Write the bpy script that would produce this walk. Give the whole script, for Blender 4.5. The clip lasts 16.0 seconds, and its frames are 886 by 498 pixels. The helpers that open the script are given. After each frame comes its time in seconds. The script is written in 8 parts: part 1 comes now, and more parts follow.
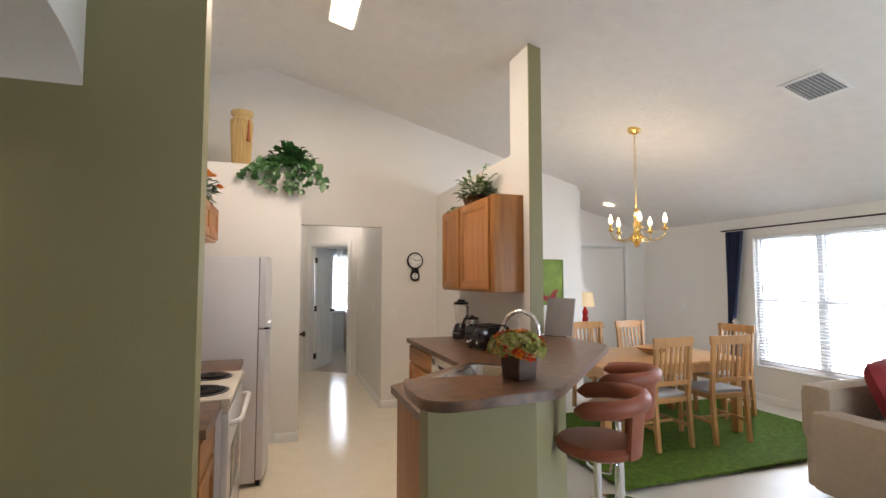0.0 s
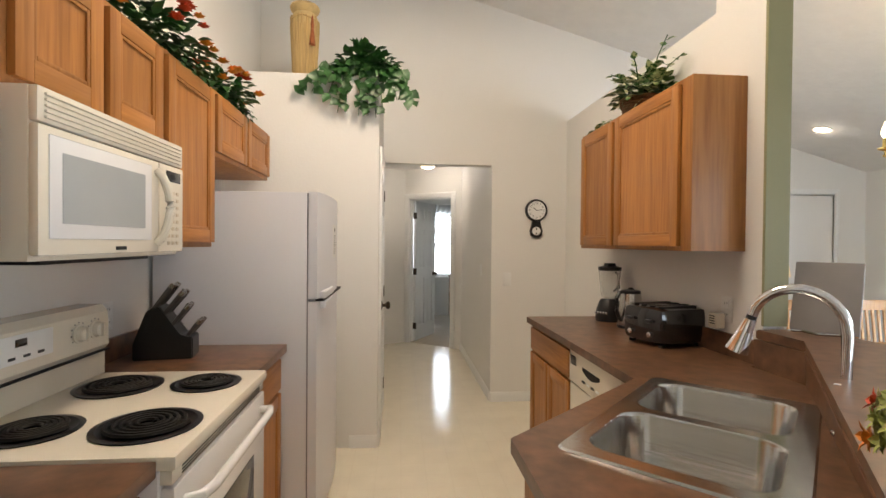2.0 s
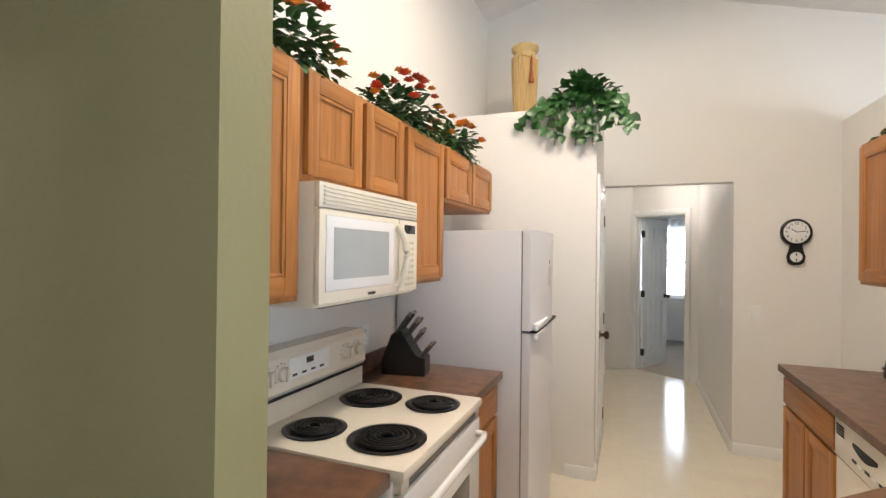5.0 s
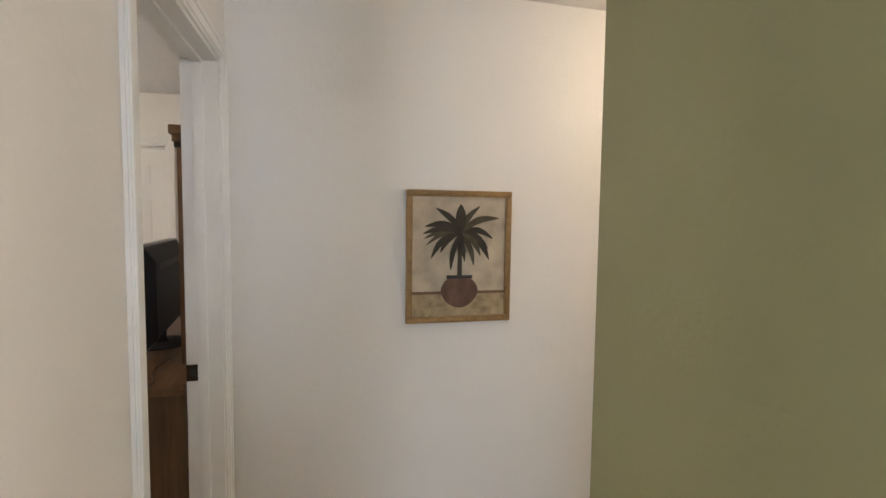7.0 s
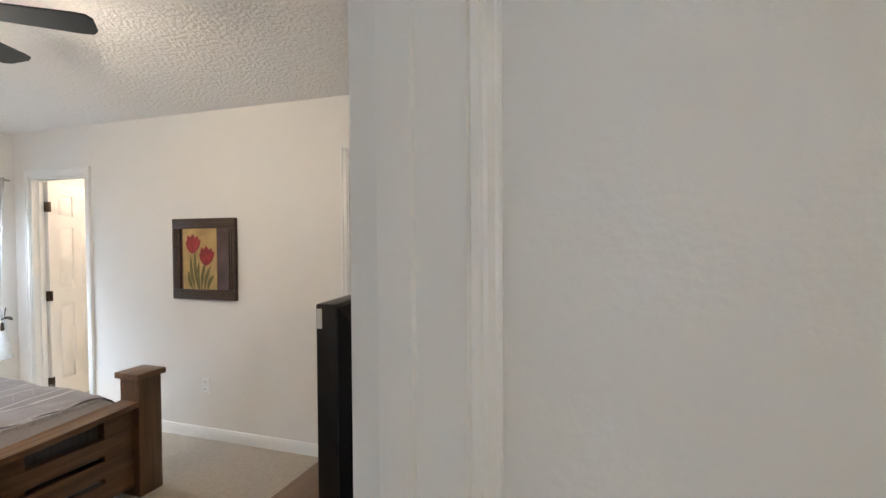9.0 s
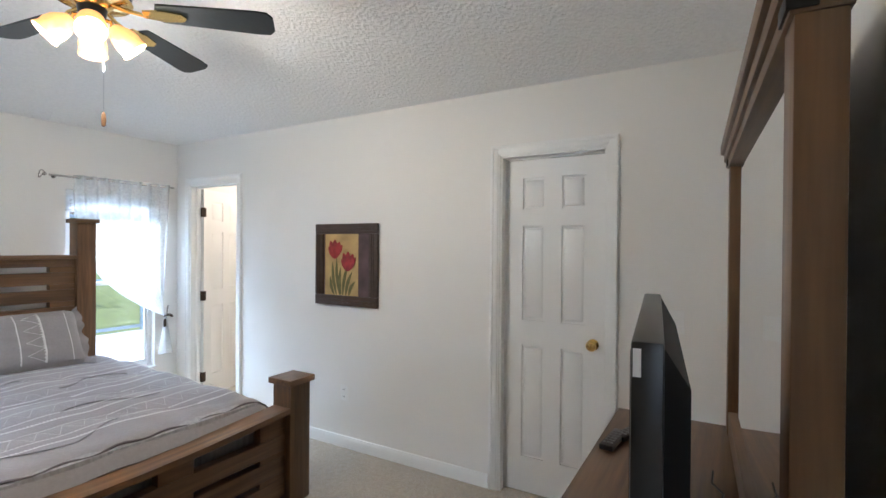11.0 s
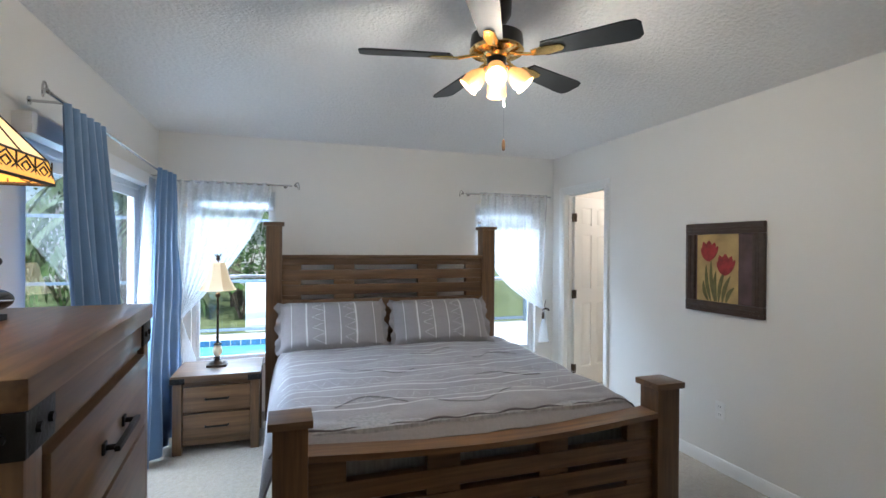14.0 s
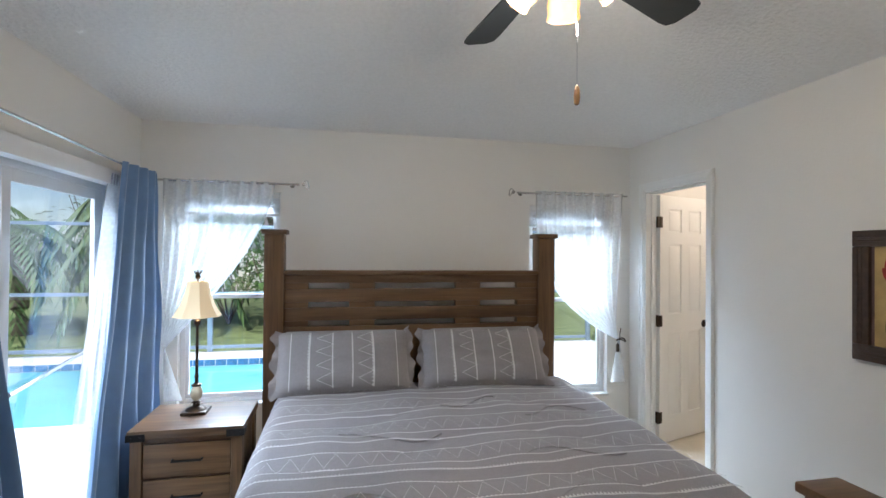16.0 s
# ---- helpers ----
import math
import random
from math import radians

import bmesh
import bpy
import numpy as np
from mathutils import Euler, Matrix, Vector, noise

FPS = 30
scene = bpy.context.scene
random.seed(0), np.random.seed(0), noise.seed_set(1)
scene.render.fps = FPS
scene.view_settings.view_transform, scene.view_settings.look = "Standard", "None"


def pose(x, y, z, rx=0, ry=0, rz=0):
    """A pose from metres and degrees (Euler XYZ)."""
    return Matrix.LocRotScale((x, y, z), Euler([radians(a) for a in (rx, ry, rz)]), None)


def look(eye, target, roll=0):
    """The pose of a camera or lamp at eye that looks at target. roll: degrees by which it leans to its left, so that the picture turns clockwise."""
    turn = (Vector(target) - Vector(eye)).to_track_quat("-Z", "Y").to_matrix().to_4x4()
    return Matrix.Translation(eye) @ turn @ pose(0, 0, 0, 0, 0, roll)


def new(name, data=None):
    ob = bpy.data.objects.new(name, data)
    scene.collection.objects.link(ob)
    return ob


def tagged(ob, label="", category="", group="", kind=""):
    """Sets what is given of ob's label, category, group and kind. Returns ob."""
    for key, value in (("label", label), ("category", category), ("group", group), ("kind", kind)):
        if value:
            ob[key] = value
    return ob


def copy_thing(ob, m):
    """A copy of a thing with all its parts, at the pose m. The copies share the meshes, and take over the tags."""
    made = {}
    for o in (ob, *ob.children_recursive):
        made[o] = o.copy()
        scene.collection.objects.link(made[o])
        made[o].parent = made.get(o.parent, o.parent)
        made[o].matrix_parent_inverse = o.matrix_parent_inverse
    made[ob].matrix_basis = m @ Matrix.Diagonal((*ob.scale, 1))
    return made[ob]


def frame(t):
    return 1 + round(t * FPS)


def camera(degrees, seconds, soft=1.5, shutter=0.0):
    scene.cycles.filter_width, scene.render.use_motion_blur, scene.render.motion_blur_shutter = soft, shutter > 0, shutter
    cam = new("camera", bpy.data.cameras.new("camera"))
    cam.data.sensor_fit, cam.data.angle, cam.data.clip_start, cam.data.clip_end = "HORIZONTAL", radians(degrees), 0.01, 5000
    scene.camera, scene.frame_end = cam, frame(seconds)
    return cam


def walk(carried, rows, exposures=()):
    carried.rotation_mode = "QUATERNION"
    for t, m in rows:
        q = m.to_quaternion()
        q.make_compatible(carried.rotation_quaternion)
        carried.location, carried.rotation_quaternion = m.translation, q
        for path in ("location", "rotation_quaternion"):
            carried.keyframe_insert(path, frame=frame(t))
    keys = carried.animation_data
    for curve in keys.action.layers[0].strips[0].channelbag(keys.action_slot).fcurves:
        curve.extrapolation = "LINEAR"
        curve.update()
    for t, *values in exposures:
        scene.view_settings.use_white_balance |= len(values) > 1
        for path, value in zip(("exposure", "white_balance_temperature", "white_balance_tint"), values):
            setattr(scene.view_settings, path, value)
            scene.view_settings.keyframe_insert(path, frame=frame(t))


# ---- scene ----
cam = camera(85.5, 16.0)
PATH = [
    (0, (0.019, -0.031, 1.487), (0.642, 1.865, 1.613), 0.0),
    (0.5, (0.025, 0.341, 1.477), (0.502, 2.283, 1.509), 0.4),
    (1, (0.09, 0.703, 1.459), (0.493, 2.662, 1.452), 0.4),
    (1.5, (0.194, 1.057, 1.441), (0.474, 3.037, 1.444), 0.4),
    (2, (0.286, 1.359, 1.41), (0.466, 3.35, 1.386), 0.5),
    (2.5, (0.379, 1.563, 1.4), (0.466, 3.561, 1.409), 0.4),
    (3, (0.427, 1.635, 1.406), (0.471, 3.634, 1.449), 0.5),
    (3.2, (0.427, 1.633, 1.406), (0.468, 3.632, 1.446), 0.5),
    (5.3, (0.342, 1.253, 1.546), (-0.703, 2.958, 1.56), 0.6),
    (5.5, (0.32, 1.249, 1.49), (-0.952, 2.792, 1.544), 1.0),
    (6, (0.252, 1.287, 1.507), (-1.425, 2.375, 1.452), 0.8),
    (6.5, (0.132, 1.283, 1.486), (-1.735, 1.99, 1.373), 0.5),
    (7, (-0.157, 1.351, 1.502), (-2.096, 1.823, 1.37), 0.7),
    (7.5, (-0.506, 1.42, 1.498), (-2.488, 1.678, 1.427), 0.7),
    (8, (-0.864, 1.525, 1.49), (-2.852, 1.327, 1.392), -0.4),
    (8.5, (-1.232, 1.34, 1.476), (-3.198, 0.974, 1.452), 0.0),
    (8.6, (-1.314, 1.294, 1.488), (-3.271, 0.888, 1.435), -0.9),
    (9, (-1.595, 1.102, 1.493), (-3.488, 0.458, 1.449), -0.4),
    (11.3, (-1.701, 0.622, 1.496), (-3.388, -0.452, 1.477), 0.2),
    (11.5, (-1.695, 0.602, 1.492), (-3.338, -0.539, 1.47), 0.1),
    (12, (-1.678, 0.622, 1.498), (-3.139, -0.744, 1.477), 0.1),
    (12.5, (-1.651, 0.646, 1.497), (-2.888, -0.926, 1.48), 0.4),
    (13, (-1.656, 0.671, 1.491), (-2.647, -1.066, 1.476), 0.4),
    (13.5, (-1.65, 0.688, 1.482), (-2.442, -1.149, 1.458), 0.4),
    (14, (-1.643, 0.708, 1.475), (-2.269, -1.191, 1.47), 0.4),
    (14.5, (-1.635, 0.701, 1.464), (-2.158, -1.23, 1.466), 0.5),
    (15, (-1.65, 0.579, 1.472), (-2.165, -1.354, 1.452), 0.5),
    (15.5, (-1.741, 0.212, 1.481), (-2.169, -1.742, 1.457), 0.4),
    (16, (-2.015, -0.185, 1.53), (-2.422, -2.143, 1.549), 0.5),
]
walk(cam, [(t, look(eye, target, roll)) for t, eye, target, roll in PATH],
     [(0, -0.17, 6550, 17), (1.5, -0.08, 6850, 14), (3, 0.02, 6350, 14), (6, 0.4, 6250, 14), (7.5, 0.6, 6400, 17), (8.2, 0.6, 6500, 15), (9, 0.5, 6150, 14), (11.5, 0.5, 5400, 10),
      (13, 0.17, 5400, 9), (14.5, -0.05, 5480, 10), (16, -0.15, 5750, 11)])

# ---- world, sun, exposure ----
world = bpy.data.worlds.new("sky_world")
scene.world = world
world.use_nodes = True
wn = world.node_tree.nodes
sky = wn.new("ShaderNodeTexSky")
sky.sky_type = "NISHITA"
sky.sun_disc = False
SUN_ELEV, SUN_ROT = radians(58), radians(35)
sky.sun_elevation, sky.sun_rotation = SUN_ELEV, SUN_ROT
world.node_tree.links.new(sky.outputs[0], wn["Background"].inputs[0])
wn["Background"].inputs[1].default_value = 0.15
sun = new("sun", bpy.data.lights.new("sun", "SUN"))
sun.data.energy, sun.data.angle, sun.data.color = 5.0, radians(0.5), (1.0, 0.95, 0.88)
sun_dir = Vector((math.sin(SUN_ROT) * math.cos(SUN_ELEV), math.cos(SUN_ROT) * math.cos(SUN_ELEV), math.sin(SUN_ELEV)))
sun.matrix_world = look(sun_dir * 30, (0, 0, 0))
scene.view_settings.exposure = 0.0


def area_light(name, place, target, sx, sy, watts, color=(1, 1, 1)):
    data = bpy.data.lights.new(name, "AREA")
    data.shape, data.size, data.size_y, data.energy, data.color = "RECTANGLE", sx, sy, watts, color
    ob = new(name, data)
    ob.matrix_world = look(place, target)
    return ob


def point_light(name, place, watts, color=(1, 0.78, 0.5), radius=0.03):
    data = bpy.data.lights.new(name, "POINT")
    data.energy, data.color, data.shadow_soft_size = watts, color, radius
    ob = new(name, data)
    ob.location = place
    return ob


SKY = (0.76, 0.89, 1.0)
# Lamps added outside the windows, out of view, to strengthen the sky's light.
area_light("skylight_slider", (2.1, -2.7, 3.6), (-1.9, -2.4, 0.9), 2.6, 1.8, 430, SKY)
area_light("skylight_windows", (-2.5, -7.2, 4.1), (-2.5, -3.2, 1.0), 4.6, 1.8, 1300, SKY)
area_light("skylight_dining", (5.80, 3.71, 1.25), (0, 3.4, 1.0), 1.5, 1.6, 115, SKY)
# Added fill lamp at the made-up opening in the unseen south wall.
area_light("skylight_living", (3.9, -1.03, 1.1), (2.5, 5, 1.0), 2.2, 2.0, 82, SKY)
area_light("skylight_far_bedroom", (0.9, 10.86, 1.4), (0.9, 8, 1.0), 1.1, 1.3, 42, SKY)


# ---- materials ----
def mat(name, color, rough=0.5, metal=0.0, bump=0.0, scale=20.0, vary=0.0, vscale=3.0, detail=4.0, spec=0.5,
        coat=0.0, emit=None, strength=0.0, trans=0.0, stretch=None, color2=None, sharp=False, alpha=1.0, sheen=0.0, island=False, bdist=0.01):
    m = bpy.data.materials.new(name)
    m.use_nodes = True
    n, l = m.node_tree.nodes, m.node_tree.links
    b = n["Principled BSDF"]
    b.inputs["Base Color"].default_value = (*color, 1)
    b.inputs["Roughness"].default_value = rough
    b.inputs["Metallic"].default_value = metal
    b.inputs["Specular IOR Level"].default_value = spec
    b.inputs["Coat Weight"].default_value = coat
    b.inputs["Transmission Weight"].default_value = trans
    b.inputs["Alpha"].default_value = alpha
    b.inputs["Sheen Weight"].default_value = sheen
    if emit:
        b.inputs["Emission Color"].default_value = (*emit, 1)
        b.inputs["Emission Strength"].default_value = strength
    tc = n.new("ShaderNodeTexCoord")
    mp = n.new("ShaderNodeMapping")
    l.new(tc.outputs["Object"], mp.inputs["Vector"])
    if stretch:
        mp.inputs["Scale"].default_value = stretch
    if vary or color2:
        t = n.new("ShaderNodeTexNoise")
        t.inputs["Scale"].default_value, t.inputs["Detail"].default_value = vscale, detail
        l.new(mp.outputs[0], t.inputs["Vector"])
        r = n.new("ShaderNodeValToRGB")
        c2 = color2 or tuple(max(0, c * (1 - vary)) for c in color)
        r.color_ramp.elements[0].color = (*c2, 1)
        r.color_ramp.elements[1].color = (*color, 1)
        r.color_ramp.elements[0].position, r.color_ramp.elements[1].position = (0.45, 0.55) if sharp else (0.3, 0.7)
        l.new(t.outputs["Fac"], r.inputs[0])
        out = r.outputs[0]
        if island:
            oi = n.new("ShaderNodeObjectInfo")
            hv = n.new("ShaderNodeHueSaturation")
            mr = n.new("ShaderNodeMapRange")
            mr.inputs[3].default_value, mr.inputs[4].default_value = 0.8, 1.15
            l.new(oi.outputs["Random"], mr.inputs[0])
            l.new(mr.outputs[0], hv.inputs["Value"])
            l.new(out, hv.inputs["Color"])
            out = hv.outputs[0]
        l.new(out, b.inputs["Base Color"])
    if bump:
        t = n.new("ShaderNodeTexNoise")
        t.inputs["Scale"].default_value, t.inputs["Detail"].default_value = scale, 5.0
        l.new(mp.outputs[0], t.inputs["Vector"])
        bp = n.new("ShaderNodeBump")
        bp.inputs["Strength"].default_value, bp.inputs["Distance"].default_value = bump, bdist
        l.new(t.outputs["Fac"], bp.inputs["Height"])
        l.new(bp.outputs[0], b.inputs["Normal"])
    return m


def wood(name, dark, light, axis="Z", rough=0.4, coat=0.15, grain=1.0, knots=0.35):
    """Grain that runs along the object's own axis, with broad figure and fine pores."""
    m = bpy.data.materials.new(name)
    m.use_nodes = True
    n, l = m.node_tree.nodes, m.node_tree.links
    b = n["Principled BSDF"]
    b.inputs["Roughness"].default_value = rough
    b.inputs["Coat Weight"].default_value = coat
    tc = n.new("ShaderNodeTexCoord")
    mp = n.new("ShaderNodeMapping")
    s = {"X": (0.06, 1, 1), "Y": (1, 0.06, 1), "Z": (1, 1, 0.06)}[axis]
    mp.inputs["Scale"].default_value = s
    l.new(tc.outputs["Object"], mp.inputs["Vector"])
    oi = n.new("ShaderNodeObjectInfo")
    sh = n.new("ShaderNodeVectorMath")
    sh.operation = "ADD"
    l.new(mp.outputs[0], sh.inputs[0])
    l.new(oi.outputs["Random"], sh.inputs[1])
    fine = n.new("ShaderNodeTexNoise")
    fine.inputs["Scale"].default_value, fine.inputs["Detail"].default_value = 90 * grain, 6
    broad = n.new("ShaderNodeTexNoise")
    broad.inputs["Scale"].default_value, broad.inputs["Detail"].default_value, broad.inputs["Distortion"].default_value = 14 * grain, 3, 1.6
    l.new(sh.outputs[0], fine.inputs["Vector"])
    l.new(sh.outputs[0], broad.inputs["Vector"])
    mx = n.new("ShaderNodeMix")
    mx.inputs[0].default_value = 0.5 - knots * 0.3
    l.new(fine.outputs["Fac"], mx.inputs[2])
    l.new(broad.outputs["Fac"], mx.inputs[3])
    mx.inputs[0].default_value = 0.6
    r = n.new("ShaderNodeValToRGB")
    r.color_ramp.elements[0].position, r.color_ramp.elements[1].position = 0.32, 0.68
    r.color_ramp.elements[0].color, r.color_ramp.elements[1].color = (*dark, 1), (*light, 1)
    l.new(mx.outputs[0], r.inputs[0])
    hv = n.new("ShaderNodeHueSaturation")
    mr = n.new("ShaderNodeMapRange")
    mr.inputs[3].default_value, mr.inputs[4].default_value = 0.86, 1.1
    l.new(oi.outputs["Random"], mr.inputs[0])
    l.new(mr.outputs[0], hv.inputs["Value"])
    l.new(r.outputs[0], hv.inputs["Color"])
    l.new(hv.outputs[0], b.inputs["Base Color"])
    bp = n.new("ShaderNodeBump")
    bp.inputs["Strength"].default_value, bp.inputs["Distance"].default_value = 0.12, 0.004
    l.new(fine.outputs["Fac"], bp.inputs["Height"])
    l.new(bp.outputs[0], b.inputs["Normal"])
    return m


WHITE = mat("white_wall_paint", (0.80, 0.785, 0.75), 0.55, bump=0.12, scale=70, vary=0.035, vscale=1.2)
GREEN = mat("olive_green_wall_paint", (0.27, 0.25, 0.125), 0.5, bump=0.12, scale=70, vary=0.05, vscale=1.0)
TRIM = mat("white_trim_paint", (0.82, 0.82, 0.80), 0.35, vary=0.03, vscale=4)
CEIL = mat("popcorn_ceiling_texture", (0.88, 0.875, 0.86), 0.9, bump=0.75, scale=48, vary=0.06, vscale=48, spec=0.2, bdist=0.014)
KCEIL = mat("knockdown_ceiling_texture", (0.80, 0.78, 0.75), 0.85, bump=0.35, scale=26, vary=0.05, vscale=9, spec=0.2)
def printed_vinyl(name, color, joint, size):
    """Sheet vinyl with a faint printed tile grid."""
    m = mat(name, color, 0.14, bump=0.03, scale=9, vary=0.06, vscale=6)
    n, l = m.node_tree.nodes, m.node_tree.links
    b = n["Principled BSDF"]
    old = b.inputs["Base Color"].links[0].from_socket
    br = n.new("ShaderNodeTexBrick")
    br.offset = 0.0
    br.inputs["Scale"].default_value = 1.0
    br.inputs["Brick Width"].default_value = br.inputs["Row Height"].default_value = size
    br.inputs["Mortar Size"].default_value, br.inputs["Mortar Smooth"].default_value = 0.003, 0.4
    br.inputs["Color1"].default_value, br.inputs["Color2"].default_value, br.inputs["Mortar"].default_value = (1, 1, 1, 1), (0.985, 0.98, 0.975, 1), (*joint, 1)
    tc = n.new("ShaderNodeTexCoord")
    l.new(tc.outputs["Object"], br.inputs["Vector"])
    mx = n.new("ShaderNodeMix")
    mx.data_type, mx.blend_type = "RGBA", "MULTIPLY"
    mx.inputs[0].default_value = 1.0
    l.new(old, mx.inputs[6])
    l.new(br.outputs["Color"], mx.inputs[7])
    l.new(mx.outputs[2], b.inputs["Base Color"])
    return m


VINYL = printed_vinyl("cream_vinyl_floor", (0.80, 0.735, 0.59), (0.955, 0.945, 0.93), 0.152)
LIVFLOOR = mat("pale_living_floor_tile", (0.56, 0.52, 0.45), 0.35, bump=0.05, scale=30, vary=0.08, vscale=4)
CARPET = mat("beige_cut_pile_carpet", (0.44, 0.37, 0.28), 0.95, bump=0.8, scale=190, vary=0.22, vscale=35, spec=0.1, sheen=0.3)
OAK = wood("honey_oak_cabinet_wood", (0.29, 0.105, 0.022), (0.50, 0.215, 0.055), "Z", 0.45, 0.04)
OAKX = wood("honey_oak_cross_grain", (0.29, 0.105, 0.022), (0.50, 0.215, 0.055), "Y", 0.45, 0.04)
PINE = wood("pale_beech_chair_wood", (0.46, 0.22, 0.075), (0.62, 0.34, 0.13), "Z", 0.35, 0.25)
RUSTX = wood("rustic_brown_wood_x", (0.062, 0.030, 0.012), (0.185, 0.098, 0.040), "X", 0.42, 0.12, 0.8)
RUSTY = wood("rustic_brown_wood_y", (0.062, 0.030, 0.012), (0.185, 0.098, 0.040), "Y", 0.42, 0.12, 0.8)
RUSTZ = wood("rustic_brown_wood_z", (0.062, 0.030, 0.012), (0.185, 0.098, 0.040), "Z", 0.42, 0.12, 0.8)
LAMINATE = mat("mottled_brown_laminate", (0.20, 0.10, 0.055), 0.3, vary=0.62, vscale=16, detail=8, bump=0.02, scale=60)
WHITEAPP = mat("white_enamel_appliance", (0.80, 0.80, 0.80), 0.22, coat=0.3, vary=0.02, vscale=2)
BISQUE = mat("bisque_enamel_appliance", (0.80, 0.74, 0.62), 0.25, coat=0.3, vary=0.02, vscale=2)
FRIDGE = mat("white_textured_fridge_skin", (0.76, 0.765, 0.80), 0.38, bump=0.1, scale=220, vary=0.02, vscale=3)
BLACK = mat("black_plastic", (0.012, 0.012, 0.013), 0.3, vary=0.2, vscale=8)
DARKGLASS = mat("dark_glass", (0.015, 0.017, 0.02), 0.06, spec=0.7)
CHROME = mat("polished_chrome", (0.82, 0.82, 0.84), 0.1, 1.0, vary=0.05, vscale=12)
STEEL = mat("brushed_stainless_steel", (0.60, 0.59, 0.57), 0.2, 1.0, bump=0.06, scale=120, stretch=(1, 0.05, 1), vary=0.12, vscale=40)
BRASS = mat("polished_brass", (0.83, 0.57, 0.20), 0.16, 1.0, vary=0.1, vscale=12)
BRONZE = mat("dark_bronze_metal", (0.07, 0.05, 0.035), 0.4, 0.9, vary=0.3, vscale=20)
IRON = mat("black_iron_hardware", (0.02, 0.019, 0.018), 0.5, 0.6, bump=0.15, scale=90, vary=0.3, vscale=30)
GLASS = mat("clear_glass", (1, 1, 1), 0.0, trans=1.0)
MIRROR = mat("mirror_silver", (0.9, 0.9, 0.9), 0.015, 1.0)
LEATHER = mat("rust_brown_leather", (0.28, 0.075, 0.035), 0.42, bump=0.25, scale=130, vary=0.18, vscale=9)
GRASSRUG = mat("green_shag_rug", (0.105, 0.175, 0.022), 0.95, bump=1.0, scale=110, vary=0.45, vscale=22, spec=0.1)
SOFA = mat("taupe_sofa_fabric", (0.36, 0.28, 0.20), 0.9, bump=0.35, scale=260, vary=0.12, vscale=30, sheen=0.2)
REDCLOTH = mat("dark_red_cushion_cloth", (0.20, 0.012, 0.015), 0.85, bump=0.3, scale=200, vary=0.2, vscale=14)
NAVY = mat("navy_curtain_cloth", (0.012, 0.02, 0.06), 0.85, bump=0.3, scale=240, vary=0.15, vscale=20)
BLUECURT = mat("slate_blue_curtain_satin", (0.13, 0.24, 0.43), 0.48, bump=0.2, scale=260, vary=0.1, vscale=16, sheen=0.4)
QUILT = mat("grey_mauve_comforter_cloth", (0.285, 0.265, 0.272), 0.85, bump=0.25, scale=320, vary=0.1, vscale=60, sheen=0.25)
QUILTLINE = mat("white_embroidery_thread", (0.68, 0.67, 0.67), 0.8, bump=0.3, scale=250, vary=0.08, vscale=40)
PIPING = mat("dark_quilt_seam", (0.13, 0.11, 0.12), 0.9, vary=0.1, vscale=30)
MATTRESS = mat("grey_striped_mattress_ticking", (0.40, 0.39, 0.40), 0.85, bump=0.2, scale=200, vary=0.35, vscale=50, stretch=(1, 1, 0.1))
LEAF = mat("glossy_green_leaf", (0.036, 0.13, 0.028), 0.4, vary=0.45, vscale=18, island=True)
LEAFPALE = mat("variegated_leaf", (0.46, 0.52, 0.27), 0.45, color2=(0.04, 0.13, 0.03), vscale=38, sharp=True)
REDFLOWER = mat("orange_red_petal", (0.66, 0.06, 0.012), 0.6, vary=0.35, vscale=30)
ORANGEFLOWER = mat("pale_orange_petal", (0.85, 0.28, 0.02), 0.6, vary=0.3, vscale=30)
HYDRA = mat("lime_green_petal", (0.42, 0.46, 0.10), 0.6, vary=0.4, vscale=40)
STRAW = mat("bundled_straw", (0.62, 0.43, 0.18), 0.8, bump=0.8, scale=60, stretch=(1, 1, 0.05), vary=0.35, vscale=60)
VASECLAY = mat("tan_clay", (0.60, 0.44, 0.20), 0.7, bump=0.2, scale=40, vary=0.25, vscale=18)
TASSEL = mat("rust_tassel_cord", (0.40, 0.12, 0.04), 0.85, bump=0.4, scale=150, vary=0.3, vscale=60)
SHADECLOTH = mat("lit_cream_lampshade", (0.62, 0.50, 0.32), 0.8, emit=(1.0, 0.74, 0.42), strength=0.45, vary=0.05, vscale=20)
BULB = mat("lit_lamp_glass", (1, 0.95, 0.85), 0.3, emit=(1.0, 0.74, 0.42), strength=6.0)
TULIPGLASS = mat("lit_tulip_glass", (0.9, 0.55, 0.2), 0.2, emit=(1.0, 0.50, 0.15), strength=0.8, vary=0.2, vscale=40)
FLUOR = mat("lit_fluorescent_lens", (1, 0.97, 0.9), 0.4, emit=(1.0, 0.84, 0.58), strength=2.6)
AMBER = mat("amber_stained_glass", (0.85, 0.42, 0.08), 0.2, emit=(1.0, 0.50, 0.08), strength=1.0, vary=0.35, vscale=9)
PALEGLASS = mat("cream_stained_glass", (0.95, 0.72, 0.35), 0.2, emit=(1.0, 0.70, 0.28), strength=1.1, vary=0.25, vscale=9)
PAPER = mat("printed_paper", (0.82, 0.82, 0.80), 0.7, vary=0.03, vscale=20)
INK = mat("dark_print_ink", (0.03, 0.03, 0.03), 0.7)
SCREEN = mat("television_screen", (0.05, 0.055, 0.06), 0.12, spec=0.6)


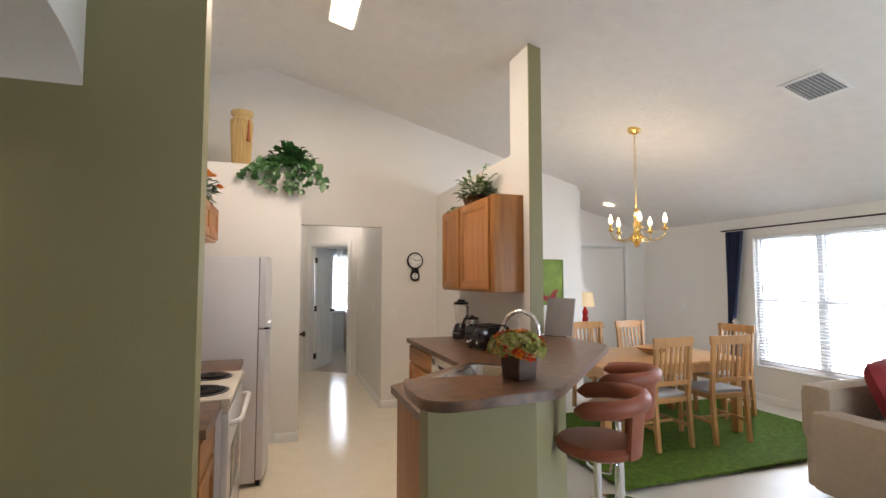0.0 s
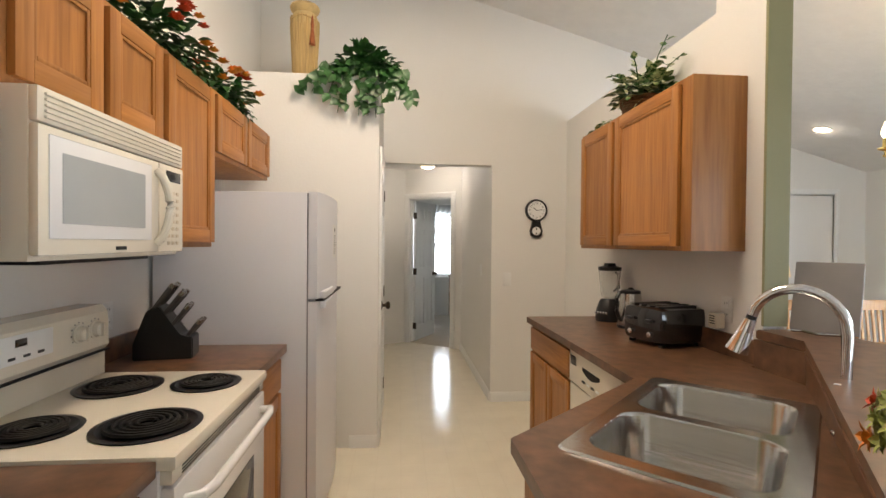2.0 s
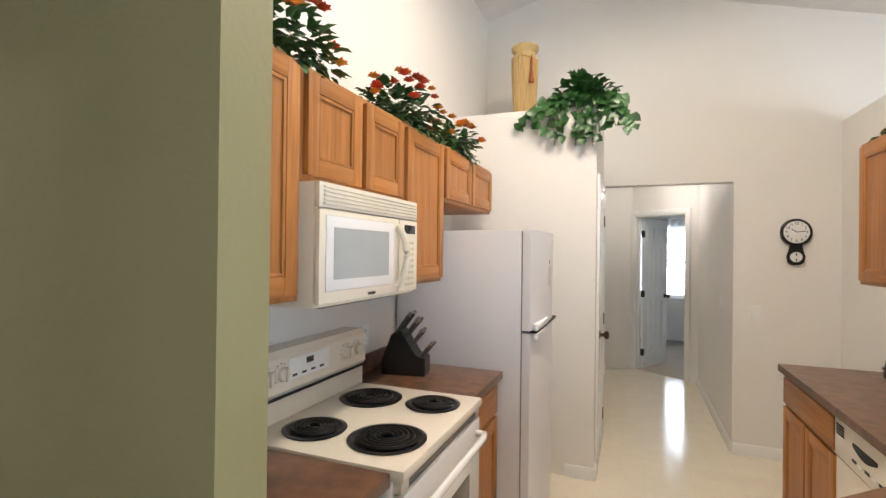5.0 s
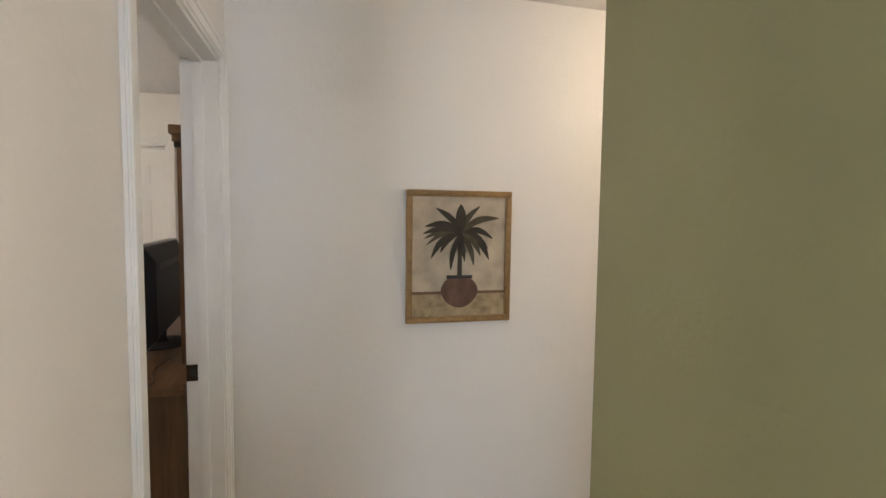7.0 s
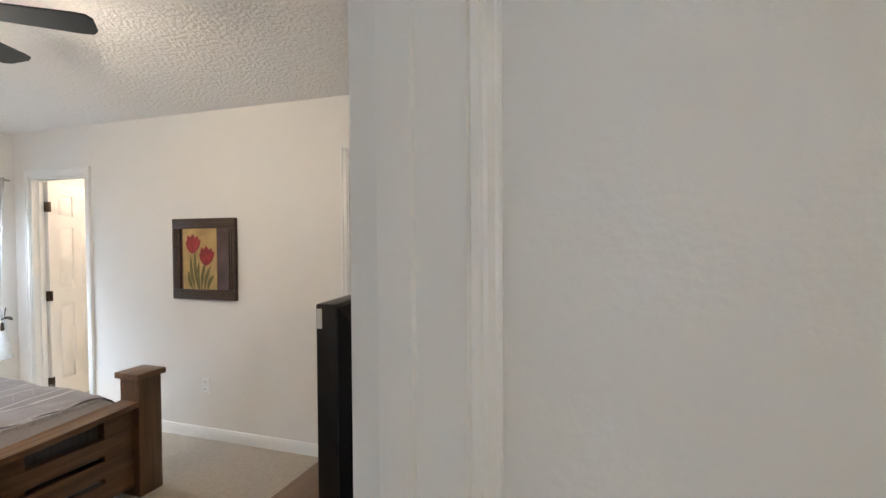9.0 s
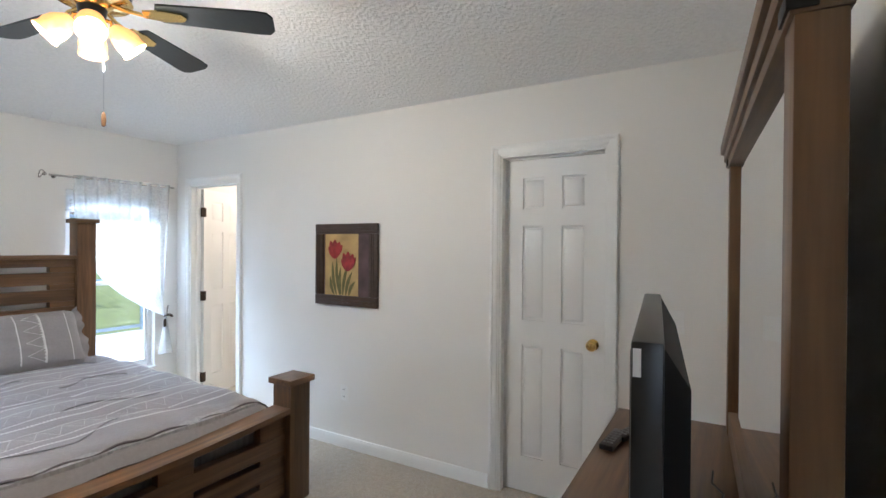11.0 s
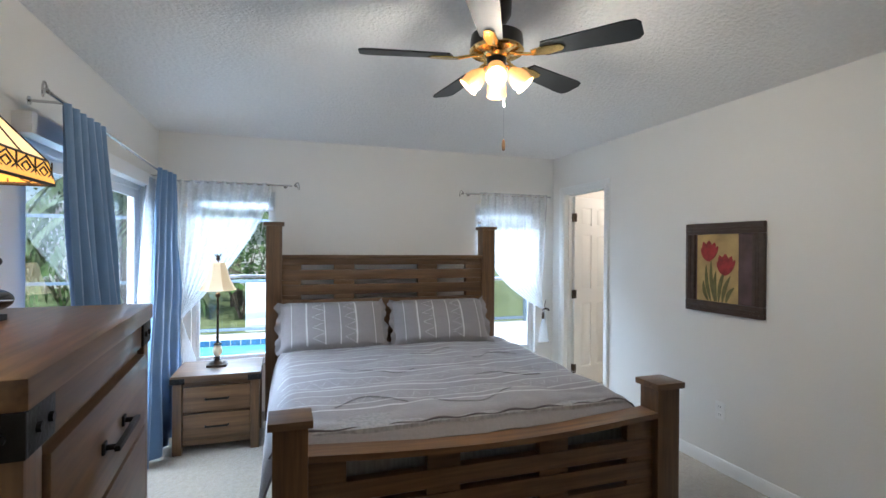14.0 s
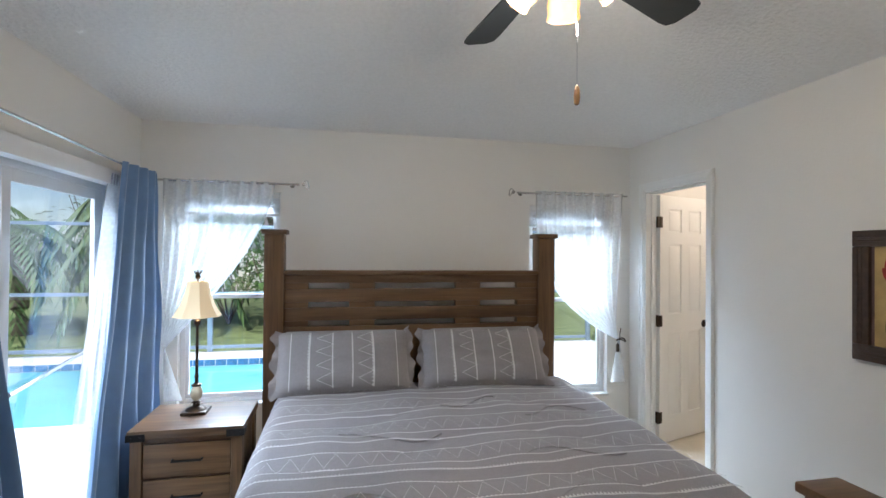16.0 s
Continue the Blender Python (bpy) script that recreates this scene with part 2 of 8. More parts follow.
# ---- mesh helpers ----
def box(bm, x0, y0, z0, x1, y1, z1, bevel=0.0, m=None):
    c = Matrix.Translation(((x0 + x1) / 2, (y0 + y1) / 2, (z0 + z1) / 2)) @ Matrix.Diagonal((abs(x1 - x0), abs(y1 - y0), abs(z1 - z0), 1))
    if m is not None:
        c = m @ c
    vs = bmesh.ops.create_cube(bm, size=1, matrix=c)["verts"]
    if bevel:
        es = list({e for v in vs for e in v.link_edges})
        bmesh.ops.bevel(bm, geom=es, offset=bevel, segments=2, profile=0.6, affect="EDGES")
    return vs


def rod(bm, p0, p1, r0, r1=None, seg=12):
    p0, p1 = Vector(p0), Vector(p1)
    r1 = r0 if r1 is None else r1
    d = p1 - p0
    m = Matrix.Translation((p0 + p1) / 2) @ d.to_track_quat("Z", "Y").to_matrix().to_4x4()
    bmesh.ops.create_cone(bm, cap_ends=True, segments=seg, radius1=r0, radius2=max(r1, 0.0004), depth=d.length, matrix=m)


def lathe(bm, profile, seg=24, m=None, close=True):
    """Turns (radius, height) pairs round z."""
    m = m or Matrix()
    rings = []
    for r, z in profile:
        r = max(r, 0.0006)
        rings.append([bm.verts.new(m @ Vector((r * math.cos(2 * math.pi * i / seg), r * math.sin(2 * math.pi * i / seg), z))) for i in range(seg)])
    for a, b in zip(rings, rings[1:]):
        for i in range(seg):
            bm.faces.new((a[i], a[(i + 1) % seg], b[(i + 1) % seg], b[i]))
    if close:
        bm.faces.new(list(reversed(rings[0])))
        bm.faces.new(rings[-1])


def tube(bm, pts, r, seg=8, taper=1.0):
    pts = [Vector(p) for p in pts]
    rings = []
    for i, p in enumerate(pts):
        d = (pts[min(i + 1, len(pts) - 1)] - pts[max(i - 1, 0)]).normalized()
        q = d.to_track_quat("Z", "Y").to_matrix()
        rr = r * (1 + (taper - 1) * i / (len(pts) - 1))
        rings.append([bm.verts.new(p + q @ Vector((rr * math.cos(2 * math.pi * k / seg), rr * math.sin(2 * math.pi * k / seg), 0))) for k in range(seg)])
    for a, b in zip(rings, rings[1:]):
        for k in range(seg):
            bm.faces.new((a[k], a[(k + 1) % seg], b[(k + 1) % seg], b[k]))
    bm.faces.new(list(reversed(rings[0])))
    bm.faces.new(rings[-1])


def prism(bm, outline, h0, h1, m=None):
    """A flat outline of (x, y) pairs raised from h0 to h1."""
    m = m or Matrix()
    lo = [bm.verts.new(m @ Vector((x, y, h0))) for x, y in outline]
    hi = [bm.verts.new(m @ Vector((x, y, h1))) for x, y in outline]
    k = len(outline)
    for i in range(k):
        bm.faces.new((lo[i], lo[(i + 1) % k], hi[(i + 1) % k], hi[i]))
    bm.faces.new(list(reversed(lo)))
    bm.faces.new(hi)


def sheet(bm, f, nu, nv, thick=0.0):
    """A grid surface f(u, v) -> place, u and v from 0 to 1."""
    g = [[bm.verts.new(f(i / nu, j / nv)) for j in range(nv + 1)] for i in range(nu + 1)]
    for i in range(nu):
        for j in range(nv):
            bm.faces.new((g[i][j], g[i + 1][j], g[i + 1][j + 1], g[i][j + 1]))
    if thick:
        bmesh.ops.recalc_face_normals(bm, faces=bm.faces[:])
        bmesh.ops.solidify(bm, geom=bm.faces[:], thickness=thick)


def link(name, bm, material, smooth=True):
    bmesh.ops.recalc_face_normals(bm, faces=bm.faces[:])
    me = bpy.data.meshes.new(name)
    bm.to_mesh(me)
    bm.free()
    me.materials.append(material)
    if smooth:
        for p in me.polygons:
            p.use_smooth = True
        me.set_sharp_from_angle(angle=radians(35))
    return new(name, me)


def part(name, bm, material, parent, label=""):
    ob = link(name, bm, material)
    ob.parent = parent
    if label:
        ob["label"] = label
    return ob


def thing(name, label, category, place=(0, 0, 0), rz=0.0, group="", kind=""):
    e = new(name)
    e.empty_display_size = 0.1
    e.matrix_basis = pose(*place, 0, 0, rz)
    return tagged(e, label, category, group, kind)


def boxpart(name, dims, material, parent, bevel=0.004, label=""):
    bm = bmesh.new()
    box(bm, *dims, bevel)
    return part(name, bm, material, parent, label)


def struct(name, bm, material, label, category):
    return tagged(link(name, bm, material), label, category, kind="structure")


def wall(name, axis, p0, p1, a0, a1, z0, z1, material, label, holes=()):
    """A wall between p0 and p1 across, a0 to a1 along, with holes (a0, a1, z0, z1) through it."""
    bm = bmesh.new()

    def put(b0, b1, c0, c1):
        if b1 - b0 > 1e-4 and c1 - c0 > 1e-4:
            if axis == "x":
                box(bm, b0, p0, c0, b1, p1, c1)
            else:
                box(bm, p0, b0, c0, p1, b1, c1)
    at = a0
    for h0, h1, hz0, hz1 in sorted(holes):
        put(at, h0, z0, z1)
        put(h0, h1, z0, hz0)
        put(h0, h1, hz1, z1)
        at = h1
    put(at, a1, z0, z1)
    return struct(name, bm, material, label, "wall")


def vault(x):
    """Height of the sloped living and kitchen ceiling."""
    return 3.86 - 0.275 * (x + 0.2)


# ---- structure: kitchen, living and dining ----
wall("wall_kitchen_west", "y", -1.02, -0.90, 2.05, 5.57, 0, 4.2, WHITE, "white painted kitchen wall behind the stove")
wall("wall_green", "x", 1.895, 2.02, -1.04, -0.28, 0, 4.2, GREEN, "olive green painted wall beside the hall arch")
wall("wall_kitchen_north", "x", 5.57, 5.69, -1.02, 3.80, 0, 4.2, WHITE, "tall white kitchen wall with an open hallway doorway", [(0.14, 1.10, 0, 2.105)])
wall("wall_pantry", "x", 4.68, 4.78, -0.90, 0.14, 0, 2.55, WHITE, "white pantry wall under the plant shelf")
wall("wall_pantry_side", "y", 0.04, 0.14, 4.78, 5.57, 0, 2.55, WHITE, "white pantry side wall with a door", [(4.86, 5.47, 0, 2.04)])
bm = bmesh.new()
box(bm, -0.90, 4.78, 2.48, 0.04, 5.57, 2.55)
struct("plant_shelf", bm, WHITE, "white plaster plant shelf over the pantry", "shelf")
wall("wall_divider", "y", 1.78, 1.87, 3.53, 5.57, 0, 2.515, WHITE, "white part-height wall between kitchen and dining room")
bm = bmesh.new()
box(bm, 1.78, 3.205, 0, 1.87, 3.53, 3.6)
struct("wall_column", bm, WHITE, "white column at the end of the kitchen divider", "column")
bm = bmesh.new()
box(bm, 1.772, 3.19, 1.08, 1.878, 3.204, 3.6)
struct("wall_column_face", bm, GREEN, "olive green painted end of the column", "column")
wall("wall_entry_side", "y", 3.80, 3.92, 5.69, 6.40, 0, 4.2, WHITE, "white wall beside the entry door")
wall("wall_entry", "x", 6.40, 6.52, 3.80, 5.72, 0, 4.2, WHITE, "white entry wall with a white door")
wall("wall_dining_east", "y", 5.60, 5.72, -1.02, 6.40, 0, 4.2, WHITE, "white dining room wall with a wide window", [(2.95, 4.47, 0.43, 2.03)])
# Unseen wall; its opening is made up to let the fill lamp in.
wall("wall_living_south", "x", -1.02, -0.90, -0.70, 5.60, 0, 4.2, WHITE, "white living room wall", [(2.8, 5.0, 0, 2.1)])
wall("wall_living_west", "y", -0.70, -0.67, -0.90, 0.985, 0, 4.2, WHITE, "white living room wall beside the hall arch")
# deep arch over the way into the hall
bm = bmesh.new()
arc = [(0.985, 4.2), (0.985, 2.155)]
for i in range(17):
    a = math.pi * i / 16
    arc.append((1.44 - 0.455 * math.cos(a), 2.155 + 0.16 * math.sin(a)))
arc += [(1.895, 4.2)]
prism(bm, arc, -1.04, -0.66, Matrix(((0, 0, 1, 0), (1, 0, 0, 0), (0, 1, 0, 0), (0, 0, 0, 1))))
struct("wall_arch", bm, WHITE, "white plaster arch over the hall entrance", "arch")
bm = bmesh.new()
prism(bm, [(-1.10, vault(-0.2) - 0.25), (-0.2, vault(-0.2)), (5.8, vault(5.8)), (5.8, 4.4), (-1.10, 4.4)], -1.1, 6.6,
      Matrix(((1, 0, 0, 0), (0, 0, 1, 0), (0, 1, 0, 0), (0, 0, 0, 1))))
struct("ceiling_vault", bm, KCEIL, "sloped white textured ceiling over kitchen and dining", "ceiling")
bm = bmesh.new()
box(bm, -0.95, 1.9, -0.12, 1.80, 5.69, 0)
box(bm, -0.06, 5.69, -0.12, 1.2, 8.3, 0)
struct("floor_kitchen", bm, VINYL, "glossy cream vinyl kitchen floor", "floor")
bm = bmesh.new()
box(bm, 1.80, -1.02, -0.12, 5.72, 6.52, -0.002)
box(bm, -2.25, 0.93, -0.12, -0.95, 3.72, -0.002)
box(bm, -0.95, -1.02, -0.12, 1.80, 1.9, -0.003)
struct("floor_living", bm, LIVFLOOR, "pale tiled living and dining room floor", "floor")

# ---- structure: hall with the palm picture ----
wall("wall_hall_west", "y", -2.25, -2.13, 0.985, 3.60, 0, 2.43, WHITE, "cream-lit white hall wall with a palm picture")
wall("wall_hall_north", "x", 3.60, 3.72, -2.25, -1.02, 0, 2.43, WHITE, "white wall closing the hall")
wall("wall_bedroom_north", "x", 0.87, 0.985, -4.53, -0.70, 0, 2.9, WHITE, "white bedroom wall with the doorway", [(-2.02, -1.225, 0, 2.05)])
bm = bmesh.new()
box(bm, -2.25, 0.985, 2.43, -1.08, 3.72, 2.53)
struct("ceiling_hall", bm, KCEIL, "flat white textured hall ceiling", "ceiling")

# ---- structure: bedroom ----
wall("wall_bedroom_west", "y", -4.53, -4.41, -3.87, 0.87, 0, 2.9, WHITE, "white bedroom wall with closet and bathroom doors",
     [(-3.665, -2.975, 0, 2.05), (-0.51, 0.125, 0, 2.05)])
wall("wall_bedroom_south", "x", -3.99, -3.87, -4.53, -0.51, 0, 2.9, WHITE, "white bedroom wall with two windows behind the bed",
     [(-1.56, -0.88, 0.44, 1.97), (-4.20, -3.50, 0.37, 1.93)])
wall("wall_bedroom_east", "y", -0.63, -0.51, -3.87, -1.02, 0, 2.9, WHITE, "white bedroom wall with the sliding glass door", [(-3.46, -1.70, 0.0, 1.93)])
bm = bmesh.new()
lo = [bm.verts.new(p) for p in ((-4.41, -3.87, 2.445), (-0.63, -3.87, 2.445), (-0.63, 0.87, 2.445), (-4.41, 0.87, 2.445))]
hi = [bm.verts.new(p) for p in ((-2.72, -2.18, 2.72), (-2.32, -2.18, 2.72), (-2.32, -0.82, 2.72), (-2.72, -0.82, 2.72))]
top = [bm.verts.new((v.co.x, v.co.y, 3.0)) for v in lo]
for i in range(4):
    j = (i + 1) % 4
    bm.faces.new((lo[i], lo[j], hi[j], hi[i]))
    bm.faces.new((lo[i], top[i], top[j], lo[j]))
bm.faces.new(hi)
bm.faces.new(top)
struct("ceiling_bedroom", bm, CEIL, "white popcorn textured hipped bedroom ceiling", "ceiling")
bm = bmesh.new()
box(bm, -4.53, -3.99, -0.12, -0.51, 0.93, 0)
struct("floor_bedroom", bm, CARPET, "beige cut pile bedroom carpet", "floor")

# ---- structure: rooms glimpsed through doors ----
wall("wall_bathroom_far", "y", -6.12, -6.0, -4.1, 0.9, 0, 2.5, WHITE, "warm white bathroom wall")
wall("wall_bathroom_south", "x", -4.1, -3.99, -6.0, -4.53, 0, 2.5, WHITE, "warm white bathroom side wall")
wall("wall_bathroom_north", "x", -2.2, -2.1, -6.0, -4.53, 0, 2.5, WHITE, "warm white bathroom partition")
bm = bmesh.new()
box(bm, -6.12, -4.1, 2.46, -4.53, 0.9, 2.56)
struct("ceiling_bathroom", bm, KCEIL, "white bathroom ceiling", "ceiling")
bm = bmesh.new()
box(bm, -6.12, -4.1, -0.12, -4.53, 0.9, -0.002)
struct("floor_bathroom", bm, VINYL, "cream vinyl bathroom floor", "floor")
# Added warm fill without a fixture, out of view, to brighten the bathroom.
point_light("bathroom_ceiling_lamp_light", (-5.3, -3.2, 2.3), 18, (1, 0.78, 0.56), 0.08)
wall("wall_far_hall_west", "y", -0.06, 0.04, 5.69, 7.98, 0, 2.44, WHITE, "white far hallway wall")
wall("wall_far_hall_east", "y", 1.10, 1.20, 5.69, 7.66, 0, 2.44, WHITE, "white far hallway wall with a light switch")
bm = bmesh.new()
box(bm, -0.06, 5.69, 2.44, 1.21, 8.5, 2.55)
struct("ceiling_far_hall", bm, KCEIL, "flat white far hallway ceiling", "ceiling")
DIAG = pose(0.36, 8.19, 0, 0, 0, math.degrees(math.atan2(-0.50, 0.69)))
bm = bmesh.new()
for d in ((0, 0, 0, 0.06, 0.1, 2.44), (0.76, 0, 0, 1.03, 0.1, 2.44), (0.06, 0, 2.04, 0.76, 0.1, 2.44)):
    box(bm, *d, 0, DIAG)
struct("wall_far_hall_diagonal", bm, WHITE, "white angled wall with a bedroom doorway", "wall")
bm = bmesh.new()
prism(bm, [(-0.06, 7.98), (0.04, 7.98), (0.37, 8.19), (0.37, 8.30), (-0.06, 8.05)], 0, 2.44)
struct("wall_far_hall_end", bm, WHITE, "white wall at the hallway end", "wall")
wall("wall_far_bedroom_north", "x", 10.7, 10.82, -1.0, 2.6, 0, 2.5, WHITE, "white far bedroom wall with a window", [(0.1, 1.5, 0.75, 2.05)])
wall("wall_far_bedroom_west", "y", -1.0, -0.9, 8.05, 10.7, 0, 2.5, WHITE, "white far bedroom wall")
wall("wall_far_bedroom_east", "y", 2.5, 2.6, 7.6, 10.7, 0, 2.5, WHITE, "white far bedroom side wall")
wall("wall_far_bedroom_south", "x", 7.66, 7.76, 1.20, 2.5, 0, 2.5, WHITE, "white far bedroom inner wall")
bm = bmesh.new()
box(bm, -1.0, 8.5, 2.5, 2.6, 10.82, 2.6)
box(bm, 1.2, 7.66, 2.5, 2.6, 8.5, 2.6)
struct("ceiling_far_bedroom", bm, KCEIL, "white far bedroom ceiling", "ceiling")
bm = bmesh.new()
prism(bm, [(-1.0, 8.26), (0.36, 8.24), (1.12, 7.70), (2.6, 7.70), (2.6, 10.8), (-1.0, 10.8)], -0.1, 0.006)
struct("floor_far_bedroom", bm, CARPET, "grey-beige carpet in the far bedroom", "floor")


# ---- doors, casings, baseboards ----
def door_leaf(name, label, w, h, m, material=TRIM, knob=None, hinges=True, hinge_side=1):
    """A six-panel door. Local x runs from the hinge to the latch, y across the thickness."""
    d = thing(name, label, "door", kind="structure")
    d.matrix_basis = m
    t = 0.035
    bm = bmesh.new()
    st, mid = 0.11, 0.10
    rows_z = [(0.22, 0.90), (1.05, 1.62), (1.72, h - 0.11)]
    c0, c1 = (st, w / 2 - mid / 2), (w / 2 + mid / 2, w - st)
    zs = [0.008] + [z for r in rows_z for z in r] + [h]
    for x0, x1 in ((0, st), (w / 2 - mid / 2, w / 2 + mid / 2), (w - st, w)):
        box(bm, x0, -t / 2, 0.008, x1, t / 2, h)
    for k in range(0, len(zs), 2):
        for x0, x1 in (c0, c1):
            box(bm, x0, -t / 2, zs[k], x1, t / 2, zs[k + 1])
    part("door_frame", bm, material, d)
    for z0, z1 in rows_z:
        for x0, x1 in (c0, c1):
            bm = bmesh.new()
            box(bm, x0, -0.008, z0, x1, 0.008, z1)
            for s in (-1, 1):
                e = 0.028
                lo = [bm.verts.new((x, s * 0.007, z)) for x, z in ((x0 + 0.012, z0 + 0.012), (x1 - 0.012, z0 + 0.012), (x1 - 0.012, z1 - 0.012), (x0 + 0.012, z1 - 0.012))]
                hi = [bm.verts.new((x, s * 0.0155, z)) for x, z in ((x0 + e, z0 + e), (x1 - e, z0 + e), (x1 - e, z1 - e), (x0 + e, z1 - e))]
                bm.faces.new(hi)
                for i in range(4):
                    bm.faces.new((lo[i], lo[(i + 1) % 4], hi[(i + 1) % 4], hi[i]))
            part("panel", bm, material, d)
    if knob:
        bm = bmesh.new()
        for s in (-1, 1):
            mk = Matrix.Translation((w - 0.065, s * t / 2, 0.945)) @ Matrix.Rotation(-s * math.pi / 2, 4, "X")
            lathe(bm, [(0.032, 0), (0.032, 0.006), (0.012, 0.012), (0.012, 0.03), (0.026, 0.04), (0.03, 0.052), (0.024, 0.064), (0.005, 0.068)], 20, mk)
        part("doorknob", bm, knob, d, "round metal doorknob")
    if hinges:
        for z in (0.22, 1.0, 1.80):
            bm = bmesh.new()
            rod(bm, (0, hinge_side * t / 2, z - 0.045), (0, hinge_side * t / 2, z + 0.045), 0.007, seg=10)
            box(bm, -0.004, -t / 2, z - 0.045, 0.0, t / 2, z + 0.045)
            box(bm, -0.03, hinge_side * t / 2 - 0.002, z - 0.045, 0.03, hinge_side * t / 2 + 0.002, z + 0.045)
            part("hinge", bm, BRONZE, d, "dark bronze hinge")
    return d


def casing(name, m, w, h, depth, label, both=True, stop=True, width=0.065):
    """Jamb and moulded casing round an opening. Local x along the opening, y from the seen face into the wall."""
    c = thing(name, label, "door trim", kind="structure")
    c.matrix_basis = m
    bm = bmesh.new()
    box(bm, 0, 0, 0, 0.016, depth, h)
    box(bm, w - 0.016, 0, 0, w, depth, h)
    box(bm, 0, 0, h - 0.016, w, depth, h)
    if stop:
        box(bm, 0.016, depth * 0.42, 0, 0.027, depth * 0.72, h - 0.016, 0.002)
        box(bm, w - 0.027, depth * 0.42, 0, w - 0.016, depth * 0.72, h - 0.016, 0.002)
        box(bm, 0.027, depth * 0.42, h - 0.027, w - 0.027, depth * 0.72, h - 0.016, 0.002)
    part("jamb", bm, TRIM, c)
    for y, s in ((0, -1), (depth, 1)) if both else ((0, -1),):
        bm = bmesh.new()
        for k, (a, b, t) in enumerate(((0.0, width, 0.009), (0.012, width - 0.004, 0.014), (width - 0.024, width - 0.006, 0.018))):
            y0, y1 = sorted((y, y + s * t))
            e = 0.004
            box(bm, e - b, y0, 0, e - a, y1, h + b - e, 0.002)
            box(bm, w - e + a, y0, 0, w - e + b, y1, h + b - e, 0.002)
            box(bm, e - a, y0, h - e + a, w - e + a, y1, h - e + b, 0.002)
        part("casing", bm, TRIM, c)
    return c


def base(name, p0, p1, out, label="white painted baseboard"):
    """A moulded baseboard from p0 to p1 on the wall, standing out along the unit vector out."""
    p0, p1, o = Vector((*p0, 0)), Vector((*p1, 0)), Vector((*out, 0))
    bm = bmesh.new()
    prof = [(0.001, 0), (0.014, 0), (0.014, 0.055), (0.010, 0.07), (0.006, 0.082), (0.001, 0.085)]
    a = [bm.verts.new(p0 + o * d + Vector((0, 0, z))) for d, z in prof]
    b = [bm.verts.new(p1 + o * d + Vector((0, 0, z))) for d, z in prof]
    for i in range(len(prof)):
        j = (i + 1) % len(prof)
        bm.faces.new((a[i], a[j], b[j], b[i]))
    bm.faces.new(list(reversed(a)))
    bm.faces.new(b)
    return tagged(link(name, bm, TRIM), label, "baseboard", kind="structure")


casing("door_casing_hall", pose(-1.225, 0.985, 0, 0, 0, 180), 0.795, 2.05, 0.115, "white moulded casing of the bedroom doorway")
strike = bpy.data.objects["door_casing_hall"]
bm = bmesh.new()
box(bm, 0.776, 0.078, 0.905, 0.781, 0.122, 0.965, 0.001)
sp = part("strike_plate", bm, BRONZE, strike, "worn bronze strike plate")
bm = bmesh.new()
box(bm, 0.7745, 0.092, 0.922, 0.777, 0.108, 0.948)
part("strike_hole", bm, INK, sp)
casing("door_casing_bath", pose(-4.41, -3.665, 0, 0, 0, 90), 0.69, 2.05, 0.12, "white moulded casing of the bathroom doorway", both=False)
casing("door_casing_closet", pose(-4.41, -0.51, 0, 0, 0, 90), 0.635, 2.05, 0.12, "white moulded casing of the closet door", both=False)
door_leaf("door_closet", "closed white six-panel closet door", 0.60, 2.02, pose(-4.485, -0.492, 0, 0, 0, 90), knob=BRASS, hinges=False)
door_leaf("door_bath", "open white six-panel bathroom door", 0.655, 2.02, pose(-4.515, -3.635, 0, 0, 0, 198), knob=BRONZE, hinge_side=-1)
casing("door_casing_pantry", pose(0.14, 4.86, 0, 0, 0, 90), 0.61, 2.04, 0.10, "white casing of the pantry door", both=False)
door_leaf("door_pantry", "closed white six-panel pantry door", 0.575, 2.01, pose(0.135, 5.455, 0, 0, 0, -90), knob=BRONZE, hinge_side=1)
casing("door_casing_far", DIAG @ pose(0.06, 0, 0), 0.70, 2.04, 0.10, "white casing of the far bedroom doorway")
door_leaf("door_far", "open white six-panel far bedroom door", 0.66, 2.01, DIAG @ pose(0.085, 0.12, 0, 0, 0, 97), knob=BRONZE, hinge_side=-1)
casing("door_casing_entry", pose(4.35, 6.40, 0), 0.86, 2.0, 0.10, "white casing of the entry door", both=False)
door_leaf("door_entry", "closed white entry door", 0.82, 1.97, pose(5.19, 6.43, 0, 0, 0, 180), knob=BRASS, hinge_side=1)
base("baseboard_bed_west", (-4.41, -2.91), (-4.41, -0.575), (1, 0))
base("baseboard_bed_west_b", (-4.41, 0.19), (-4.41, 0.87), (1, 0))
base("baseboard_bed_south", (-4.41, -3.87), (-0.63, -3.87), (0, 1))
base("baseboard_bed_east", (-0.63, -1.70), (-0.63, -1.02), (-1, 0))
base("baseboard_bed_east_b", (-0.70, -0.90), (-0.70, 0.87), (-1, 0))
base("baseboard_bed_north", (-4.41, 0.87), (-2.09, 0.87), (0, -1))
base("baseboard_hall", (-2.13, 1.01), (-2.13, 3.6), (1, 0))
base("baseboard_kitchen_north", (1.10, 5.57), (1.78, 5.57), (0, -1))
base("baseboard_far_hall_east", (1.10, 5.58), (1.10, 7.66), (-1, 0))
base("baseboard_far_hall_west", (0.04, 5.69), (0.04, 7.98), (1, 0))
base("baseboard_pantry", (-0.05, 4.68), (0.14, 4.68), (0, -1))
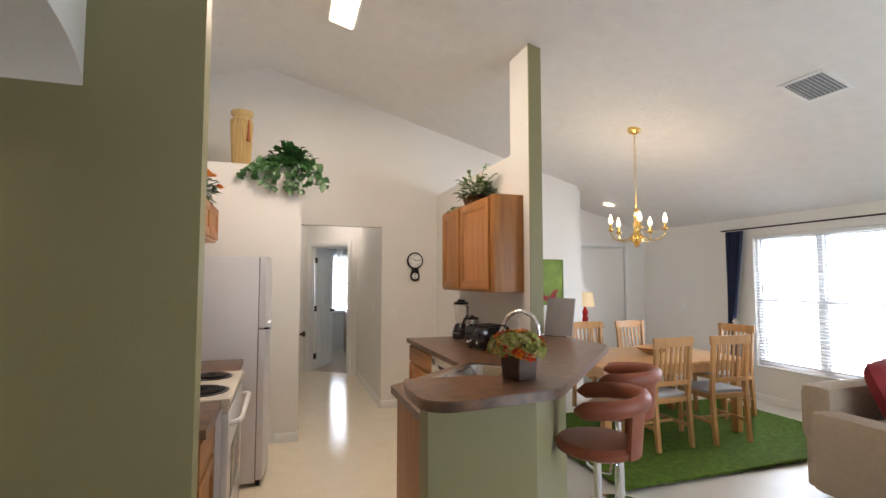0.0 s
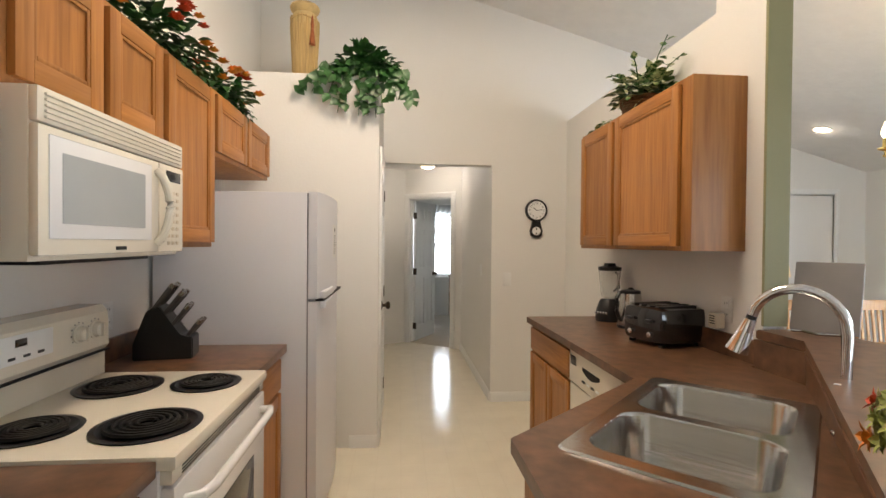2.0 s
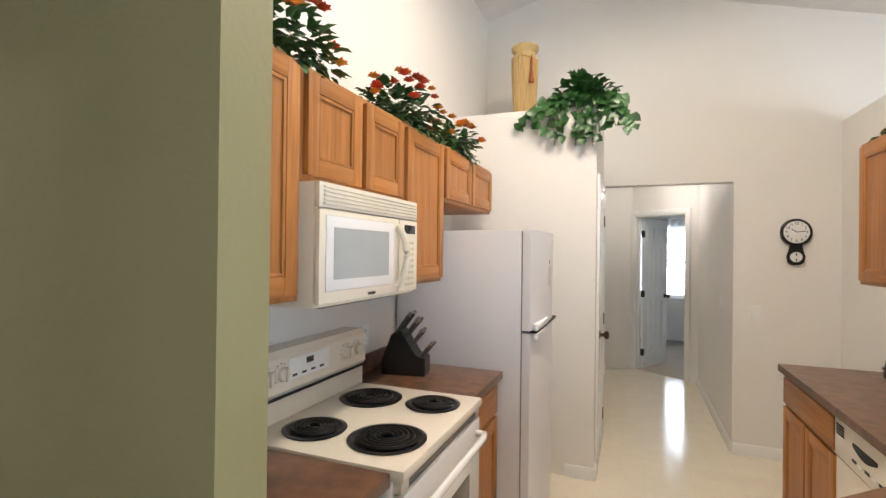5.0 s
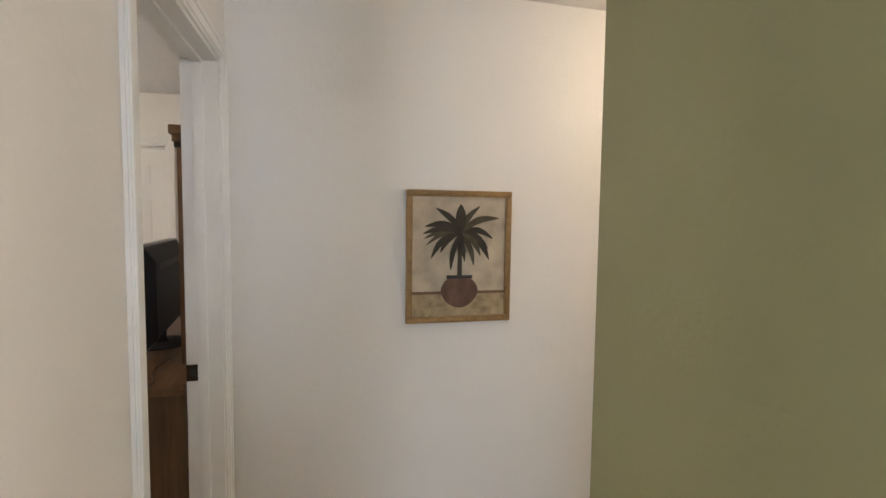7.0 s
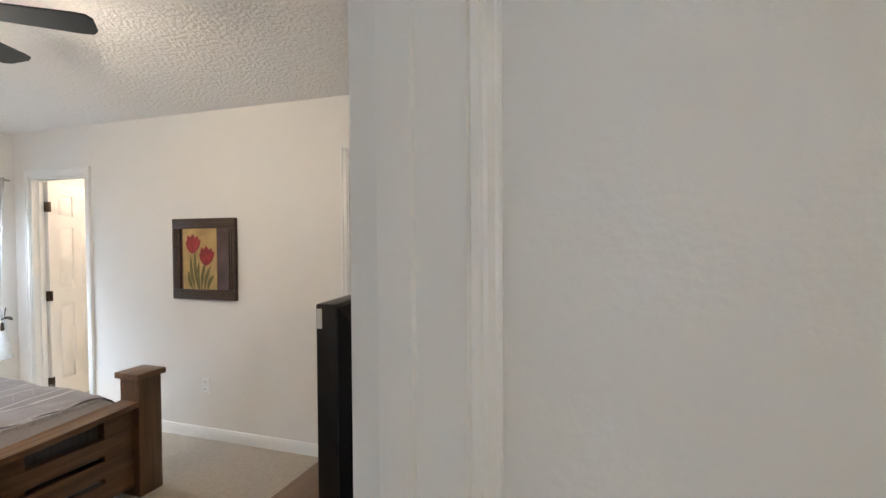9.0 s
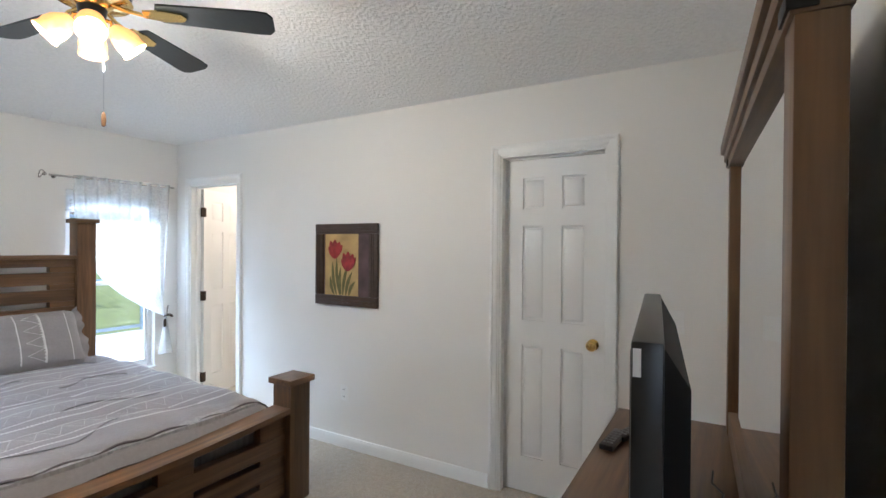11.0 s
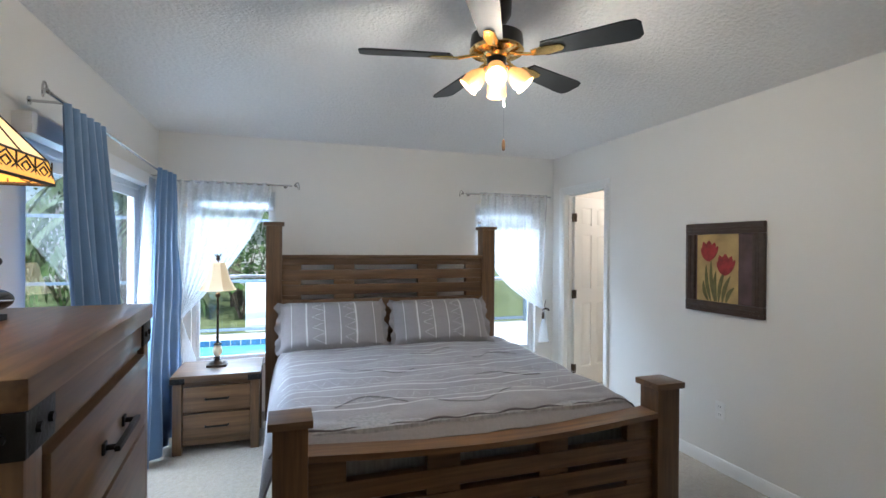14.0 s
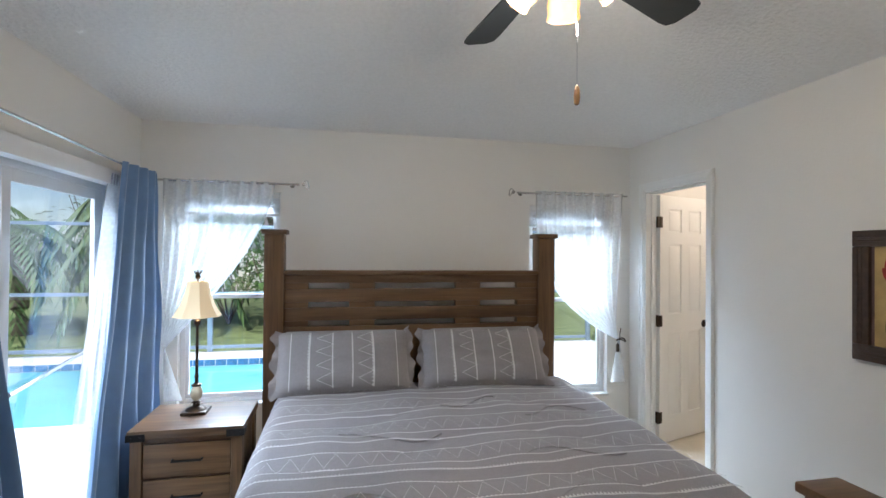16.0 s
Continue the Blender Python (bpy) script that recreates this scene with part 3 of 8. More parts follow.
base("baseboard_pantry_side", (0.14, 4.68), (0.14, 4.795), (1, 0))
base("baseboard_dining", (5.60, -0.9), (5.60, 6.4), (-1, 0))
base("baseboard_entry", (3.92, 6.40), (4.29, 6.40), (0, -1))
base("baseboard_dining_north", (1.87, 5.57), (3.80, 5.57), (0, -1))
base("baseboard_green", (-1.04, 1.895), (-0.245, 1.895), (0, -1))


# ---- bedroom things ----
def king_bed():
    b = thing("bed", "made king bed with a rustic brown slatted wooden frame", "bed", (-2.6, -2.6, 0))
    ox, oy = -2.6, -2.6

    def P(n, d, m=RUSTX, bev=0.006, label="", parent=b):
        x0, y0, z0, x1, y1, z1 = d
        return boxpart(n, (x0 - ox, y0 - oy, z0, x1 - ox, y1 - oy, z1), m, parent, bev, label)
    # headboard
    for x0 in (-3.60, -1.62):
        p = P("headboard_post", (x0, -3.73, 0, x0 + 0.13, -3.60, 1.655), RUSTZ)
        P("post_cap", (x0 - 0.018, -3.748, 1.652, x0 + 0.148, -3.582, 1.685), RUSTX, 0.006, "", p)
    hx0, hx1 = -3.47, -1.62
    P("headboard_top_rail", (hx0, -3.735, 1.375, hx1, -3.60, 1.405))
    P("headboard_back_rail", (hx0, -3.72, 1.318, hx1, -3.625, 1.375))
    zs = [(1.185, 1.275), (1.055, 1.145), (0.40, 1.015)]
    for z0, z1 in zs:
        P("headboard_slat", (hx0, -3.70, z0, hx1, -3.63, z1))
    n = [(hx0, hx0 + 0.16), (-3.07 + 0.05, -2.86 + 0.03), (-2.26 + 0.02, -2.07 + 0.01), (hx1 - 0.16, hx1)]
    for z0, z1 in ((1.275, 1.318), (1.145, 1.185), (1.015, 1.055)):
        for x0, x1 in n:
            P("headboard_block", (x0, -3.695, z0, x1, -3.635, z1), RUSTX, 0.003)
    # footboard
    for x0 in (-3.78, -1.745):
        p = P("footboard_post", (x0, -1.60, 0, x0 + 0.15, -1.455, 0.69), RUSTZ)
        P("post_cap", (x0 - 0.02, -1.62, 0.688, x0 + 0.17, -1.435, 0.724), RUSTX, 0.006, "", p)
    fx0, fx1 = -3.63, -1.745
    bm = bmesh.new()
    k = 24
    out = [(fx0 - ox + (fx1 - fx0) * i / k, 0.56 - 0.045 * math.sin(math.pi * i / k)) for i in range(k + 1)]
    pts = out + [(x, z - 0.03) for x, z in reversed(out)]
    prism(bm, pts, -1.59 - oy, -1.455 - oy, Matrix(((1, 0, 0, 0), (0, 0, 1, 0), (0, 1, 0, 0), (0, 0, 0, 1))))
    part("footboard_top_rail", bm, RUSTX, b)
    for z0, z1 in ((0.315, 0.405), (0.19, 0.285), (0.06, 0.16)):
        P("footboard_slat", (fx0, -1.555, z0, fx1, -1.495, z1))
    for x0 in (fx0, fx0 + 0.55, fx0 + 1.16, fx1 - 0.17):
        P("footboard_block", (x0, -1.55, 0.405, x0 + 0.17, -1.50, 0.505), RUSTX, 0.003)
        P("footboard_block", (x0, -1.55, 0.285, x0 + 0.17, -1.50, 0.315), RUSTX, 0.003)
        P("footboard_block", (x0, -1.55, 0.16, x0 + 0.17, -1.50, 0.19), RUSTX, 0.003)
    for x0 in (-3.70, -1.69):
        P("side_rail", (x0, -3.60, 0.19, x0 + 0.04, -1.60, 0.40), RUSTY)
    P("box_spring", (-3.58, -3.58, 0.20, -1.74, -1.63, 0.34), MATTRESS, 0.02, "grey box spring")
    P("mattress", (-3.58, -3.58, 0.34, -1.74, -1.62, 0.60), MATTRESS, 0.05, "grey striped mattress edge")
    return b


king_bed()


def bed_top(u, v):
    """Surface of the comforter; u runs across the bed, v from pillows to foot."""
    x = -3.66 + 2.10 * u
    y = -3.45 + 1.87 * v
    edge = min(u, 1 - u) * 2.10
    z = 0.635 + 0.012 * math.sin(3 * v + 1) - 0.02 * v
    if edge < 0.14:
        k = 1 - edge / 0.14
        z -= 0.42 * (1 - math.sqrt(max(0.0, 1 - k * k * 0.97))) * (1 if u > 0.5 else 0.62)
        x += (0.03 if u > 0.5 else -0.03) * k
    if v > 0.93:
        k = (v - 0.93) / 0.07
        z -= 0.085 * k * k
    n1 = noise.noise(Vector((x * 2.2, y * 2.2, 3.0)))
    n2 = noise.noise(Vector((x * 6.0 + 5, y * 4.5, 9.0)))
    quilt = abs(math.sin((y * 2.1 + 0.35 * math.sin(x * 4.0)) * math.pi)) ** 0.5
    z += 0.016 * n1 + 0.010 * n2 + 0.016 * (quilt - 0.7)
    return Vector((x, y, z))


comforter = thing("comforter", "grey mauve comforter with white zigzag stripes across the bed", "comforter")
bm = bmesh.new()
sheet(bm, bed_top, 84, 72, 0.012)
part("cover", bm, QUILT, comforter)


def on_bed(x, y, up):
    u, v = (x + 3.66) / 2.10, (y + 3.45) / 1.87
    p = bed_top(min(max(u, 0.01), 0.99), min(max(v, 0.0), 1.0))
    return Vector((p.x, p.y, p.z + up))


def stripe_on_bed(y, x0, x1, wide, tooth=0.0, n=150):
    bm = bmesh.new()
    prev = None
    for i in range(n + 1):
        x = x0 + (x1 - x0) * i / n
        yy = y + 0.02 * math.sin(x * 2.3 + y * 5)
        t = tooth if i % 2 else 0.0
        a, c = bm.verts.new(on_bed(x, yy - wide / 2 - t, 0.0155)), bm.verts.new(on_bed(x, yy + wide / 2, 0.0155))
        if prev:
            bm.faces.new((prev[0], a, c, prev[1]))
        prev = (a, c)
    return bm


def zigzag_on_bed(y0, y1, x0, x1, n):
    bm = bmesh.new()
    for i in range(n):
        xa, xb = x0 + (x1 - x0) * i / n, x0 + (x1 - x0) * (i + 1) / n
        ya, yb = (y0, y1) if i % 2 else (y1, y0)
        prev = None
        for k in range(5):
            f = k / 4
            x, y = xa + (xb - xa) * f, ya + (yb - ya) * f
            a, c = bm.verts.new(on_bed(x - 0.0008, y, 0.0155)), bm.verts.new(on_bed(x + 0.0008, y, 0.0155))
            if prev:
                bm.faces.new((prev[0], a, c, prev[1]))
            prev = (a, c)
    return bm


for y in (-3.12, -2.80, -2.47, -2.14, -1.82):
    part("stripe", stripe_on_bed(y, -3.60, -1.62, 0.0045, 0.016, 260), QUILTLINE, comforter, "white comb-stitched stripe")
    part("stripe", stripe_on_bed(y - 0.075, -3.58, -1.64, 0.003, 0.008, 220), QUILTLINE, comforter, "white embroidered stripe")
    part("stripe", stripe_on_bed(y - 0.215, -3.58, -1.64, 0.003, 0.006, 220), QUILTLINE, comforter, "white embroidered stripe")
    part("zigzag", zigzag_on_bed(y - 0.195, y - 0.095, -3.56, -1.66, 40), QUILTLINE, comforter, "thin white zigzag stitching")
bm = bmesh.new()
tube(bm, [on_bed(-3.62 + 2.02 * i / 60, -1.645 + 0.006 * math.sin(i), 0.004) for i in range(61)], 0.006, 6)
part("seam", bm, PIPING, comforter, "dark seam along the comforter foot")
for k, (cx, cy, w) in enumerate(((-2.25, -2.52, 0.5), (-3.05, -2.2, 0.45), (-2.1, -1.95, 0.4), (-3.2, -2.75, 0.4), (-2.75, -2.95, 0.35), (-2.7, -1.85, 0.5))):
    bm = bmesh.new()
    tube(bm, [on_bed(cx - w / 2 + w * i / 24, cy + 0.07 * math.sin(i / 24 * 5 + k), 0.0075) for i in range(25)], 0.0035, 5)
    part("quilt_crease", bm, QUILT, comforter, "stitched quilting crease")


def pillow(m, label):
    p = thing("pillow", label, "pillow", group="bed pillows")
    p.matrix_basis = m
    w, h = 0.84, 0.42

    def f(sgn):
        def g(u, v):
            x, y = (u - 0.5), (v - 0.5)
            bulge = max(0.0, (1 - (2 * x) ** 4) * (1 - (2 * y) ** 4)) ** 0.6
            pinch = 1 - 0.06 * (abs(2 * y) ** 2) * (1 - abs(2 * x)) + 0.03 * abs(2 * x) ** 3 * abs(2 * y) ** 3
            wr = 0.008 * noise.noise(Vector((x * 9, y * 9, sgn * 3.0)))
            return Vector((x * w * pinch, y * h * (1 - 0.05 * (1 - abs(2 * x))), sgn * (0.085 * bulge + 0.004) + wr * bulge))
        return g
    top = f(1)
    bm = bmesh.new()
    sheet(bm, top, 30, 18)
    sheet(bm, f(-1), 30, 18)
    bmesh.ops.remove_doubles(bm, verts=bm.verts[:], dist=0.009)
    part("pillow_body", bm, QUILT, p)
    for s in (-1, 1):
        bm = bmesh.new()

        def edge(q, v):
            c = top((s + 1) / 2, v)
            out = 0.045 + 0.012 * math.sin(v * 17 + s) + 0.008 * math.sin(v * 31)
            return Vector((s * (w / 2 - 0.014 + out * q), c.y * (1 + 0.09 * q), 0.004 + q * (0.018 * math.sin(v * 19 + 2 * s))))
        sheet(bm, edge, 4, 40, 0.006)
        part("flange", bm, QUILT, p)

    def strip(u, wide, tooth, n=36):
        bm = bmesh.new()
        prev = None
        for i in range(n + 1):
            v = 0.05 + 0.90 * i / n
            t = tooth if i % 2 else 0
            a, c = top(u - wide - t, v), top(u + wide, v)
            a.z += 0.004
            c.z += 0.004
            a, c = bm.verts.new(a), bm.verts.new(c)
            if prev:
                bm.faces.new((prev[0], a, c, prev[1]))
            prev = (a, c)
        return bm
    for u, wd, tt in ((0.24, 0.004, 0.014), (0.72, 0.004, 0.014), (0.41, 0.003, 0.006), (0.56, 0.003, 0.006), (0.90, 0.003, 0.0), (0.10, 0.003, 0.0)):
        part("stripe", strip(u, wd, tt), QUILTLINE, p, "white embroidered stripe")
    for ua, ub in ((0.29, 0.42), (0.60, 0.72)):
        bm = bmesh.new()
        for i in range(8):
            va, vb = 0.06 + 0.88 * i / 8, 0.06 + 0.88 * (i + 1) / 8
            a0, b0 = (ua, ub) if i % 2 else (ub, ua)
            prev = None
            for k in range(5):
                q = k / 4
                c = top(a0 + (b0 - a0) * q, va + (vb - va) * q)
                x, y = bm.verts.new((c.x, c.y - 0.0012, c.z + 0.0045)), bm.verts.new((c.x, c.y + 0.0012, c.z + 0.0045))
                if prev:
                    bm.faces.new((prev[0], x, y, prev[1]))
                prev = (x, y)
        part("zigzag", bm, QUILTLINE, p, "thin white zigzag stitching")
    return p


for x, tilt, rz in ((-2.03, 60, 1.5), (-2.97, 57, -3.0)):
    pillow(pose(x, -3.38, 0.82, tilt, 0, 180 + rz), "plump grey pillow with white embroidered stripes and zigzags")
for x in (-2.02, -3.0):
    pb = thing("back_pillow", "plain pale pillow leaning on the headboard", "pillow", (x, -3.52, 0.80), 0, group="back pillows")
    bm = bmesh.new()
    box(bm, -0.40, -0.05, -0.19, 0.40, 0.05, 0.20, 0.045)
    part("pillow_body", bm, QUILT, pb)


def nightstand():
    n = thing("nightstand", "rustic brown two-drawer nightstand with black iron corners", "nightstand", (-1.185, -3.28, 0))
    boxpart("top", (-0.295, -0.24, 0.515, 0.295, 0.24, 0.56), RUSTX, n)
    for x in (-0.285, 0.225):
        for y in (-0.225, 0.165):
            boxpart("leg", (x, y, 0, x + 0.06, y + 0.06, 0.515), RUSTZ, n)
    boxpart("body", (-0.27, -0.215, 0.075, 0.27, 0.195, 0.515), RUSTX, n)
    for z0, z1 in ((0.295, 0.475), (0.10, 0.28)):
        d = boxpart("drawer_front", (-0.222, 0.195, z0, 0.222, 0.213, z1), RUSTX, n)
        bm = bmesh.new()
        zc = (z0 + z1) / 2
        tube(bm, [(-0.075, 0.213, zc), (-0.075, 0.235, zc), (0.075, 0.235, zc), (0.075, 0.213, zc)], 0.007, 8)
        part("drawer_pull", bm, IRON, d, "black iron bar pull")
    boxpart("apron", (-0.225, 0.19, 0.055, 0.225, 0.20, 0.10), RUSTX, n)
    for s in (-1, 1):
        bm = bmesh.new()
        x0, x1 = sorted((s * 0.298, s * 0.205))
        box(bm, x0, 0.238, 0.505, x1, 0.245, 0.545, 0.002)
        x0, x1 = sorted((s * 0.293, s * 0.299))
        box(bm, x0, 0.16, 0.505, x1, 0.245, 0.545, 0.002)
        for bx in (0.23, 0.275):
            rod(bm, (s * bx, 0.244, 0.525), (s * bx, 0.249, 0.525), 0.007, seg=8)
        part("corner_bracket", bm, IRON, n, "black iron corner bracket")


nightstand()


def table_lamp():
    l = thing("table_lamp", "lit table lamp with a cream bell shade and bronze stem", "lamp", (-1.155, -3.33, 0.56))
    bm = bmesh.new()
    box(bm, -0.07, -0.07, 0, 0.07, 0.07, 0.018, 0.005)
    lathe(bm, [(0.062, 0.018), (0.05, 0.03), (0.022, 0.04), (0.016, 0.055), (0.03, 0.06), (0.012, 0.07)], 20)
    part("base", bm, BRONZE, l, "dark bronze square base")
    bm = bmesh.new()
    lathe(bm, [(0.012, 0.07), (0.028, 0.085), (0.036, 0.115), (0.028, 0.145), (0.012, 0.16)], 20)
    part("ceramic_ball", bm, mat("cream_ceramic", (0.78, 0.70, 0.52), 0.3, vary=0.1, vscale=20), l, "cream ceramic ball")
    bm = bmesh.new()
    lathe(bm, [(0.03, 0.16), (0.03, 0.168), (0.011, 0.178), (0.009, 0.20), (0.014, 0.215), (0.009, 0.23), (0.008, 0.40), (0.016, 0.405), (0.008, 0.412), (0.008, 0.52), (0.018, 0.53), (0.018, 0.55), (0.006, 0.56), (0.004, 0.80), (0.012, 0.806), (0.016, 0.82), (0.008, 0.835), (0.002, 0.85)], 14)
    part("stem", bm, BRONZE, l)
    bm = bmesh.new()
    for i in range(5):
        a = 2 * math.pi * i / 5
        tube(bm, [(0, 0, 0.815), (0.02 * math.cos(a), 0.02 * math.sin(a), 0.845), (0.026 * math.cos(a), 0.026 * math.sin(a), 0.855)], 0.003, 5)
    part("finial", bm, BRONZE, l, "leafy bronze finial")
    bm = bmesh.new()
    pr = [(0.055, 0.79), (0.06, 0.775), (0.072, 0.72), (0.095, 0.65), (0.125, 0.595), (0.138, 0.578)]
    lathe(bm, pr + [(r - 0.003, z) for r, z in reversed(pr)], 8, pose(0, 0, 0, 0, 0, 22), close=False)
    bmesh.ops.remove_doubles(bm, verts=bm.verts[:], dist=0.0001)
    part("shade", bm, SHADECLOTH, l, "glowing cream fabric shade")


table_lamp()
point_light("table_lamp_light", (-1.155, -3.33, 1.20), 3, (1, 0.72, 0.42), 0.03)


def chest_of_drawers(name, label, place, rz, L, D, H, cols, rows):
    """Drawers face local +y; x runs along the length."""
    c = thing(name, label, "dresser", place, rz)
    boxpart("top", (-L / 2 - 0.015, -D / 2, H - 0.045, L / 2 + 0.015, D / 2 + 0.015, H), RUSTX, c, 0.005)
    boxpart("top_rail", (-L / 2, D / 2 - 0.03, H - 0.115, L / 2, D / 2 + 0.004, H - 0.045), RUSTX, c)
    for x in (-L / 2, L / 2 - 0.065):
        for y in (-D / 2 + 0.005, D / 2 - 0.06):
            boxpart("leg", (x, y, 0, x + 0.065, y + 0.065, H - 0.045), RUSTZ, c)
    boxpart("body", (-L / 2 + 0.012, -D / 2 + 0.012, 0.08, L / 2 - 0.012, D / 2 - 0.012, H - 0.045), RUSTZ, c)
    z0, z1 = 0.10, H - 0.13
    hh = (z1 - z0) / rows
    ww = (L - 0.14) / cols
    for r in range(rows):
        for k in range(cols):
            a, b = -L / 2 + 0.07 + ww * k + 0.006, -L / 2 + 0.07 + ww * (k + 1) - 0.006
            q0, q1 = z0 + hh * r + 0.006, z0 + hh * (r + 1) - 0.006
            d = boxpart("drawer_front", (a, D / 2 - 0.02, q0, b, D / 2 + 0.012, q1), RUSTX, c, 0.004)
            xm, zm = (a + b) / 2, (q0 + q1) / 2
            bm = bmesh.new()
            for s in (-1, 1):
                box(bm, xm + s * 0.085 - 0.012, D / 2 + 0.012, zm - 0.012, xm + s * 0.085 + 0.012, D / 2 + 0.018, zm + 0.012, 0.002)
                rod(bm, (xm + s * 0.085, D / 2 + 0.012, zm), (xm + s * 0.085, D / 2 + 0.04, zm), 0.006, seg=8)
            box(bm, xm - 0.10, D / 2 + 0.034, zm - 0.006, xm + 0.10, D / 2 + 0.046, zm + 0.006, 0.003)
            part("drawer_pull", bm, IRON, d, "black iron bar pull")
    for s in (-1, 1):
        bm = bmesh.new()
        xo = s * (L / 2 + 0.003)
        x0, x1 = sorted((xo, s * (L / 2 - 0.10)))
        box(bm, x0, D / 2 + 0.003, H - 0.112, x1, D / 2 + 0.010, H - 0.048, 0.002)
        x0, x1 = sorted((s * (L / 2 - 0.001), xo + s * 0.006))
        box(bm, x0, D / 2 - 0.09, H - 0.112, x1, D / 2 + 0.010, H - 0.048, 0.002)
        for q in (0.03, 0.075):
            rod(bm, (s * (L / 2 - q), D / 2 + 0.008, H - 0.08), (s * (L / 2 - q), D / 2 + 0.016, H - 0.08), 0.008, seg=8)
            rod(bm, (xo, D / 2 + 0.012 - q, H - 0.08), (xo + s * 0.012, D / 2 + 0.012 - q, H - 0.08), 0.008, seg=8)
        part("corner_bracket", bm, IRON, c, "black iron corner bracket")
    return c


chest_of_drawers("chest_of_drawers", "tall rustic brown chest of drawers with black iron brackets", (-1.025, -0.503, 0), 94, 0.88, 0.50, 1.298, 1, 5)
chest_of_drawers("dresser", "long rustic brown dresser with black iron pulls under a mirror", (-2.935, 0.575, 0), 180, 1.56, 0.50, 0.85, 2, 3)


def dresser_mirror():
    m = thing("dresser_mirror", "wide mirror in a heavy rustic wooden frame on the dresser", "mirror", (-2.995, 0.737, 0.85), 2.3)
    boxpart("side_post", (-0.71, -0.025, 0, -0.64, 0.03, 0.93), RUSTZ, m)
    boxpart("side_post", (0.51, -0.025, 0, 0.58, 0.03, 0.93), RUSTZ, m)
    boxpart("bottom_rail", (-0.64, -0.022, 0, 0.51, 0.03, 0.08), RUSTX, m)
    boxpart("top_rail", (-0.71, -0.03, 0.93, 0.58, 0.035, 0.985), RUSTX, m)
    boxpart("crown", (-0.75, -0.05, 0.985, 0.61, 0.04, 1.025), RUSTX, m, 0.008)
    boxpart("crown_moulding", (-0.73, -0.04, 0.955, 0.595, 0.037, 0.986), RUSTX, m, 0.006)
    boxpart("mirror_glass", (-0.64, -0.008, 0.08, 0.51, 0.0, 0.93), MIRROR, m, 0, "silvered mirror glass")
    boxpart("backing", (-0.64, 0.001, 0.08, 0.51, 0.015, 0.93), BLACK, m, 0)
    for x0, x1 in ((-0.713, -0.65), (0.52, 0.583)):
        boxpart("corner_bracket", (x0, -0.034, 0.935, x1, 0.0, 0.985), IRON, m, 0.002, "black iron corner bracket")


dresser_mirror()


MATTEBLACK = mat("matte_black_plastic", (0.010, 0.010, 0.011), 0.62, spec=0.25, vary=0.2, vscale=8)


def television():
    t = thing("television", "black flat television with a tapered back on the dresser", "television", (-2.80, 0.535, 0.85), 186)
    boxpart("bezel", (-0.385, -0.022, 0.055, 0.385, 0.022, 0.515), BLACK, t, 0.006)
    bm = bmesh.new()
    a = [bm.verts.new(p) for p in ((-0.378, -0.021, 0.062), (0.378, -0.021, 0.062), (0.378, -0.021, 0.508), (-0.378, -0.021, 0.508))]
    b = [bm.verts.new(p) for p in ((-0.33, -0.058, 0.10), (0.33, -0.058, 0.10), (0.33, -0.058, 0.44), (-0.33, -0.058, 0.44))]
    for i in range(4):
        bm.faces.new((a[i], a[(i + 1) % 4], b[(i + 1) % 4], b[i]))
    bm.faces.new(b)
    bm.faces.new(list(reversed(a)))
    part("back_housing", bm, MATTEBLACK, t, "tapered matte black back housing")
    boxpart("vent_band", (-0.27, -0.0595, 0.40, 0.27, -0.0575, 0.43), INK, t, 0)
    boxpart("screen", (-0.365, 0.022, 0.075, 0.365, 0.0235, 0.497), SCREEN, t, 0, "dark glossy screen")
    boxpart("energy_sticker", (-0.3856, 0.008, 0.465, -0.3848, 0.019, 0.505), PAPER, t, 0, "small pale printed sticker")
    bm = bmesh.new()
    lathe(bm, [(0.14, 0), (0.14, 0.008), (0.04, 0.016), (0.03, 0.03), (0.03, 0.07)], 28)
    part("stand", bm, MATTEBLACK, t)


television()


def remote(place, rz, label):
    r = thing("remote_control", label, "remote control", place, rz)
    boxpart("body", (-0.022, -0.085, 0, 0.022, 0.085, 0.018), BLACK, r, 0.005)
    for i in range(6):
        for k in range(3):
            bm = bmesh.new()
            box(bm, -0.015 + k * 0.011, -0.065 + i * 0.022, 0.0175, -0.007 + k * 0.011, -0.053 + i * 0.022, 0.0205, 0.001)
            part("button", bm, mat("grey_rubber_button", (0.2, 0.2, 0.21), 0.6) if (i, k) == (0, 0) and "grey_rubber_button" not in bpy.data.materials else bpy.data.materials["grey_rubber_button"], r)
    return r


remote((-3.46, 0.40, 0.85), 70, "black remote control lying on the dresser")
remote((-3.36, 0.36, 0.85), 84, "dark remote control with grey buttons")


def cable(name, pts, label, r=0.003):
    bm = bmesh.new()
    tube(bm, pts, r, 6)
    return tagged(link(name, bm, BLACK), label, "cable")


cable("power_cable", [(-2.5 + 0.055 * i, 0.68 + 0.02 * math.sin(i * 1.3), 0.854 + 0.03 * max(0, math.sin(i * 0.9))) for i in range(9)], "black power cable coiled on the dresser")
cable("power_cable", [(-2.9 - 0.05 * i, 0.66 + 0.018 * math.sin(i * 1.7), 0.854 + 0.02 * max(0, math.sin(i))) for i in range(8)], "black cable trailing along the dresser top")


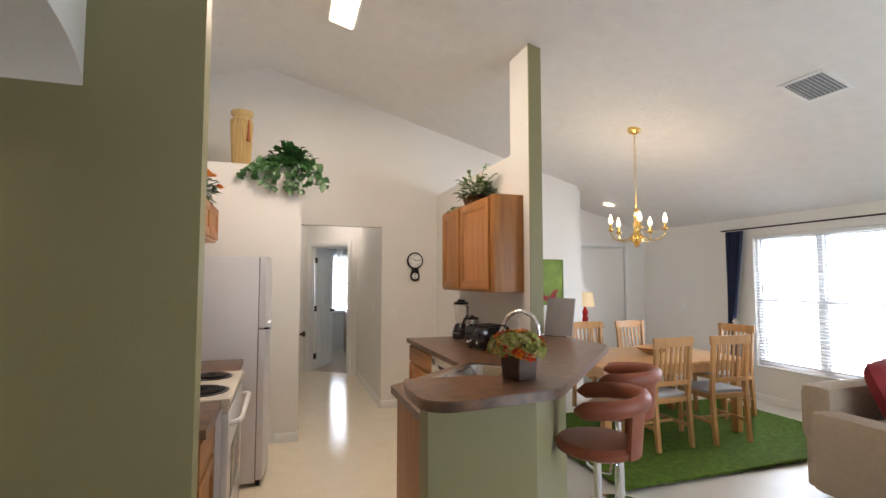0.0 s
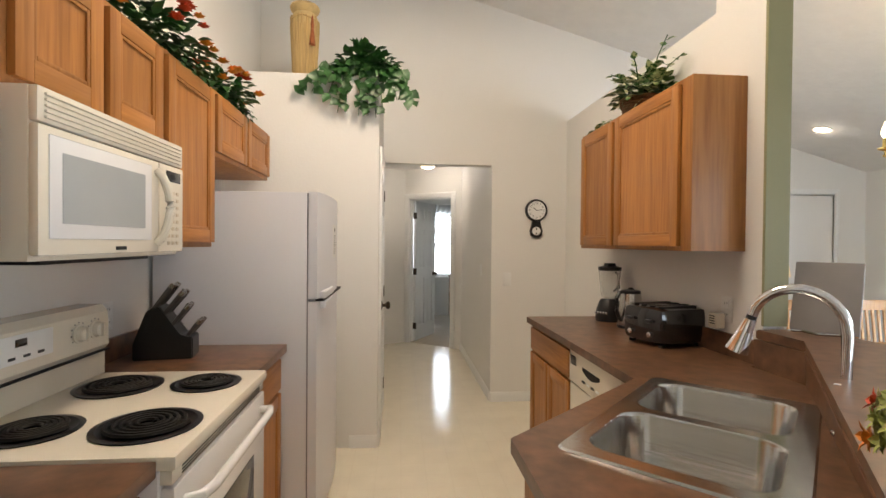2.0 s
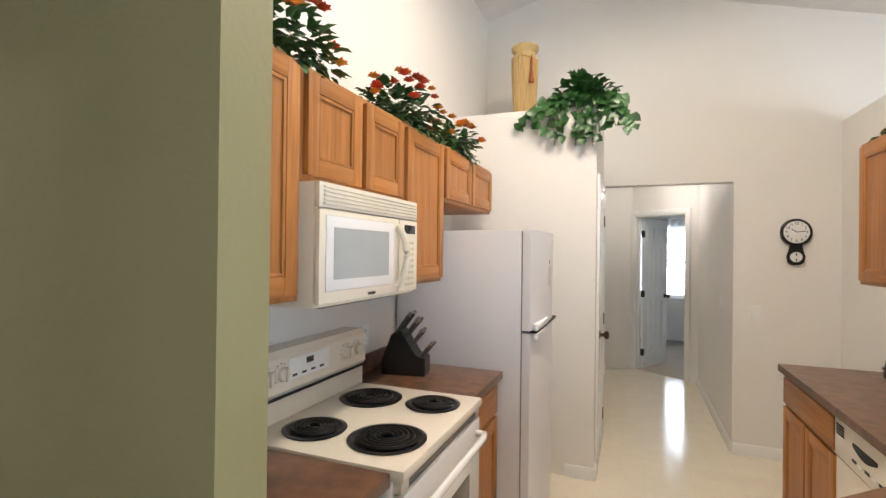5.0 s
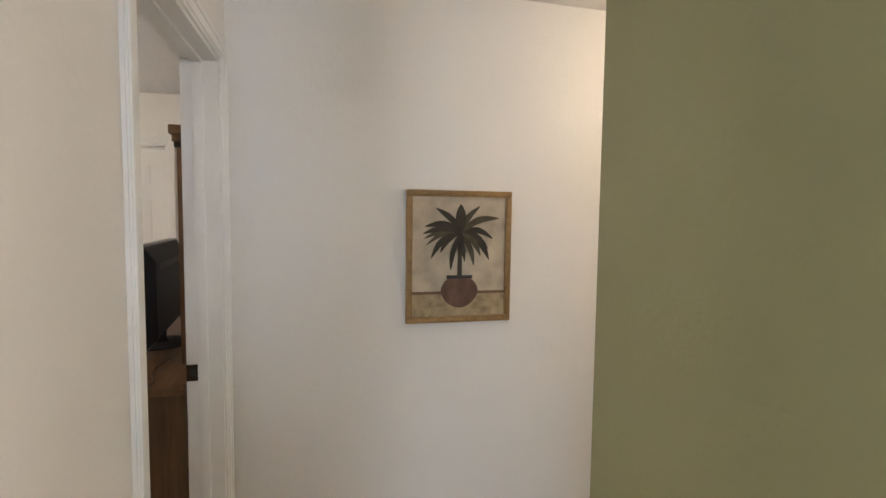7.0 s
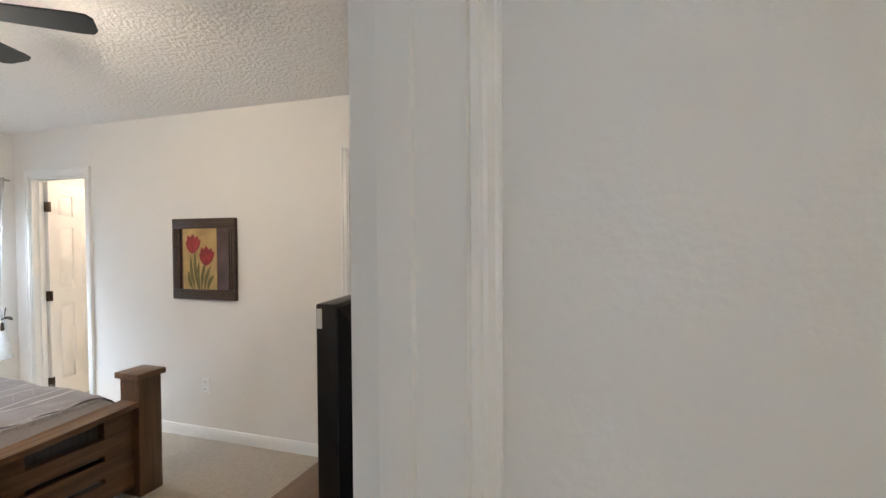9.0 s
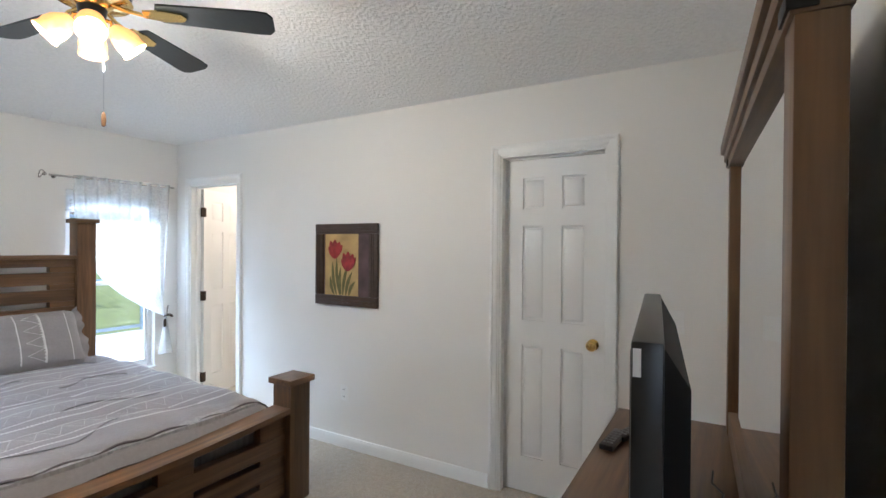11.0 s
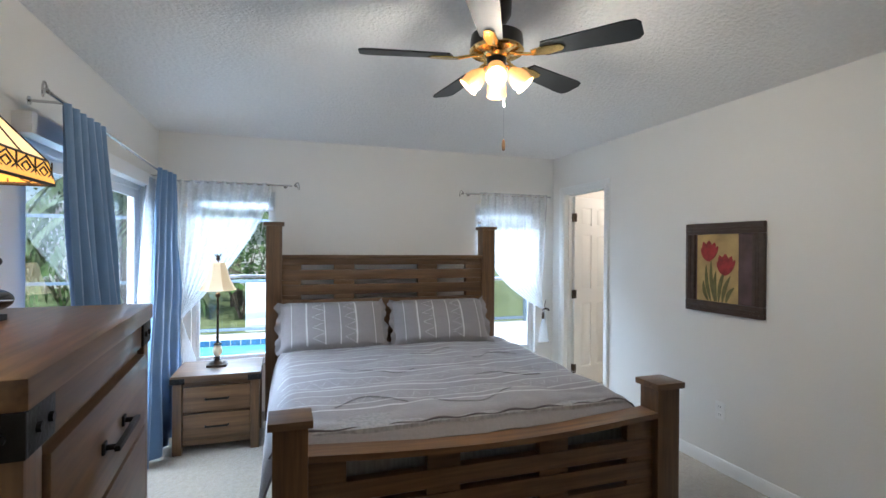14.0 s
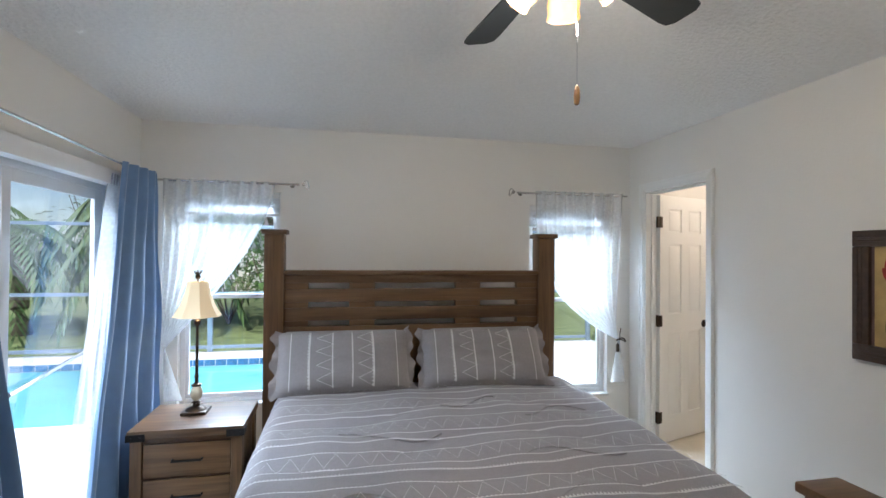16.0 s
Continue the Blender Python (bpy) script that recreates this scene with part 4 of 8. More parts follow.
def telephone():
    t = thing("telephone", "dark cordless telephone lying in its base on the chest", "telephone", (-0.965, -0.665, 1.298), -97)
    t.matrix_basis = t.matrix_basis @ Matrix.Diagonal((0.9, 0.9, 1.0, 1))
    bm = bmesh.new()
    prism(bm, [(-0.14, 0), (0.03, 0), (0.03, 0.014), (-0.01, 0.018), (-0.04, 0.024), (-0.14, 0.028)], -0.06, 0.03, Matrix(((1, 0, 0, 0), (0, 0, 1, 0), (0, 1, 0, 0), (0, 0, 0, 1))))
    part("base", bm, BLACK, t, "stepped dark base")
    shell = mat("dark_glossy_plastic", (0.035, 0.032, 0.03), 0.18, coat=0.4, vary=0.2, vscale=9)
    lie = pose(0.03, 0.03, 0.046, 0, 94, 0) @ Matrix.Diagonal((0.62, 1.0, 1.0, 1))
    bm = bmesh.new()
    lathe(bm, [(0.012, -0.13), (0.026, -0.12), (0.034, -0.08), (0.036, 0.0), (0.042, 0.06), (0.044, 0.10), (0.038, 0.118), (0.02, 0.125)], 24, lie)
    h = part("handset", bm, shell, t, "glossy dark rounded handset")
    bm = bmesh.new()
    loop = [lie @ Vector((0.004, s * r, z)) for s, seq in ((1, ((0.027, -0.12), (0.035, -0.08), (0.037, 0.0), (0.043, 0.06), (0.045, 0.10), (0.03, 0.122))), (-1, ((0.03, 0.122), (0.045, 0.10), (0.043, 0.06), (0.037, 0.0), (0.035, -0.08), (0.027, -0.12)))) for r, z in seq]
    tube(bm, loop, 0.0028, 6)
    part("trim_band", bm, CHROME, h, "thin silver trim band")
    for i in range(3):
        for k in range(3):
            boxpart("key", (-0.12 + k * 0.02, -0.05 + i * 0.016, 0.022 - k * 0.001, -0.106 + k * 0.02, -0.039 + i * 0.016, 0.0295 - k * 0.001), IRON, t, 0.001)


telephone()


def tiffany_lamp():
    l = thing("wall_lamp", "lit amber stained-glass swing-arm wall lamp", "lamp", (-0.70, -0.28, 1.628))
    boxpart("wall_plate", (-0.02, -0.035, -0.09, -0.001, 0.035, 0.11), BRONZE, l)
    bm = bmesh.new()
    tube(bm, [(-0.01, 0, 0.04), (-0.10, 0.0, 0.05), (-0.22, 0.02, 0.055), (-0.335, -0.175, 0.055)], 0.008, 8)
    part("swing_arm", bm, BRONZE, l)
    cx, cy = -0.335, -0.175
    bm = bmesh.new()
    rod(bm, (cx, cy, -0.005), (cx, cy, 0.105), 0.012, seg=10)
    part("socket", bm, BRONZE, l)
    top, mid, bot = 0.038, 0.110, 0.120
    sh = None
    for k in range(4):
        a = math.pi / 2 * k
        ca, sa = math.cos(a), math.sin(a)

        def rot(x, y, z):
            return (cx + x * ca - y * sa, cy + x * sa + y * ca, z)
        bm = bmesh.new()
        q = [rot(top, -top, 0.125), rot(top, top, 0.125), rot(mid, mid, 0.028), rot(mid, -mid, 0.028)]
        n0 = [bm.verts.new(v) for v in q]
        n1 = [bm.verts.new(Vector(v) + Vector((0, 0, 0.004))) for v in q]
        bm.faces.new(n0)
        bm.faces.new(n1)
        for i in range(4):
            bm.faces.new((n0[i], n0[(i + 1) % 4], n1[(i + 1) % 4], n1[i]))
        g = part("glass_panel", bm, PALEGLASS, l, "glowing cream amber glass panel")
        bm = bmesh.new()
        q = [rot(mid, -mid, 0.028), rot(mid, mid, 0.028), rot(bot, bot, -0.02), rot(bot, -bot, -0.02)]
        n0 = [bm.verts.new(v) for v in q]
        n1 = [bm.verts.new(Vector(v) * 1.0 + Vector((0.003 * ca, 0.003 * sa, 0))) for v in q]
        bm.faces.new(n0)
        bm.faces.new(n1)
        for i in range(4):
            bm.faces.new((n0[i], n0[(i + 1) % 4], n1[(i + 1) % 4], n1[i]))
        part("border_panel", bm, AMBER, l, "deep amber border glass")
        bm = bmesh.new()
        for p, r in ((((top, -top, 0.127), (mid, -mid, 0.03)), 0.004), (((mid, -mid, 0.03), (bot, -bot, -0.02)), 0.004), (((mid, -mid, 0.03), (mid, mid, 0.03)), 0.004), (((bot, -bot, -0.02), (bot, bot, -0.02)), 0.004), (((top, -top, 0.127), (top, top, 0.127)), 0.004), (((top, 0, 0.128), (mid, 0, 0.031)), 0.003)):
            rod(bm, rot(*p[0]), rot(*p[1]), r, seg=6)
        for i in range(3):
            c = -mid + (i + 0.5) * 2 * mid / 3
            w = mid / 3
            xo = (mid + bot) / 2 + 0.004
            for d in ((c - w, 0.004, c, 0.024), (c, 0.024, c + w, 0.004), (c - w, 0.004, c, -0.016), (c, -0.016, c + w, 0.004), (c - w / 2, 0.004, c, 0.014), (c, 0.014, c + w / 2, 0.004), (c - w / 2, 0.004, c, -0.006), (c, -0.006, c + w / 2, 0.004), (c + w, -0.02, c + w, 0.028)):
                rod(bm, rot(xo, d[0], d[1]), rot(xo, d[2], d[3]), 0.0018, seg=5)
        part("lead_came", bm, BRONZE, l, "dark lead lines")
    boxpart("shade_cap", (cx - 0.047, cy - 0.047, 0.125, cx + 0.047, cy + 0.047, 0.132), BRONZE, l, 0.002)
    bm = bmesh.new()
    for i in range(22):
        bmesh.ops.create_icosphere(bm, subdivisions=1, radius=0.0032, matrix=Matrix.Translation((cx - 0.085, cy + 0.03, -0.01 - i * 0.0075)))
    bmesh.ops.create_icosphere(bm, subdivisions=2, radius=0.010, matrix=Matrix.Translation((cx - 0.085, cy + 0.03, -0.185)))
    part("pull_chain", bm, BRONZE, l, "beaded pull chain")
    return cx, cy


tiffany_lamp()
point_light("wall_lamp_light", (-1.035, -0.455, 1.66), 2.0, (1, 0.62, 0.28), 0.03)


def ceiling_fan():
    f = thing("ceiling_fan", "ceiling fan with five dark blades and lit glass shades", "ceiling fan", (-2.62, -1.44, -0.13))
    bm = bmesh.new()
    lathe(bm, [(0.075, 2.851), (0.07, 2.74), (0.03, 2.675), (0.03, 2.66)], 24)
    part("canopy", bm, BLACK, f, "black ceiling canopy")
    bm = bmesh.new()
    lathe(bm, [(0.03, 2.665), (0.09, 2.66), (0.125, 2.64), (0.13, 2.60), (0.125, 2.565)], 32)
    part("motor", bm, BLACK, f, "black motor housing")
    bm = bmesh.new()
    lathe(bm, [(0.127, 2.578), (0.134, 2.566), (0.127, 2.556), (0.07, 2.548), (0.06, 2.535), (0.05, 2.53)], 40)
    for i in range(40):
        a = 2 * math.pi * i / 40
        rod(bm, (0.062 * math.cos(a), 0.062 * math.sin(a), 2.55), (0.118 * math.cos(a), 0.118 * math.sin(a), 2.556), 0.0032, seg=5)
    part("motor_ring", bm, BRASS, f, "ribbed polished brass ring")
    bladewood = mat("dark_slate_blade", (0.022, 0.026, 0.030), 0.5, spec=0.3, vary=0.2, vscale=20, stretch=(1, 8, 1))
    for i in range(5):
        m = pose(0, 0, 2.535, 0, 0, -12 + 72 * i)
        bm = bmesh.new()
        prism(bm, [(0.235, -0.052), (0.60, -0.07), (0.645, -0.066), (0.665, -0.04), (0.665, 0.04), (0.645, 0.066), (0.60, 0.07), (0.235, 0.052), (0.215, 0.0)], -0.004, 0.004, m @ pose(0, 0, 0, -12, 0, 0))
        b = part("blade", bm, bladewood, f, "dark grey fan blade")
        bm = bmesh.new()
        tube(bm, [m @ Vector(p) for p in ((0.07, 0, 0.012), (0.13, 0.012, 0.0), (0.19, 0.008, -0.012))], 0.008, 8)
        prism(bm, [(0.18, -0.02), (0.25, -0.032), (0.32, -0.022), (0.335, 0.0), (0.32, 0.022), (0.25, 0.032), (0.18, 0.02)], -0.014, -0.007, m @ pose(0, 0, 0, -12, 0, 0))
        part("blade_iron", bm, BRASS, b, "polished brass blade iron")
    bm = bmesh.new()
    lathe(bm, [(0.05, 2.532), (0.045, 2.50), (0.04, 2.47), (0.05, 2.465), (0.035, 2.45), (0.012, 2.44)], 24)
    part("light_hub", bm, BLACK, f)
    for i in range(4):
        a = math.radians(65 + 90 * i)
        ca, sa = math.cos(a), math.sin(a)
        bm = bmesh.new()
        tube(bm, [(0.03 * ca, 0.03 * sa, 2.495), (0.06 * ca, 0.06 * sa, 2.492), (0.065 * ca, 0.065 * sa, 2.47)], 0.009, 8)
        arm = part("light_arm", bm, BRASS, f)
        mm = Matrix.Translation((0.065 * ca, 0.065 * sa, 2.475)) @ Matrix.Rotation(a, 4, "Z") @ Matrix.Rotation(math.radians(136), 4, "Y")
        bm = bmesh.new()
        pr = [(0.018, 0.0), (0.028, 0.012), (0.044, 0.04), (0.05, 0.07), (0.047, 0.09), (0.052, 0.11)]
        lathe(bm, pr + [(r - 0.003, z) for r, z in reversed(pr)], 20, mm, close=False)
        part("glass_shade", bm, TULIPGLASS, f, "glowing ribbed tulip glass shade")
        bm = bmesh.new()
        lathe(bm, [(0.008, 0.02), (0.022, 0.045), (0.026, 0.065), (0.018, 0.085), (0.004, 0.092)], 14, mm)
        part("bulb", bm, BULB, f, "lit bulb")
    bm = bmesh.new()
    rod(bm, (-0.035, 0.012, 2.135), (-0.035, 0.012, 2.45), 0.0016, seg=6)
    part("pull_chain", bm, CHROME, f)
    bm = bmesh.new()
    lathe(bm, [(0.003, 2.13), (0.007, 2.12), (0.009, 2.095), (0.007, 2.077), (0.002, 2.073)], 12, Matrix.Translation((-0.035, 0.012, 0.008)))
    part("pull_knob", bm, RUSTZ, f, "small wooden pull")


ceiling_fan()
for i in range(4):
    a = math.radians(65 + 90 * i)
    point_light("fan_bulb_light", (-2.62 + 0.13 * math.cos(a), -1.44 + 0.13 * math.sin(a), 2.235), 11, (1, 0.84, 0.62), 0.03)


def picture(name, label, m, w, h, frame_w, depth, frame_mat, category="picture"):
    """A framed picture; local x across, z up, facing -y."""
    p = thing(name, label, category)
    p.matrix_basis = m
    for n, d in (("frame_rail", (-w / 2, -depth, h / 2 - frame_w, w / 2, 0, h / 2)), ("frame_rail", (-w / 2, -depth, -h / 2, w / 2, 0, -h / 2 + frame_w)),
                 ("frame_stile", (-w / 2, -depth, -h / 2 + frame_w, -w / 2 + frame_w, 0, h / 2 - frame_w)), ("frame_stile", (w / 2 - frame_w, -depth, -h / 2 + frame_w, w / 2, 0, h / 2 - frame_w))):
        bm = bmesh.new()
        x0, y0, z0, x1, y1, z1 = d
        box(bm, x0, y0, z0, x1, y1, z1, 0.006)
        if n == "frame_rail":
            for k in (0.3, 0.55):
                zz = z0 + (z1 - z0) * k
                box(bm, x0 + 0.012, y0 - 0.004, zz, x1 - 0.012, y0 + 0.002, zz + 0.006, 0.002)
        else:
            for k in (0.3, 0.55):
                xx = x0 + (x1 - x0) * k
                box(bm, xx, y0 - 0.004, z0, xx + 0.006, y0 + 0.002, z1, 0.002)
        part(n, bm, frame_mat, p)
    return p


def flat(outline, y, thick=0.0015):
    bm = bmesh.new()
    prism(bm, outline, y, y + thick, Matrix(((1, 0, 0, 0), (0, 0, 1, 0), (0, 1, 0, 0), (0, 0, 0, 1))))
    return bm


def blade_outline(x0, z0, x1, z1, wide, bend=0.0, n=8):
    """A leaf-shaped outline from a base to a tip."""
    d = Vector((x1 - x0, z1 - z0))
    nrm = Vector((-d.y, d.x)).normalized()
    up, dn = [], []
    for i in range(n + 1):
        t = i / n
        c = Vector((x0, z0)) + d * t + nrm * bend * math.sin(math.pi * t)
        wd = wide * math.sin(math.pi * min(1, t * 0.92 + 0.06)) ** 0.8
        up.append(tuple(c + nrm * wd))
        dn.append(tuple(c - nrm * wd))
    return up + dn[::-1]


GOLDFRAME = mat("gilded_bamboo_frame", (0.36, 0.22, 0.085), 0.45, 0.25, bump=0.3, scale=60, vary=0.35, vscale=40)
ESPRESSO = mat("espresso_carved_frame", (0.062, 0.034, 0.02), 0.4, bump=0.35, scale=50, vary=0.4, vscale=30)
palm = picture("palm_picture", "painted potted palm in a gilded bamboo-style frame", pose(-2.13, 1.90, 1.335, 0, 0, 90), 0.46, 0.56, 0.026, 0.026, GOLDFRAME)
boxpart("canvas", (-0.205, -0.014, -0.255, 0.205, -0.002, 0.255), mat("painted_canvas_cream", (0.56, 0.48, 0.36), 0.8, bump=0.25, scale=120, vary=0.38, vscale=11), palm, 0, "cream painted background")
part("painted_table", flat([(-0.205, -0.255), (0.205, -0.255), (0.205, -0.150), (0.08, -0.155), (-0.205, -0.150)], -0.0165), mat("painted_tan_cloth", (0.46, 0.36, 0.21), 0.8, vary=0.5, vscale=30), palm, "patterned tan painted cloth")
part("painted_table_edge", flat([(-0.205, -0.158), (0.205, -0.158), (0.205, -0.146), (-0.205, -0.146)], -0.0185), mat("painted_brown_line", (0.19, 0.11, 0.06), 0.8, vary=0.3, vscale=30), palm)
pot = [(0.082 * math.cos(a) * (1 - 0.16 * max(0, -math.sin(a))), -0.148 + 0.069 * math.sin(a)) for a in [2 * math.pi * i / 28 for i in range(28)]]
part("painted_pot", flat(pot, -0.021), mat("painted_terracotta_brown", (0.17, 0.095, 0.065), 0.8, vary=0.55, vscale=9, stretch=(2, 1, 1)), palm, "brown painted pot")
part("painted_pot_rim", flat([(-0.056, -0.078), (-0.056, -0.092), (0.056, -0.092), (0.056, -0.078)], -0.023), INK, palm)
PALELEAF = mat("painted_olive_leaf", (0.085, 0.072, 0.042), 0.8, vary=0.4, vscale=25)
DARKLEAF = mat("painted_dark_leaf", (0.045, 0.038, 0.026), 0.8, vary=0.45, vscale=25)
part("painted_stem", flat([(-0.010, -0.08), (0.010, -0.08), (0.011, 0.11), (-0.007, 0.11)], -0.0195), DARKLEAF, palm)
for k, (x1, z1, wd, bend) in enumerate(((-0.145, 0.05, 0.013, 0.02), (0.125, 0.035, 0.014, -0.02), (-0.04, -0.055, 0.015, 0.01), (0.062, -0.035, 0.016, -0.012), (-0.125, -0.005, 0.018, 0.024), (0.13, -0.012, 0.02, -0.026),
                                        (-0.155, 0.078, 0.014, 0.016), (0.145, 0.078, 0.017, -0.022), (-0.16, 0.098, 0.016, 0.018), (0.172, 0.165, 0.019, -0.022), (-0.152, 0.128, 0.018, 0.022), (-0.105, 0.205, 0.017, 0.012),
                                        (0.085, 0.215, 0.016, -0.012), (0.002, 0.222, 0.03, 0.0), (-0.085, 0.02, 0.016, 0.016), (0.09, 0.005, 0.016, -0.016), (0.02, -0.02, 0.012, 0.0))):
    part("painted_leaf", flat(blade_outline(0.003, 0.105, x1, z1, wd * 0.78, -bend), -0.020 - 0.0003 * k), DARKLEAF if k % 3 else PALELEAF, palm)

tulip = picture("tulip_picture", "red tulips painted on gold in a dark carved frame", pose(-4.41, -1.725, 1.352, 0, 0, 90), 0.59, 0.605, 0.075, 0.03, ESPRESSO)
boxpart("canvas", (-0.225, -0.012, -0.235, 0.225, -0.002, 0.235), mat("painted_dark_umber", (0.12, 0.075, 0.075), 0.75, bump=0.2, scale=120, vary=0.5, vscale=9), tulip, 0, "dark umber painted border")
part("painted_gold_ground", flat([(-0.205, -0.228), (0.115, -0.228), (0.115, 0.228), (-0.205, 0.228)], -0.0145), mat("painted_gold_ground", (0.60, 0.43, 0.17), 0.75, bump=0.2, scale=100, vary=0.45, vscale=7), tulip, "mottled gold painted ground")
STEMG = mat("painted_stem_green", (0.16, 0.15, 0.05), 0.8, vary=0.4, vscale=30)
for k, (x0, x1, z1) in enumerate(((-0.06, -0.09, 0.05), (-0.03, 0.02, 0.0), (-0.09, -0.13, 0.02), (0.0, 0.06, -0.05), (-0.045, -0.05, -0.02), (-0.11, -0.15, -0.09), (0.03, 0.09, -0.12))):
    part("painted_stem", flat(blade_outline(x0, -0.225, x1, z1, 0.014, 0.012), -0.0165 - 0.0004 * k), STEMG, tulip)
TULIPRED = mat("painted_tulip_red", (0.36, 0.03, 0.03), 0.75, vary=0.55, vscale=25)
k = 0
for cx, cz in ((-0.105, 0.10), (0.025, 0.01)):
    for dx, dz, wd in ((-0.045, 0.075, 0.03), (0.0, 0.085, 0.036), (0.048, 0.07, 0.03), (-0.062, 0.03, 0.022), (0.075, 0.045, 0.022)):
        k += 1
        part("painted_petal", flat(blade_outline(cx, cz - 0.055, cx + dx, cz + dz, wd, 0.0), -0.0205 - 0.0004 * k), TULIPRED, tulip, "red painted petal")


# ---- kitchen ----
def cab_door(name, parent, y0, y1, z0, z1, x, out, material=OAK):
    """A framed cabinet door on a face at x; out is +1 or -1 along x."""
    t = 0.019
    st = 0.055
    xa, xb = sorted((x + out * 0.0005, x + out * t))
    pa, pb = sorted((x, x + out * 0.010))
    d = boxpart(name, (pa, y0 + 0.003, z0 + 0.003, pb, y1 - 0.003, z1 - 0.003), material, parent, 0)
    for a, b in ((y0, y0 + st), (y1 - st, y1)):
        boxpart("stile", (xa, a, z0, xb, b, z1), material, d, 0.003)
    cross = OAKX if material is OAK else material
    for a, b in ((z0, z0 + st), (z1 - st, z1)):
        boxpart("rail", (xa, y0 + st, a, xb, y1 - st, b), cross, d, 0.003)
    xi, xo = sorted((x + out * 0.009, x + out * 0.0165))
    for a in ((y0 + st, z0 + st, y0 + st + 0.012, z1 - st), (y1 - st - 0.012, z0 + st, y1 - st, z1 - st), (y0 + st + 0.012, z0 + st, y1 - st - 0.012, z0 + st + 0.012), (y0 + st + 0.012, z1 - st - 0.012, y1 - st - 0.012, z1 - st)):
        boxpart("bead", (xi, a[0], a[1], xo, a[2], a[3]), material, d, 0.003)
    return d


def upper_cabinet(label, y0, y1, z0, z1, back, front, doors, out):
    c = thing("wall_cabinet", label, "cabinet", group="oak kitchen cabinets")
    xa, xb = sorted((back, front))
    boxpart("body", (xa, y0 + 0.001, z0, xb, y1 - 0.001, z1), OAK, c, 0.002)
    for a, b in doors:
        cab_door("door", c, a, b, z0 + 0.02, z1 - 0.02, front, out)
    return c


upper_cabinet("honey oak wall cabinet above the near counter", 2.03, 2.455, 1.385, 2.10, -0.899, -0.56, [(2.05, 2.435)], 1)
upper_cabinet("honey oak wall cabinet above the microwave", 2.455, 3.145, 1.745, 2.10, -0.899, -0.56, [(2.475, 2.785), (2.815, 3.125)], 1)
upper_cabinet("tall honey oak wall cabinet beside the fridge", 3.145, 3.61, 1.385, 2.10, -0.899, -0.56, [(3.165, 3.595)], 1)
upper_cabinet("short honey oak wall cabinet above the fridge", 3.61, 4.52, 1.80, 2.10, -0.899, -0.56, [(3.63, 4.055), (4.075, 4.50)], 1)
upper_cabinet("honey oak wall cabinet on the divider wall", 3.31, 4.56, 1.385, 2.145, 1.779, 1.53, [(3.39, 4.02), (4.06, 4.53)], -1)


def base_cabinet(label, y0, y1, back, front, out, drawers, doors, end=False):
    c = thing("base_cabinet", label, "cabinet", group="oak kitchen cabinets")
    xa, xb = sorted((back, front))
    ta, tb = sorted((back, front - out * 0.07))
    bm = bmesh.new()
    box(bm, xa, y0 + 0.001, 0.10, xb, y1 - 0.001, 0.874)
    box(bm, ta, y0 + 0.001, 0, tb, y1 - 0.001, 0.10)
    part("body", bm, OAK, c)
    for a, b in drawers:
        da, db = sorted((front, front + out * 0.019))
        boxpart("drawer_front", (da, a, 0.705, db, b, 0.85), OAKX, c, 0.006)
    for a, b in doors:
        cab_door("door", c, a, b, 0.125, 0.685, front, out)
    return c


base_cabinet("honey oak base cabinet beside the stove", 2.02, 2.483, -0.899, -0.295, 1, [(2.04, 2.46)], [(2.04, 2.46)])
base_cabinet("honey oak base cabinet between stove and fridge", 3.247, 3.735, -0.899, -0.295, 1, [(3.265, 3.715)], [(3.265, 3.715)])
base_cabinet("honey oak base cabinet beside the dishwasher", 3.79, 4.56, 1.779, 1.195, -1, [(3.81, 4.54)], [(3.81, 4.165), (4.185, 4.54)])


def slab_with_hole(outer, hole, z0, z1):
    bm = bmesh.new()
    for z in (z0, z1):
        es = []
        for loop in (outer, hole):
            vs = [bm.verts.new((x, y, z)) for x, y in loop]
            es += [bm.edges.new((vs[i], vs[(i + 1) % len(vs)])) for i in range(len(vs))]
        bmesh.ops.triangle_fill(bm, edges=es, use_beauty=True)
    for loop in (outer, hole):
        for i in range(len(loop)):
            a, b = loop[i], loop[(i + 1) % len(loop)]
            bm.faces.new([bm.verts.new((*p, z)) for p, z in ((a, z0), (b, z0), (b, z1), (a, z1))])
    bmesh.ops.remove_doubles(bm, verts=bm.verts[:], dist=0.0005)
    return bm


for y0, y1, lab in ((2.021, 2.484, "mottled brown laminate counter beside the stove"), (3.246, 3.738, "mottled brown laminate counter with a backsplash by the fridge")):
    c = thing("countertop", lab, "countertop", group="laminate countertops")
    boxpart("top", (-0.899, y0, 0.876, -0.255, y1, 0.914), LAMINATE, c, 0.004)
    boxpart("backsplash", (-0.899, y0, 0.9145, -0.88, y1, 1.01), LAMINATE, c, 0.003)

SINKM = pose(1.126, 2.604, 0, 0, 0, 45.5)


def sink_pt(x, y):
    v = SINKM @ Vector((x, y, 0))
    return (v.x, v.y)


